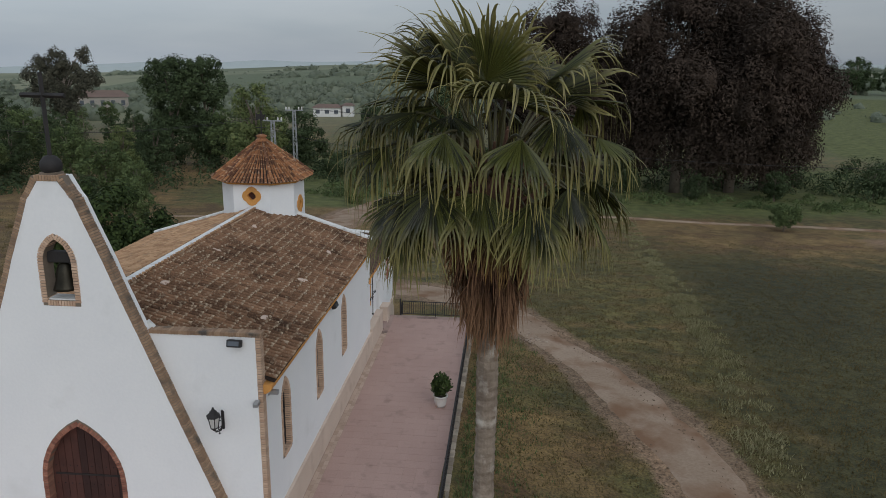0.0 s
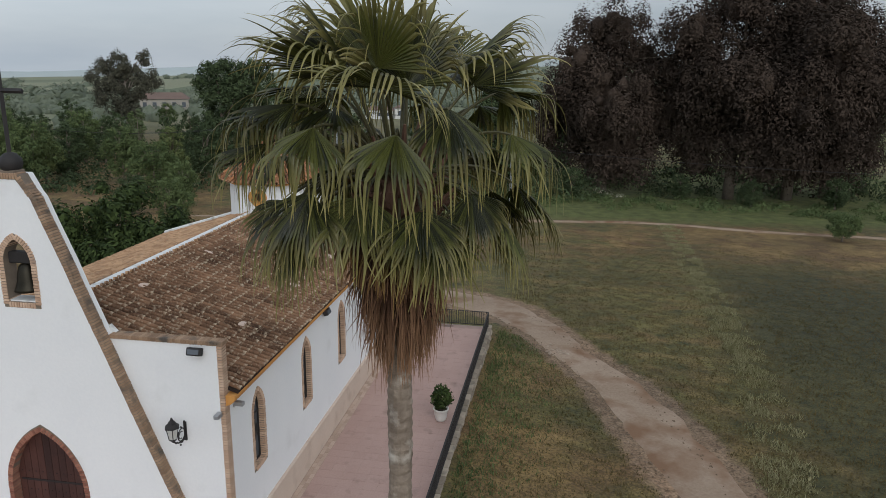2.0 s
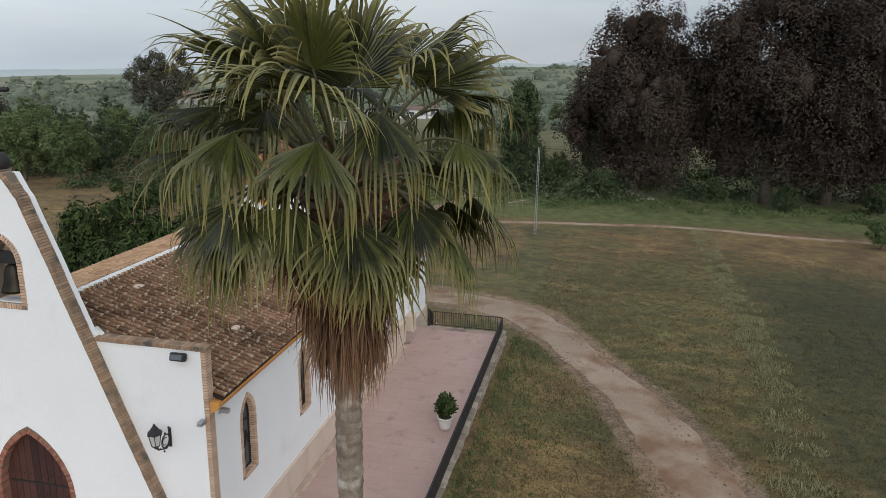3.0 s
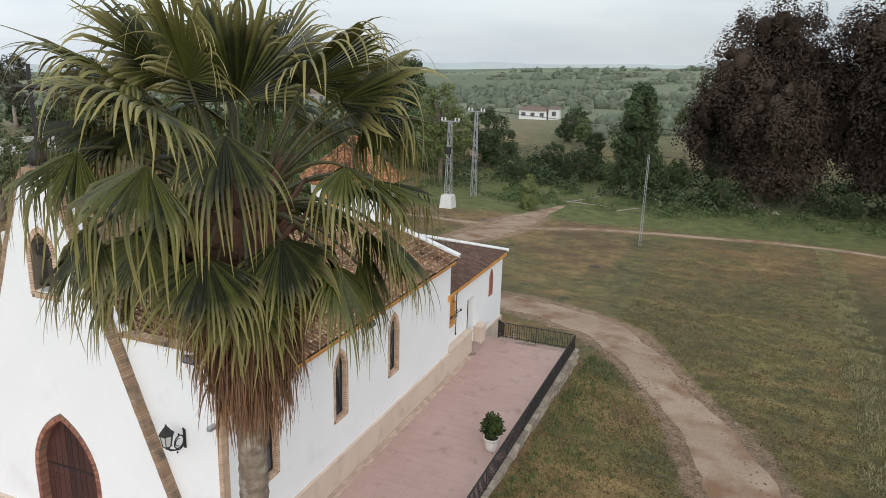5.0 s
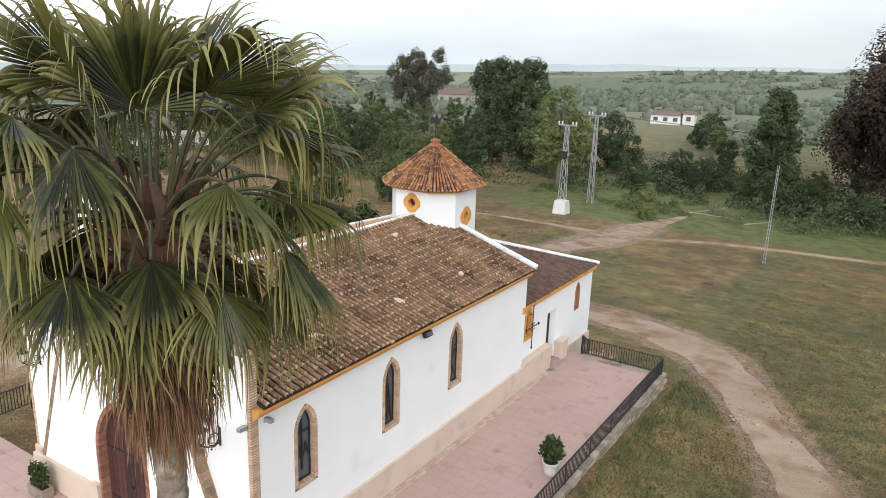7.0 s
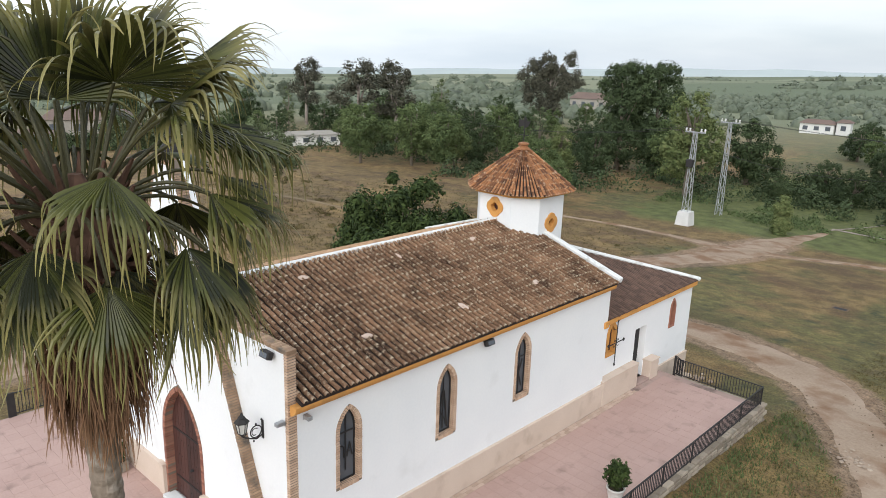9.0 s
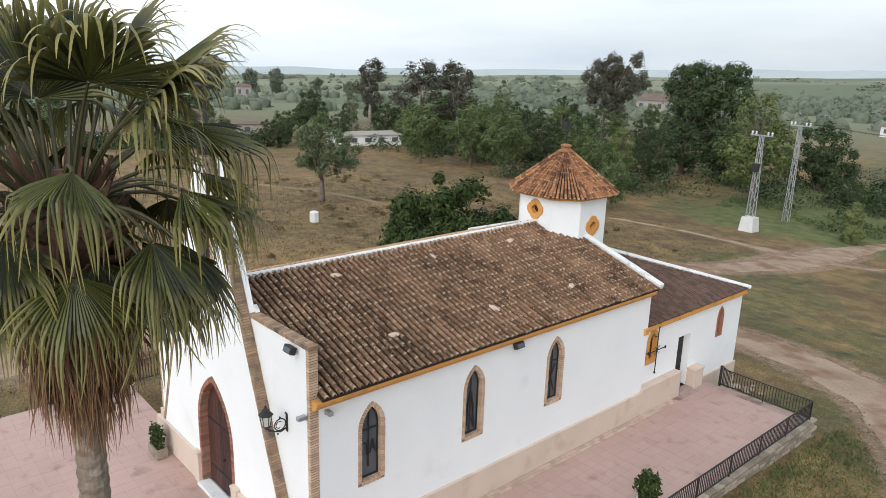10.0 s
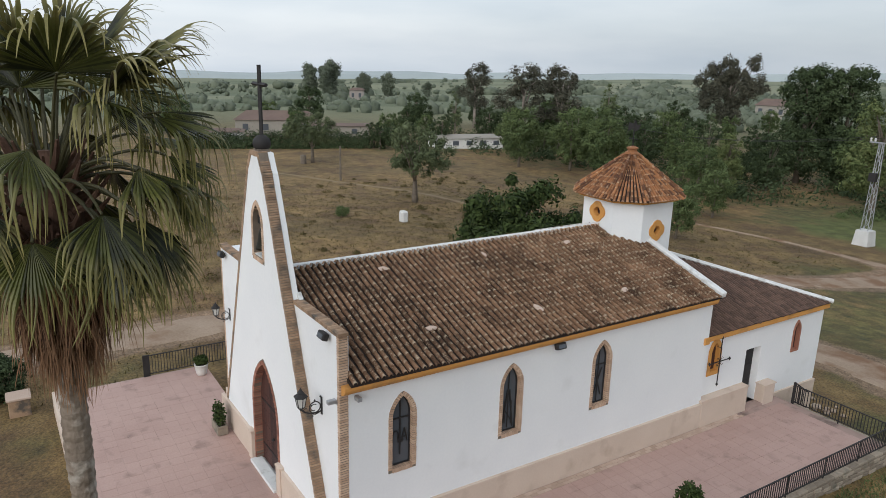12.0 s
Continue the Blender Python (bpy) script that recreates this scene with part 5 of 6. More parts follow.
prng = random.Random(11)
live, old, dead = (M["frond"], M["petiole"]), (M["frond_old"], M["petiole"]), (M["frond_dead"], M["petiole_dead"])
part("crown_base", lathe([(0.20, HEART - 0.95), (0.28, HEART - 0.7), (0.36, HEART - 0.35), (0.33, HEART - 0.1), (0.20, HEART + 0.15), (0.06, HEART + 0.4)], 14), M["petiole_dead"], palm, "reddish fibrous leaf bases")
for k in range(46):
    az, low, out_by = k * 2.39996, HEART - 0.55 + 0.018 * k, prng.uniform(0.30, 0.48)
    tip = heading(az, radians(18 + 0.9 * k)) * out_by
    foot = heading(az, 0) * (0.30 if k < 30 else 0.22)
    part("leaf_base", tube([foot + Vector((0, 0, low)), foot + tip * 0.55 + Vector((0, 0, low - 0.03)), foot + tip + Vector((0, 0, low + 0.06))], [0.052, 0.038, 0.016], 5), M["petiole_dead"], palm)
# direction and rise of the hub, its distance from the heart, rise of the blade
ERECT = ((-51, 80, 1.08, 80), (38, 48, 1.42, 40), (66, 55, 1.55, 34), (-152, 66, 1.45, 55), (-128, 54, 1.50, 30), (92, 68, 1.45, 55), (-84, 42, 1.60, 20), (170, 62, 1.45, 40), (-104, 68, 1.35, 66), (140, 72, 1.40, 60), (14, 62, 1.40, 40))
NODDING = ((-9, 24, 1.42, -14), (-56, 34, 1.60, -45), (-78, 24, 1.65, -30), (22, 40, 1.55, -5), (37, 13, 1.30, -6), (52, 32, 1.50, -4), (84, 33, 1.45, 0), (120, 18, 1.40, -5),
           (150, 42, 1.45, 0), (172, 8, 1.45, -12), (-152, 17, 1.55, -6), (-168, 30, 1.55, -4), (-140, 36, 1.50, 0), (-176, 48, 1.40, 0), (132, 60, 1.45, 10), (-112, 26, 1.60, -20), (100, 50, 1.30, 5), (160, 25, 1.20, -15), (-160, 50, 1.20, 0), (70, 15, 1.30, -15), (-130, 45, 1.20, -10))
HANGING = ((-36, 0, 1.30, -58), (-66, -6, 1.34, -52), (15, -3, 1.32, -42), (56, 7, 1.20, -14), (-95, 0, 1.28, -50), (-122, 0, 1.25, -50), (-142, -6, 1.30, -42), (-12, -14, 1.22, -55),
           (36, -10, 1.20, -45), (85, -6, 1.25, -42), (112, -4, 1.22, -45), (140, 0, 1.20, -45), (176, -12, 1.22, -46), (-50, -22, 1.20, -64), (-165, -16, 1.20, -50), (24, -24, 1.18, -60), (48, -18, 1.22, -58), (152, -18, 1.25, -60), (-172, -26, 1.20, -64), (-148, -22, 1.22, -62))
for a, e, reach, be in ERECT:
    fan_leaf(radians(a), radians(e), reach, radians(be), prng.uniform(1.08, 1.24), live, 40, prng, spread=92, hang=0.30, split=0.60, limp=0.006, fold=-0.15, twist=prng.uniform(-0.3, 0.3))
for a, e, reach, be in NODDING:
    fan_leaf(radians(a), radians(e), reach, radians(be), prng.uniform(1.05, 1.25), live, 30, prng, spread=70, hang=0.60, split=0.44, fold=-0.40, twist=prng.uniform(-0.5, 0.5), turn=prng.uniform(-0.3, 0.3))
for a, e, reach, be in HANGING:
    fan_leaf(radians(a), radians(e), (0.88 if -112 < a < -30 else 1.04) * reach, radians(be), prng.uniform(0.86, 1.0) * (1.0 if -112 < a < -30 else 1.14), live, 34, prng, spread=76, hang=0.38, split=0.52, fold=-0.15, twist=prng.uniform(-0.35, 0.35), turn=prng.uniform(-0.25, 0.25), limp=0.03)
# the ageing rings below, and the dry skirt
for k in range(22):
    a = k * 2.39996 + 0.7
    fan_leaf(a, radians(-26 - 1.4 * k), prng.uniform(0.66, 0.84) - 0.006 * k, radians(-64 - 0.9 * k), prng.uniform(0.76, 0.90), live if k < 3 else old if k < 10 else dead, 34, prng, spread=66, hang=0.45, fold=0.3, twist=prng.uniform(-0.3, 0.3), arch=0.15)
for k in range(44):
    f = k / 43
    fan_leaf(0.4 + k * 2.39996, radians(-56 - 28 * f + prng.uniform(-4, 4)), 0.50 + 0.24 * prng.random(), radians(-80 - 6 * f), prng.uniform(0.92, 1.16) + 0.12 * f, dead, 24, prng, spread=46, hang=0.6, split=0.4, fold=0.5, drop=0.30 + 0.42 * f, twist=prng.uniform(-0.4, 0.4), arch=0.1)


# ---- trees and shrubs ----
def tree(name, place, label, seed, height, blobs, leaf, size, per, bark, trunk_r, clusters, spread=0.16, group="", stem_to=0.75, category="tree", droop=0.22):
    """A tapered trunk with limbs to uneven clusters of leaves. blobs: (x, y, z, rx, ry, rz) as shares of the height."""
    rng = np.random.default_rng(seed)
    t = thing(name, place, label, category, group)
    wood = bmesh.new()
    lean = rng.uniform(-0.03, 0.03, 2) * height
    spine = [(lean[0] * s * s, lean[1] * s * s, height * stem_to * s - 0.3 * (s == 0)) for s in np.linspace(0, 1, 6)]
    add_tube(wood, spine, [trunk_r * (1.25 - 1.0 * s) for s in np.linspace(0, 1, 6)], 8)
    limbs, faces_out, cores = [], [], []
    points, vol = [], np.array([b[3] * b[4] * b[5] for b in blobs]) ** 0.66
    for b, share in zip(blobs, vol / vol.sum()):
        for _ in range(max(2, int(clusters * share))):
            d = rng.normal(size=3)
            d /= np.linalg.norm(d)
            c = (np.array(b[:3]) + d * np.array(b[3:]) * rng.uniform(0.45, 1.0) ** 0.6) * height
            if c[2] < height * 0.04:
                continue
            r = height * spread * rng.uniform(0.5, 1.2)
            n = int(per * rng.uniform(0.6, 1.3))
            e = rng.normal(size=(n, 3))
            e /= np.linalg.norm(e, axis=1)[:, None]
            q = e * np.array((1.0, 1.0, 0.8 + 0.5 * droop)) * r * (rng.uniform(0.35, 1.12, n) ** 0.6)[:, None] * (1 + 0.25 * np.sin(4 * e[:, :1] + c[0]) * np.sin(5 * e[:, 1:2] + c[1])) + c
            q[:, 2] -= droop * ((q[:, 0] - c[0]) ** 2 + (q[:, 1] - c[1]) ** 2) / max(r, 0.01)
            points.append(q)
            if droop < 0.4:
                cores.append((c, (0.34 * r, 0.34 * r, 0.28 * r)))
            elif droop > 0.8:
                inner = 0.5 * np.array(b[:3]) * height + 0.5 * c
                cores.append((inner, (0.46 * r, 0.46 * r, 0.55 * r)))
            faces_out.append(e + np.array((0, 0, 0.35)))
            if len(limbs) < 8 and rng.random() < 0.22:
                s0, c0 = Vector(spine[int(rng.integers(2, 5))]), Vector(c)
                limbs.append(tube([s0, s0.lerp(c0, 0.5) + Vector((0, 0, 0.03 * height)), c0], [trunk_r * 0.42, trunk_r * 0.26, trunk_r * 0.08], 5))
    part("trunk", wood, bark, t, smooth=True)
    for limb in limbs:
        part("limb", limb, bark, t, smooth=True)
    part("crown", leaves_mesh("crown", np.concatenate(points), size, rng, np.concatenate(faces_out), cores, 0.20 if droop > 0.8 else 0.30), leaf, t)
    return t


def on_ground(x, y, turn=0.0, scale=1.0, tall=1.0):
    return Matrix.Translation((x, y, ground_z(x, y) - 0.1)) @ Matrix.Rotation(radians(turn), 4, "Z") @ Matrix.Diagonal((scale, scale, scale * tall, 1))


# big reddish eucalyptus group beyond the field: heavy crowns that hang almost to the ground
BIG = [(0, 0, 0.80, 0.17, 0.17, 0.17), (0.16, 0.05, 0.64, 0.16, 0.17, 0.17), (-0.17, -0.05, 0.64, 0.16, 0.17, 0.17), (0.0, -0.15, 0.50, 0.20, 0.16, 0.17), (0.0, 0.14, 0.50, 0.20, 0.16, 0.17),
       (0.22, 0.0, 0.40, 0.14, 0.16, 0.16), (-0.23, 0.0, 0.42, 0.14, 0.16, 0.16), (0.06, -0.06, 0.27, 0.18, 0.16, 0.12), (-0.08, 0.06, 0.27, 0.18, 0.16, 0.12)]
big_label = "huge dark reddish-brown eucalyptus with hanging foliage"
big_a = tree("eucalyptus", on_ground(12.2, 86), big_label, 21, 26.5, BIG, M["leaf_brown"], 0.20, 520, M["bark"], 0.55, 190, 0.084, "eucalyptus row", droop=0.9)
big_b = tree("eucalyptus", on_ground(28.5, 85), big_label, 22, 31.0, BIG[::-1], M["leaf_brown"], 0.21, 520, M["bark"], 0.6, 210, 0.080, "eucalyptus row", droop=0.9)
for src, x, y, turn, s in ((big_b, 36, 86, 80, 0.98), (big_a, 41.5, 89, 250, 1.05)):
    copy_thing(src, on_ground(x, y, turn, s))

TALL = [(0, 0, 0.86, 0.10, 0.10, 0.12), (0.13, 0.02, 0.74, 0.10, 0.11, 0.18), (-0.14, 0.0, 0.66, 0.12, 0.12, 0.18), (0.02, 0.06, 0.50, 0.15, 0.14, 0.16), (0.05, -0.05, 0.33, 0.13, 0.13, 0.12)]
WIDE = [(0.17, 0.13, 0.88, 0.06, 0.06, 0.12), (-0.02, -0.02, 0.80, 0.13, 0.13, 0.14), (-0.18, -0.13, 0.68, 0.15, 0.15, 0.18), (0.08, 0.06, 0.60, 0.17, 0.16, 0.20), (-0.08, -0.06, 0.46, 0.20, 0.18, 0.16), (0.23, 0.17, 0.64, 0.10, 0.10, 0.12), (0.0, 0.0, 0.32, 0.14, 0.14, 0.12)]
tree("eucalyptus", on_ground(-86.5, 130), "tall grey-brown eucalyptus with a broad dense crown", 31, 19.0, WIDE, M["leaf_euc"], 0.26, 170, M["bark_pale"], 0.4, 170, 0.062, "valley trees", droop=0.5)
euc_thin = tree("eucalyptus", on_ground(-130, 94, 0, 1.2, 0.86), "slender grey-green eucalyptus with gaps in its crown", 32, 15.5, [(0, 0, 0.84, 0.15, 0.15, 0.13), (0.13, 0, 0.68, 0.13, 0.12, 0.14), (-0.15, 0, 0.58, 0.12, 0.13, 0.12), (0.06, 0, 0.44, 0.12, 0.12, 0.1)], M["leaf_euc"], 0.22, 100, M["bark_pale"], 0.3, 70, 0.07, "valley trees", droop=0.4)
for x, y, turn, s in ((-95, 81, 40, 1.08), (-90.7, 86.5, 160, 1.08)):
    copy_thing(euc_thin, on_ground(x, y, turn, s, 0.94))

# far clumps, in the leaf green paled for haze
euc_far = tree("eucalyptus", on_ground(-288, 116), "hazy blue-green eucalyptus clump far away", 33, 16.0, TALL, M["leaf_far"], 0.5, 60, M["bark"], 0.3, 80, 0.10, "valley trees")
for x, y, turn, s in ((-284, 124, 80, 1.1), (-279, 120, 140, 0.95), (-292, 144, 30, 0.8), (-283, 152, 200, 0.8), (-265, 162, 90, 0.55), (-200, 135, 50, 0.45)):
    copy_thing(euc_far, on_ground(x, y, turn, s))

DENSE = [(0.05, 0, 0.86, 0.08, 0.10, 0.12), (0.13, 0.0, 0.74, 0.10, 0.12, 0.22), (-0.12, 0.02, 0.74, 0.11, 0.12, 0.22), (0.0, 0.05, 0.50, 0.20, 0.18, 0.26), (0.02, -0.05, 0.26, 0.20, 0.18, 0.2)]
poplar = tree("poplar", on_ground(-47.2, 94.7), "dense dark green poplar clump", 41, 17.8, DENSE, M["leaf_dark"], 0.21, 130, M["bark"], 0.4, 190, 0.062, "valley trees")
copy_thing(poplar, on_ground(-2.4, 84, 110, 0.86))
copy_thing(poplar, on_ground(-42.9, 97.9, 70, 1.0))
pale = tree("willow", on_ground(-28.0, 79), "pale yellow-green willow in young leaf", 42, 14.4, [(0, 0, 0.72, 0.20, 0.20, 0.24), (0.1, 0, 0.50, 0.20, 0.20, 0.22), (-0.12, 0, 0.42, 0.20, 0.20, 0.22)], M["leaf_light"], 0.19, 80, M["bark"], 0.3, 130, 0.07, "valley trees")
green = tree("ash_tree", on_ground(-67.5, 68.5), "mid-green broadleaf tree with a loose crown", 43, 10.0, [(0, 0, 0.74, 0.26, 0.25, 0.22), (0.18, 0.05, 0.54, 0.22, 0.24, 0.22), (-0.20, 0, 0.50, 0.22, 0.24, 0.22), (0, 0, 0.32, 0.24, 0.24, 0.14)], M["leaf_mid"], 0.18, 75, M["bark"], 0.2, 120, 0.085, "valley trees")
round_tree = tree("holm_oak", on_ground(-28, 99), "round dark holm oak", 44, 10.5, [(0, 0, 0.58, 0.34, 0.34, 0.36), (0.1, 0.1, 0.35, 0.34, 0.34, 0.28)], M["leaf_dark"], 0.21, 75, M["bark"], 0.35, 130, 0.09, "valley trees")
bare = tree("bare_tree", on_ground(-85, 93), "thin tree with sparse grey twigs", 45, 13.5, [(0, 0, 0.66, 0.10, 0.10, 0.3), (0.05, 0, 0.4, 0.10, 0.10, 0.2)], M["leaf_grey"], 0.12, 30, M["bark"], 0.2, 50, 0.08, "valley trees")
copy_thing(bare, on_ground(-108, 74, 90, 0.80))
copy_thing(bare, on_ground(-55, 84, 200, 0.78))
olive = tree("olive_tree", on_ground(-47.9, 29.9, 0, 1.22), "olive tree with a grey-green spreading crown in the field", 46, 7.2, [(0, 0, 0.72, 0.34, 0.33, 0.20), (0.25, 0.1, 0.62, 0.22, 0.22, 0.20), (-0.28, 0, 0.58, 0.22, 0.22, 0.20), (0.0, 0.0, 0.46, 0.36, 0.3, 0.10)], M["leaf_grey"], 0.11, 130, M["bark"], 0.22, 90, 0.09, stem_to=0.6)
bush = tree("bush", on_ground(-13.1, 15.5, 0, 1.1, 1.06), "broad rounded bright green bush behind the chapel", 47, 7.6, [(0, 0, 0.52, 0.33, 0.33, 0.40), (0.18, 0.1, 0.40, 0.30, 0.30, 0.34), (-0.18, 0, 0.38, 0.30, 0.30, 0.34)], M["leaf_bush"], 0.11, 200, M["bark"], 0.15, 260, 0.075, category="bush")
shrub = tree("field_shrub", on_ground(34, 59.5), "small round shrub beside the footpath", 48, 3.2, [(0, 0, 0.58, 0.46, 0.46, 0.38)], M["leaf_mid"], 0.10, 90, M["bark"], 0.08, 60, 0.15, category="bush")
sapling = tree("sapling", on_ground(-12.3, 68), "young bright green poplar sapling", 49, 4.6, [(0, 0, 0.55, 0.16, 0.16, 0.42), (0, 0, 0.25, 0.2, 0.2, 0.2)], M["leaf_light"], 0.12, 130, M["bark"], 0.06, 80, 0.10)

# trees of the valley belt, each its own
belt = random.Random(5)
for x, y, kind, s in (
    (-88.5, 35.5, olive, 0.95), (-73, 63, green, 0.95), (-60, 68, green, 0.9), (-42, 66, green, 0.75), (-72, 74, green, 1.0), (-52, 75, green, 0.9),
    (-45, 84, round_tree, 0.85), (-64, 80, round_tree, 0.8), (-20, 88, round_tree, 0.45), (-12, 92, round_tree, 0.5), (-6, 86, green, 0.45), (2, 90, green, 0.55),
    (-17, 98, round_tree, 0.55), (-36, 92, green, 1.0), (-78, 84, green, 1.0), (-84, 70, green, 0.8), (-70, 92, green, 0.9), (-100, 92, green, 0.9),
    (-35, 60, green, 0.55), (-38, 55, round_tree, 0.42), (-28.1, 45.9, green, 0.56),
    (-44, 74, pale, 0.62), (-60, 70, pale, 0.6), (112, 330, round_tree, 1.7), (130, 338, round_tree, 1.9), (150, 346, round_tree, 1.6), (168, 350, round_tree, 1.8), (186, 352, round_tree, 1.7), (70, 90, round_tree, 0.5),
    (62, 86, round_tree, 0.45), (54, 84, round_tree, 0.42), (40, 80, round_tree, 0.40), (30, 79, round_tree, 0.36), (22, 82, round_tree, 0.38), (8, 80, round_tree, 0.40),
    (-110, 60, green, 0.6), (-120, 70, round_tree, 0.6), (-105, 100, green, 0.9), (-118, 108, round_tree, 0.8), (-140, 84, round_tree, 0.8), (-150, 60, round_tree, 0.9), (-12, 104, poplar, 0.36), (6, 105, poplar, 0.5)):
    copy_thing(kind, on_ground(x, y, belt.uniform(0, 360), s * belt.uniform(0.94, 1.06)))
far_green = tree("ash_tree", on_ground(-120, 128, 0, 0.8), "mid-green broadleaf tree on the far valley side", 56, 10.0, [(0, 0, 0.74, 0.26, 0.25, 0.22), (0.18, 0.05, 0.54, 0.22, 0.24, 0.22), (-0.20, 0, 0.50, 0.22, 0.24, 0.22), (0, 0, 0.32, 0.24, 0.24, 0.14)], M["leaf_mid"], 0.30, 32, M["bark"], 0.2, 90, 0.085, "valley trees")
far_round = tree("holm_oak", on_ground(-100, 130, 0, 0.8), "round dark holm oak on the far valley side", 57, 10.5, [(0, 0, 0.58, 0.34, 0.34, 0.36), (0.1, 0.1, 0.35, 0.34, 0.34, 0.28)], M["leaf_dark"], 0.32, 34, M["bark"], 0.35, 90, 0.09, "valley trees")
for k in range(72):
    a, r = belt.uniform(-0.35, 1.45), belt.uniform(112, 172)
    x, y = -r * math.sin(a), r * math.cos(a)
    if abs(x + 44) < 14 and y > 120:
        continue
    copy_thing(belt.choice((far_green, far_round, far_round, far_round, far_green)), on_ground(x, y, belt.uniform(0, 360), belt.uniform(0.55, 0.95)))


def scrub(name, label, spots, leaf, size, per, seed, dense=False):
    """Low growth in many small mounds, one object."""
    rng = np.random.default_rng(seed)
    pts, outs, cores = [], [], []
    for x, y, r, h in spots:
        if dense:
            cores.append(((x, y, ground_z(x, y) + 0.15 * h), (0.80 * r, 0.80 * r, 0.70 * h)))
        n = int(per * rng.uniform(0.7, 1.3))
        d = rng.normal(size=(n, 3))
        d /= np.linalg.norm(d, axis=1)[:, None]
        d[:, 2] = np.abs(d[:, 2])
        pts.append(np.array((x, y, ground_z(x, y))) + d * np.array((r, r, h)) * rng.uniform(0.6, 1.05, n)[:, None] * (1 + 0.22 * np.sin(4 * d[:, :1] + x) * np.sin(5 * d[:, 1:2] + y)))
        outs.append(d + np.array((0, 0, 0.3)))
    ob = part(name, leaves_mesh(name, np.concatenate(pts), size, rng, np.concatenate(outs), cores), leaf)
    return tagged(ob, label, "vegetation", kind="stuff")


vr = random.Random(8)
spots = []
while len(spots) < 330:
    x, y = vr.uniform(-110, 70), vr.uniform(62, 112)
    if y > 74 + 0.12 * abs(x + 10) + vr.uniform(0, 6) or (x < -38 and y > 62 + vr.uniform(0, 10)):
        spots.append((x, y, vr.uniform(1.2, 3.2), vr.uniform(1.2, 3.4)))
scrub("undergrowth", "dark green undergrowth along the valley", spots, M["leaf_dark"], 0.24, 210, 3)
scrub("brambles", "mid-green brambles at the foot of the trees", [(vr.uniform(-30, 60), vr.uniform(72, 82), vr.uniform(0.6, 1.8), vr.uniform(0.4, 1.2)) for _ in range(140)], M["leaf_mid"], 0.14, 170, 4)
scrub("field_weeds", "low brown-green weed clumps scattered over the field", [(vr.uniform(-70, -16), vr.uniform(-4, 50), vr.uniform(0.2, 0.7), vr.uniform(0.12, 0.4)) for _ in range(150)], M["grass"], 0.07, 150, 14)
scrub("hedge", "long clipped dark hedge behind the field", [(-116 + 0.5 * k, 24 + 1.12 * k, 1.6, 3.0) for k in range(26)], M["leaf_dark"], 0.22, 700, 6)
spots = []
while len(spots) < 1900:
    a, r = vr.uniform(-0.55, 2.9), 200 * (1 + vr.random() ** 1.4 * 4.0)
    x, y = -r * math.sin(a), r * math.cos(a)
    spots.append((x, y, vr.uniform(1.8, 3.6), vr.uniform(2.0, 4.2)))
while len(spots) < 2900:
    a, r = vr.uniform(-0.35, 0.75), vr.uniform(150, 520)
    x, y = -r * math.sin(a), r * math.cos(a)
    if noise.noise(Vector((x * 0.012, y * 0.012, 4))) > -0.15 and not (-62 < x < -28 and y < 190):
        spots.append((x, y, vr.uniform(1.6, 3.2), vr.uniform(2.0, 3.8)))
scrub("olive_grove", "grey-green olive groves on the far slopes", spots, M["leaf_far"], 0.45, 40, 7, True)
spots = []
while len(spots) < 420:
    a, r = vr.uniform(-0.7, 3.0), vr.uniform(350, 1150)
    x, y = -r * math.sin(a), r * math.cos(a)
    if noise.noise(Vector((x * 0.006, y * 0.006, 2))) > 0.12:
        spots.append((x, y, vr.uniform(5, 12), vr.uniform(4, 9)))
scrub("far_woods", "woods on the far hills, paled by haze in the colour", spots, M["leaf_far"], 1.3, 90, 9, True)

M["clod"] = surface("crumbling_earth", (0.090, 0.058, 0.034), (0.190, 0.130, 0.082), 1.5, 14, 0.97, 0.8)
M["flower"] = surface("cream_flowers", (0.30, 0.30, 0.20), (0.55, 0.53, 0.42), 0.5, 4, 0.9, 0.0, island=0.5)
scrub("wild_flowers", "pale cream wild flowers in the long grass", [(vr.uniform(0, 17), vr.uniform(80.5, 86), vr.uniform(0.3, 1.1), vr.uniform(0.4, 0.9)) for _ in range(16)], M["flower"], 0.10, 40, 15)

# grass tufts and weeds of the near meadow
gr = np.random.default_rng(12)


def tufts(name, label, material, count, lo, hi, area, keep):
    v, f = [], []
    made = 0
    while made < count:
        x, y = gr.uniform(area[0], area[1]), gr.uniform(area[2], area[3])
        if not keep(x, y):
            continue
        made += 1
        z = ground_z(x, y) + relief(x, y) - 0.01
        for _ in range(4):
            a, h, w = gr.uniform(0, 6.283), gr.uniform(lo, hi), gr.uniform(0.012, 0.028)
            ox, oy = gr.normal(0, 0.09, 2)
            lx, ly = gr.normal(0, 0.35 * h, 2)
            c, s = math.cos(a) * w, math.sin(a) * w
            k = len(v)
            v += [(x + ox - c, y + oy - s, z), (x + ox + c, y + oy + s, z), (x + ox + lx, y + oy + ly, z + h)]
            f.append((k, k + 1, k + 2))
    return tagged(part(name, mesh_of(name, v, f, material), None), label, "grass", kind="stuff")


def open_meadow(x, y):
    return not (TXL - 0.3 < x < 4.5 and -5.2 < y < 21.3) and road_gap(x, y) > 0.15


def strip_gap(x, y):
    """Metres from the strip of taller weeds that crosses the meadow."""
    return abs(x - float(np.interp(y, STRIP_Y, STRIP_X)) + 0.35 * noise.noise(Vector((x, y, 0))))


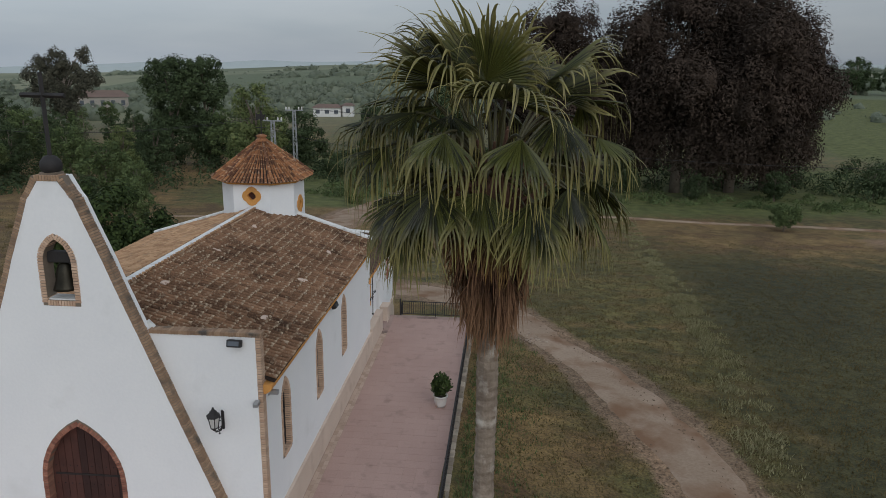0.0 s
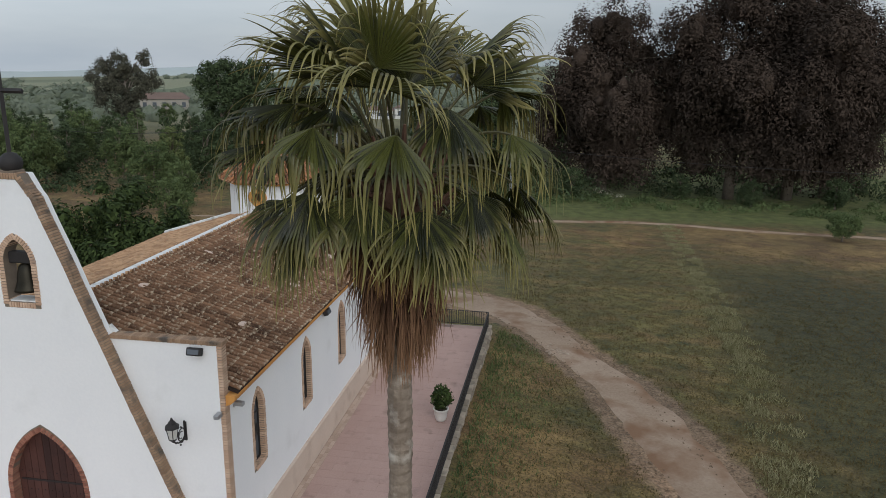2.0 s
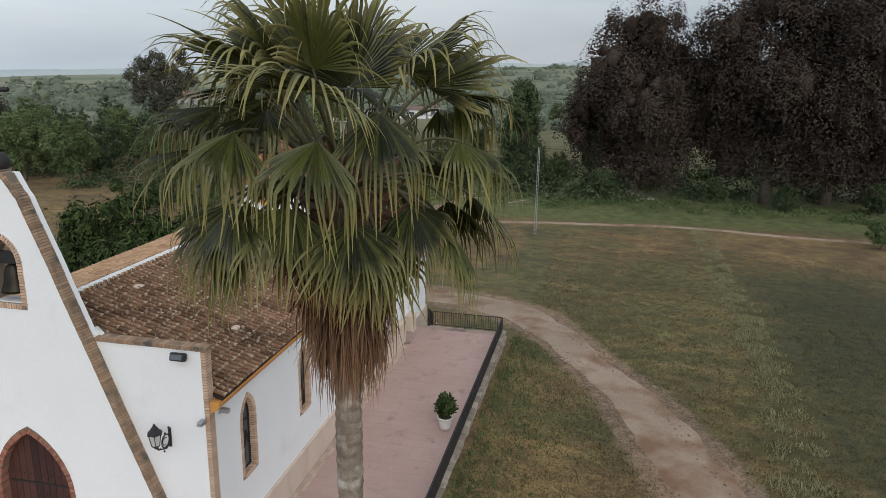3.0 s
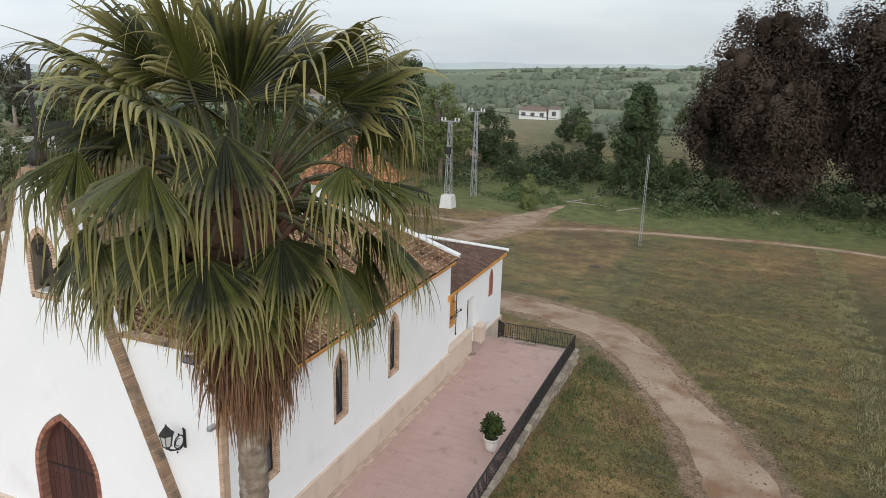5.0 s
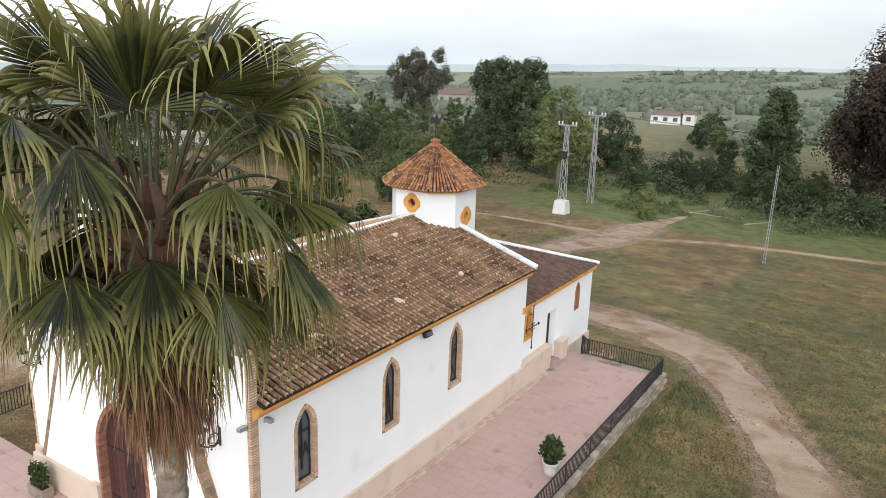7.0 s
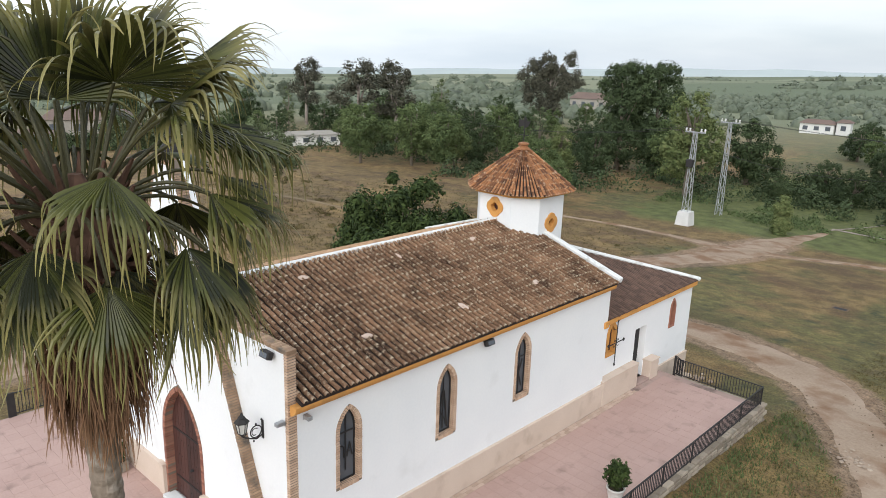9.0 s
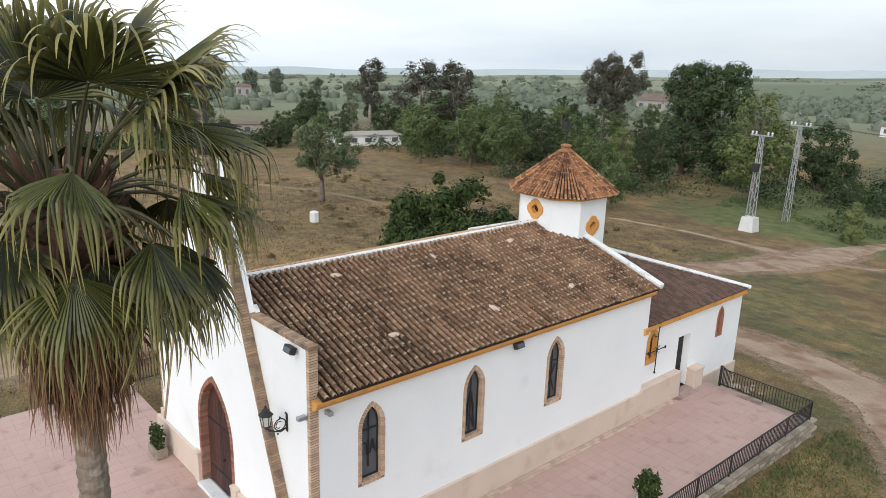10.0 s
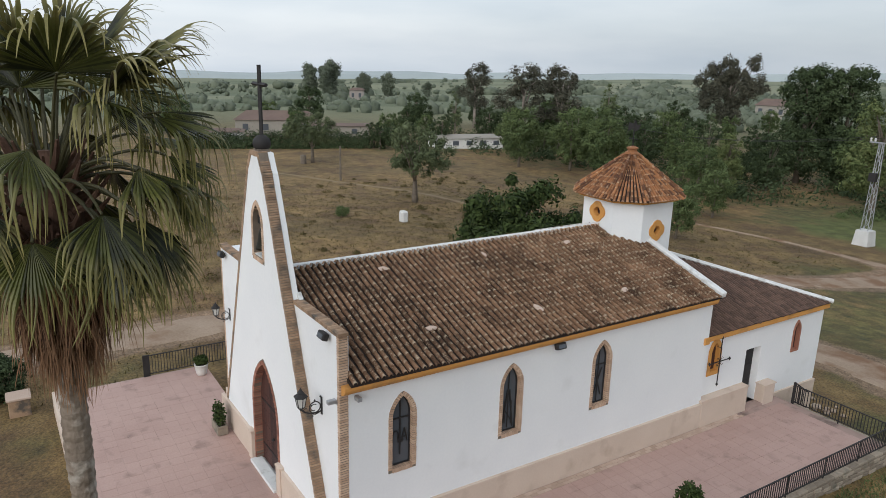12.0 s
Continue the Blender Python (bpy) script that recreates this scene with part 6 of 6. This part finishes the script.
tufts("grass", "straw-coloured and green meadow grass", M["grass"], 38000, 0.04, 0.13, (4.4, 44, -12, 60), lambda x, y: open_meadow(x, y) and gr.random() < min(1.0, 1.25 - math.hypot(x - 8, y - 2) / 48))
tufts("weed_strip", "paler taller weeds in a strip across the meadow", M["weeds"], 5200, 0.07, 0.22, (10, 22, -14, 64), lambda x, y: open_meadow(x, y) and strip_gap(x, y) < 0.9 and gr.random() < 0.25 + 1.6 * noise.noise(Vector((x * 0.9, y * 0.9, 2))))
tufts("field_grass", "dry brown grass tufts in the field behind the chapel", M["grass"], 13000, 0.06, 0.20, (-72, -14, -16, 58), lambda x, y: open_meadow(x, y) and gr.random() < min(1.0, 1.5 - math.hypot(x + 30, y - 20) / 34))
tufts("verge_grass", "greener grass at the foot of the terrace wall", M["leaf_mid"], 2400, 0.06, 0.20, (4.3, 7.5, -10, 20), lambda x, y: open_meadow(x, y) and gr.random() < math.exp(-(x - 4.3) / 1.0))

# far ridges that close the view, haze painted into their pale colour
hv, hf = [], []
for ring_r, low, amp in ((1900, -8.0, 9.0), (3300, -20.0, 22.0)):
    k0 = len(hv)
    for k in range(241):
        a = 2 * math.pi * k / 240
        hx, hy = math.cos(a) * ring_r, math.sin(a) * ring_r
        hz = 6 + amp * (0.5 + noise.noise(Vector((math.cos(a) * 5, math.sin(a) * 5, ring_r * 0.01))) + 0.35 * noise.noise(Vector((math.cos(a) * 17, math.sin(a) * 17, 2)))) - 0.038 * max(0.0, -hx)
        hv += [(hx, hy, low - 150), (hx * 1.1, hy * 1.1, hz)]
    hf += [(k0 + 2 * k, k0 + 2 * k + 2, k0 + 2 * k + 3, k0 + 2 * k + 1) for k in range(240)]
tagged(part("backdrop", mesh_of("backdrop", hv, hf, M["backdrop"]), None), "distant hill ridges, painted pale blue-green for haze", "hills", kind="structure")

# ---- far buildings and the power line ----
def house(place, label, length, depth, h, roof_h, wall, roofing, windows, category="house"):
    b = thing("house", place, label, category, "far houses")
    part("wall", box(-length / 2, -depth / 2, -0.5, length / 2, depth / 2, h), wall, b)
    rb = bmesh.new()
    e = 0.4
    q = [rb.verts.new(p) for p in ((-length / 2 - e, -depth / 2 - e, h), (length / 2 + e, -depth / 2 - e, h), (length / 2 + e, depth / 2 + e, h), (-length / 2 - e, depth / 2 + e, h), (-length / 2 + depth * 0.2, 0, h + roof_h), (length / 2 - depth * 0.2, 0, h + roof_h))]
    for k in ((0, 1, 5, 4), (2, 3, 4, 5), (1, 2, 5), (3, 0, 4), (3, 2, 1, 0)):
        rb.faces.new([q[i] for i in k])
    part("roof", rb, roofing, b)
    for k in range(windows):
        x = (k + 0.5) / windows * length - length / 2
        win = part("window", box(x - 0.55, -depth / 2 - 0.06, h * 0.35, x + 0.55, -depth / 2 + 0.05, h * 0.75), M["glass"], b)
        part("sill", box(x - 0.7, -depth / 2 - 0.14, h * 0.35 - 0.12, x + 0.7, -depth / 2 - 0.02, h * 0.35), wall, win)
    return b


M["far_tile"] = surface("far_clay_tiles", (0.12, 0.08, 0.065), (0.20, 0.135, 0.105), 0.3, 3, 0.9, 0.0)
M["pink_wall"] = surface("pinkish_plaster", (0.30, 0.26, 0.235), (0.38, 0.33, 0.30), 0.2, 2, 0.95, 0.0)
M["cream_wall"] = surface("cream_plaster", (0.28, 0.26, 0.22), (0.37, 0.335, 0.29), 0.2, 2, 0.95, 0.0)


def far_house(x, y, *rest, turn=0.0, **more):
    return house(Matrix.Translation((x, y, ground_z(x, y))) @ Matrix.Rotation(radians(turn), 4, "Z"), *rest, **more)


far_house(-44, 182, "white farmhouse with a tiled roof among olive trees", 7.4, 5.0, 2.4, 0.9, M["plaster_far"], M["far_tile"], 3, turn=8)
far_house(-38.6, 183.5, "small white farm annex with a tiled roof", 3.0, 4.0, 2.9, 0.7, M["plaster_far"], M["far_tile"], 1, turn=8)
far_house(-117, 197, "cream farmhouse with a reddish tiled roof", 14.0, 9.0, 3.8, 1.8, M["cream_wall"], M["far_tile"], 5, turn=28)
far_house(-97.5, 69.5, "long low white farm building with a row of square windows", 13.0, 5.0, 2.0, 0.5, M["plaster_far"], M["cream_wall"], 5, turn=74, category="farm building")
far_house(-133, 46, "low house with a weathered tile roof", 16.0, 9.0, 3.2, 1.6, M["cream_wall"], M["far_tile"], 4, turn=66)
far_house(-124, 56, "flat pale shed beside the house", 12.0, 6.0, 2.4, 0.3, M["cream_wall"], M["far_tile"], 2, turn=66, category="shed")
far_house(-120, 30, "white walled farm outbuilding", 9.0, 5.0, 2.4, 0.5, M["plaster_far"], M["far_tile"], 3, turn=72, category="shed")
far_house(-276, 133, "pinkish tall house among trees", 6.0, 6.0, 4.6, 1.0, M["pink_wall"], M["far_tile"], 2, turn=60)


def lattice_tower(place, label, h, w, base_block):
    t = thing("pylon", place, label, "power pylon", "power pylons")
    z0 = 1.5 if base_block else 0.0
    if base_block:
        part("footing", panel([(-0.75, -0.75), (0.75, -0.75), (0.75, 0.75), (-0.75, 0.75)], [], 1.5, lambda u, v, s: (u * (1 - 0.12 * s), v * (1 - 0.12 * s), s)), M["concrete"], t, "white concrete footing")
    def corner(i, z):
        k = w * (1 - 0.55 * (z - z0) / (h - z0))
        return Vector(((1, 1, -1, -1)[i] * k, (1, -1, -1, 1)[i] * k, z))
    for i in range(4):
        part("leg", tube([corner(i, z0 - 0.1), corner(i, h)], 0.04, 4), M["galv"], t)
        n = 11
        for k in range(n):
            a, b = z0 + (h - z0) * k / n, z0 + (h - z0) * (k + 1) / n
            part("brace", tube([corner(i, a), corner((i + 1) % 4, b)] if k % 2 else [corner((i + 1) % 4, a), corner(i, b)], 0.024, 4), M["galv"], t)
    part("cross_arm", box(-1.1, -0.06, h - 0.1, 1.1, 0.06, h + 0.02), M["galv"], t)
    for x in (-1.0, -0.6, 0.6, 1.0):
        part("insulator", lathe([(0.05, 0.0), (0.12, 0.08), (0.06, 0.16), (0.12, 0.24), (0.05, 0.34)], 8, at=(x, 0, h + 0.02)), M["concrete"], t)
    return t


PY1, PY2 = (-20.5, 63.6), (-20.8, 72.8)
lattice_tower((PY1[0], PY1[1], ground_z(*PY1)), "steel lattice pylon on a white concrete footing", 9.8, 0.34, True)
lattice_tower((PY2[0], PY2[1], ground_z(*PY2)), "steel lattice pylon at the wood's edge", 10.6, 0.30, False)
box_t = thing("transformer", (PY1[0], PY1[1] - 0.40, ground_z(*PY1) + 6.2), "dark transformer box fixed to the pylon", "transformer")
part("tank", box(-0.35, -0.28, 0, 0.35, 0.12, 0.8, 0.04), M["iron"], box_t)
POLE = (2.15, 55.0)
pole = thing("utility_pole", (*POLE, ground_z(*POLE) - 0.2), "slim openwork concrete utility pole in the meadow", "utility pole")
for s in (1, -1):
    part("leg", tube([(s * 0.10, 0, 0), (s * 0.06, 0, 8.6)], 0.028, 4), M["galv"], pole)
rung = mesh_of("rung", *box_data(-0.08, -0.02, -0.03, 0.08, 0.02, 0.03), M["galv"])
for k in range(23):
    part("rung", rung, None, pole, at=Matrix.Translation((0, 0, 0.3 + k * 0.36)))


def cable(a, b, sag):
    c = tagged(part("cable", tube([Vector(a).lerp(Vector(b), s) - Vector((0, 0, sag * 4 * s * (1 - s))) for s in np.linspace(0, 1, 15)], 0.018, 4), M["iron"]), "sagging dark overhead power cable", "cable", "overhead cables")
    return c


top1, topp = ground_z(*PY1) + 10.0, ground_z(*POLE) + 8.4
cable((PY1[0], PY1[1], top1 - 1.2), (POLE[0], POLE[1], topp), 1.2)
cable((POLE[0], POLE[1], topp), (60, 50, 4.2), 1.0)
for dx in (-0.6, 0.6):
    cable((PY1[0] + dx, PY1[1], top1 + 0.3), (-90 + dx, 88, 3.0), 2.5)
    cable((PY2[0] + dx, PY2[1], top1 + 0.6), (60 + dx, 112, 6.0), 2.5)

rocks = random.Random(4)
for k in range(30):
    rx, ry, rr = 7.3 + rocks.gauss(0, 0.36), 18.9 + rocks.gauss(0, 0.30), rocks.uniform(0.035, 0.085)
    rock = bmesh.new()
    bmesh.ops.create_icosphere(rock, subdivisions=2, radius=rr)
    for v in rock.verts:
        v.co = Vector((v.co.x * 1.3, v.co.y, v.co.z * 0.45)) * (1 + 0.5 * noise.noise(v.co * 6 + Vector((k, 0, 0))))
    tagged(part("stone", rock, M["stone"], at=pose(rx, ry, ground_z(rx, ry) + relief(rx, ry) + 0.04 + 0.2 * rr, 0, 0, 40 * k)), "pale rough stone lying at the edge of the track", "stone", "stones by the track")

for k in range(16):
    rx, ry, rr = -0.1 + rocks.gauss(0, 0.35), 21.6 + rocks.gauss(0, 0.5), rocks.uniform(0.06, 0.16)
    rock = bmesh.new()
    bmesh.ops.create_icosphere(rock, subdivisions=2, radius=rr)
    for v in rock.verts:
        v.co = Vector((v.co.x * 1.2, v.co.y, v.co.z * 0.6)) * (1 + 0.5 * noise.noise(v.co * 6 + Vector((k, 5, 0))))
    tagged(part("stone", rock, M["stone"], at=pose(rx, ry, ground_z(rx, ry) + relief(rx, ry) + 0.03 + 0.3 * rr, 0, 0, 40 * k)), "pale rough stone in a small pile beyond the gate", "stone", "stones beyond the gate")

for x0, y0, x1, y1 in ((-9.5, 75.3, -5.4, 86.6), (-9.6, 76.3, -4.4, 75.7), (-3.0, 73.3, -0.8, 76.6)):
    line = [(x0 + (x1 - x0) * f, y0 + (y1 - y0) * f) for f in (0, 0.25, 0.5, 0.75, 1)]
    tagged(part("cut_pole", tube([(x, y, ground_z(x, y) + relief(x, y) + 0.06) for x, y in line], [0.075, 0.072, 0.066, 0.06, 0.05], 8), M["bark_pale"]), "pale cut pole lying in the grass", "pole", "cut poles")
slab = thing("inspection_cover", (0.3, 43.3, ground_z(0.3, 43.3) + relief(0.3, 43.3)), "dark iron inspection cover in an earthy rim in the grass", "manhole")
part("rim", panel([(-0.50, -0.34), (0.50, -0.34), (0.50, 0.34), (-0.50, 0.34)], [[(-0.42, -0.26), (0.42, -0.26), (0.42, 0.26), (-0.42, 0.26)]], 0.16, lambda u, v, w: (u, v, w - 0.12)), M["clod"], slab)
part("cover", box(-0.41, -0.25, -0.06, 0.41, 0.25, 0.02, 0.01), M["iron"], slab)
copy_thing(shrub, on_ground(-42.9, 19.6, 60, 0.42, 0.9))

# loose gravel on the track
prng2 = np.random.default_rng(31)
pv, pf = [], []
for x, y, w in ROAD_LINES["road"]:
    if not (-6 < x < 14 and -14 < y < 30):
        continue
    for _ in range(5):
        px, py = x + prng2.normal(0, 0.30 * w), y + prng2.normal(0, 0.30 * w)
        r, k = prng2.uniform(0.010, 0.032), len(pv)
        z = ground_z(px, py) + relief(px, py) + 0.035
        a = prng2.uniform(0, 6.28)
        c, d = r * math.cos(a), r * math.sin(a)
        pv += [(px + c, py + d, z - 0.03), (px - d, py + c, z - 0.03), (px - c, py - d, z - 0.03), (px + d, py - c, z - 0.03), (px + 0.3 * c, py - 0.2 * d, z + 0.7 * r)]
        pf += [(k + i, k + (i + 1) % 4, k + 4) for i in range(4)]
tagged(part("gravel", mesh_of("gravel", pv, pf, M["stone"]), None), "loose pale gravel scattered on the dirt track", "gravel", kind="stuff")

# dark clods of earth and dry weeds between the ruts
cv, cf, clods = [], [], np.random.default_rng(37)
for i, (x, y, w) in enumerate(ROAD_LINES["road"]):
    if not (-2 < x < 14 and -14 < y < 26):
        continue
    for _ in range(9):
        side = clods.choice((0.16, 0.20, 0.46, -0.44)) * w
        px, py = x + side + clods.normal(0, 0.16), y + clods.uniform(-0.3, 0.3)
        r, k, z = clods.uniform(0.012, 0.048), len(cv), ground_z(px, py) + relief(px, py) + 0.03
        for j in range(6):
            a, q = j * math.pi / 3, r * clods.uniform(0.7, 1.5)
            cv.append((px + q * math.cos(a), py + 1.5 * q * math.sin(a), z))
        cv.append((px, py, z + 0.45 * r + 0.02))
        cf += [(k + j, k + (j + 1) % 6, k + 6) for j in range(6)]
tagged(part("earth_clods", mesh_of("earth_clods", cv, cf, M["clod"]), None), "dark crumbling earth clods along the ruts", "earth", kind="stuff")

planter = thing("brick_planter", (-14.0, -6.4, ground_z(-14.0, -6.4) - 0.1), "low brick planter at the end of the front kerb", "planter")
part("wall", box(-0.35, -0.35, 0.0, 0.35, 0.35, 0.75, 0.02), M["brick_dark"], planter)
part("rim", box(-0.40, -0.40, 0.75, 0.40, 0.40, 0.83, 0.015), M["border"], planter)
dark_shrub = tree("garden_shrub", on_ground(-15.9, -7.0), "dark green shrub behind the brick planter", 52, 1.9, [(0, 0, 0.5, 0.6, 0.55, 0.42)], M["leaf_dark"], 0.07, 160, M["bark"], 0.06, 60, 0.2, category="bush")
copy_thing(dark_shrub, on_ground(-17.0, -8.0, 80, 1.1))

marker = thing("boundary_block", (-38.8, 23.5, ground_z(-38.8, 23.5) - 0.1), "white painted concrete block standing in the field", "block")
part("block", box(-0.36, -0.30, 0.0, 0.36, 0.30, 1.05, 0.12), M["concrete"], marker)
post = thing("wooden_post", (-67.5, 30.6, ground_z(-67.5, 30.6) - 0.1), "thin dark wooden post in the field", "post")
part("shaft", tube([(0, 0, 0), (0, 0, 4.4)], [0.15, 0.11], 8), M["bark"], post)
drum = thing("barrel", (-87.9, 33.8, ground_z(-87.9, 33.8)), "weathered dark barrel under a tree", "barrel")
part("shell", lathe([(0.42, 0.0), (0.45, 0.1), (0.42, 0.5), (0.45, 0.9), (0.42, 1.3)], 16), M["bark"], drum)

# ---- roof tiles and pavers, piece by piece ----
clay = tile_mesh("tile", 0.060, 0.051, TILE_LEN, 6, M["tile"])
right = frame_of((EAVE_X + 0.03, Y0, EAVE_Z + 0.005), (0, 1, 0), (-EAVE_W, 0, RIDGE - EAVE_Z))
poses = tile_places(right, Y1 - Y0 - 0.12, lambda u: slope_len)
for c, m in poses:
    if 1 < c < 19:
        part("tile", clay, None, roof_beds[1], at=m)
plain = tile_mesh("tile_plain", 0.060, 0.051, TILE_LEN, 6)
joined("roof_tiles", plain, [m for c, m in poses if not 1 < c < 19], M["tile_rest"], roof_beds[1], "old curved clay tiles with lichen")
left = frame_of((2 * AXIS - EAVE_X, Y1, EAVE_Z + 0.005), (0, -1, 0), (EAVE_W, 0, RIDGE - EAVE_Z))
joined("roof_tiles", plain, [m for c, m in tile_places(left, Y1 - Y0 - 0.12, lambda u: slope_len)], M["tile_left"], roof_beds[-1], "tan curved clay tiles")

orange = tile_mesh("orange_tile", 0.053, 0.044, 0.33, 6, M["tile_new"])
tower_rest = []
tip = Vector((TC[0], TC[1], TAPEX - 0.03))
for k in range(8):
    (ax, ay), (bx, by) = eave_pts[k], eave_pts[(k + 1) % 8]
    width = math.hypot(bx - ax, by - ay)
    cols = round(width / 0.158)
    for c in range(cols):
        f = (c + 0.5) / cols
        foot = Vector((TC[0] + ax + (bx - ax) * f, TC[1] + ay + (by - ay) * f, TEZ))
        slope = tip - foot
        base = frame_of(foot, Vector((bx - ax, by - ay, 0)), slope)
        base = frame_of(foot, slope.cross(base.col[2].to_3d()), slope)
        for j in range(int(slope.length / 0.25)):
            thin = 1.0 - 0.93 * j * 0.25 / slope.length
            m = base @ Matrix.Translation((0, j * 0.25 - 0.05, 0.006 * (j % 2))) @ Matrix.Diagonal((thin, 1, 0.6 + 0.4 * thin, 1))
            if k in (7, 0, 1, 2):
                part("tile", orange, None, tower_roof, at=m)
            else:
                tower_rest.append(m)
    edge = Vector((-ax, -ay, TAPEX - 0.03 - TEZ))
    eb = frame_of((TC[0] + ax * 1.02, TC[1] + ay * 1.02, TEZ + 0.05), Vector((-ay, ax, 0)), edge)
    for j in range(int(edge.length / 0.26)):
        m = eb @ Matrix.Translation((0, j * 0.26, 0))
        if k in (0, 1, 2, 7):
            part("tile", orange, None, tower_roof, at=m)
        else:
            tower_rest.append(m)
joined("roof_tiles", tile_mesh("tile_plain", 0.053, 0.044, 0.33, 6), tower_rest, M["tile_new_rest"], tower_roof, "orange curved clay tiles")

S = 0.40
paver = bpy.data.meshes.new("paver")
pb = box(-S / 2 + 0.003, -S / 2 + 0.003, -0.03, S / 2 - 0.003, S / 2 - 0.003, 0.0, 0.001)
pb.to_mesh(paver)
pb.free()
paver.materials.append(M["paver"])
rest = []
for i in range(int((TX - 0.35) / S)):
    for j in range(int((TY1 - TY0) / S)):
        x, y = 0.37 + (i + 0.5) * S, TY0 + (j + 0.5) * S
        m = Matrix.Translation((x, y, random.uniform(-0.002, 0.002)))
        if 0.0 < y < 13.0:
            part("paver", paver, None, terrace, at=m)
        else:
            rest.append(m)
for i in range(int((0.37 - TXL) / S)):
    for j in range(int((0.15 - TY0) / S)):
        rest.append(Matrix.Translation((0.37 - (i + 0.5) * S, TY0 + (j + 0.5) * S, random.uniform(-0.002, 0.002))))
joined("pavers", paver, rest, M["paver_rest"], terrace, "pink paving slabs")

stone = bpy.data.meshes.new("kerb_stone")
pb = box(-0.23, -0.11, -0.10, 0.23, 0.11, 0.0, 0.02)
for v in pb.verts:
    v.co += 0.012 * noise.noise_vector(v.co * 7)
pb.to_mesh(stone)
pb.free()
stone.materials.append(M["kerb"])
for k in range(int((TY1 - TY0 + 0.4) / 0.47)):
    part("kerb_stone", stone, None, wall_r, at=pose(TX + 0.11, TY0 + 0.25 + k * 0.47, random.uniform(-0.012, 0.012), 0, 0, 90 + random.uniform(-2, 2)))

rubble = bpy.data.meshes.new("rubble_stone")
pb = box(-0.19, -0.05, -0.075, 0.19, 0.05, 0.075, 0.022)
for v in pb.verts:
    v.co += 0.03 * noise.noise_vector(v.co * 6)
pb.to_mesh(rubble)
pb.free()
rubble.materials.append(M["kerb"])
course = random.Random(17)
for j in range(4):
    y = TY0 + 0.1 * j
    while y < TY1:
        half = course.uniform(0.13, 0.25)
        z = -0.19 - 0.165 * j + course.uniform(-0.015, 0.015)
        if z > ground_z(TX + 0.3, y) - 0.05:
            part("stone", rubble, None, wall_r, at=pose(TX + 0.18 + course.uniform(-0.012, 0.012), y + half, z, 0, course.uniform(-4, 4), 90) @ Matrix.Diagonal((half / 0.2, 1, course.uniform(0.85, 1.1), 1)))
        y += 2 * half + 0.025

border = bpy.data.meshes.new("border_brick")
pb = box(-0.062, -0.122, -0.03, 0.062, 0.122, 0.004, 0.004)
pb.to_mesh(border)
pb.free()
rows = [Matrix.Translation((0.17 + 0.131 * i, 0.1 + 0.25 * j + 0.12 * (i % 2), random.uniform(-0.002, 0.002))) for i in range(2) for j in range(62)]
joined("border_bricks", border, rows, M["border"], terrace, "border of tan paving bricks along the wall")

# pale mortar dabs on the old tiles
for x, y in ((-3.77, 3.15), (-3.73, 6.72), (-3.70, 10.2), (-0.90, 10.2), (-0.89, 6.7), (-0.97, 3.1)):
    z = RIDGE - (x - AXIS) * (RIDGE - EAVE_Z) / EAVE_W
    dab = bmesh.new()
    bmesh.ops.create_icosphere(dab, subdivisions=2, radius=0.135)
    for v in dab.verts:
        v.co = Vector((v.co.x * 1.3, v.co.y * 0.7, v.co.z * 0.25)) * (1 + 0.5 * noise.noise(v.co * 9 + Vector((x, y, 0))))
    part("mortar_dab", dab, M["border"], roof_beds[1], "pale mortar repair", at=Matrix.Translation((x, y, z + 0.085)) @ Matrix.Rotation(0.31, 4, "Y") @ Matrix.Rotation(0.5 * y, 4, "Z"))
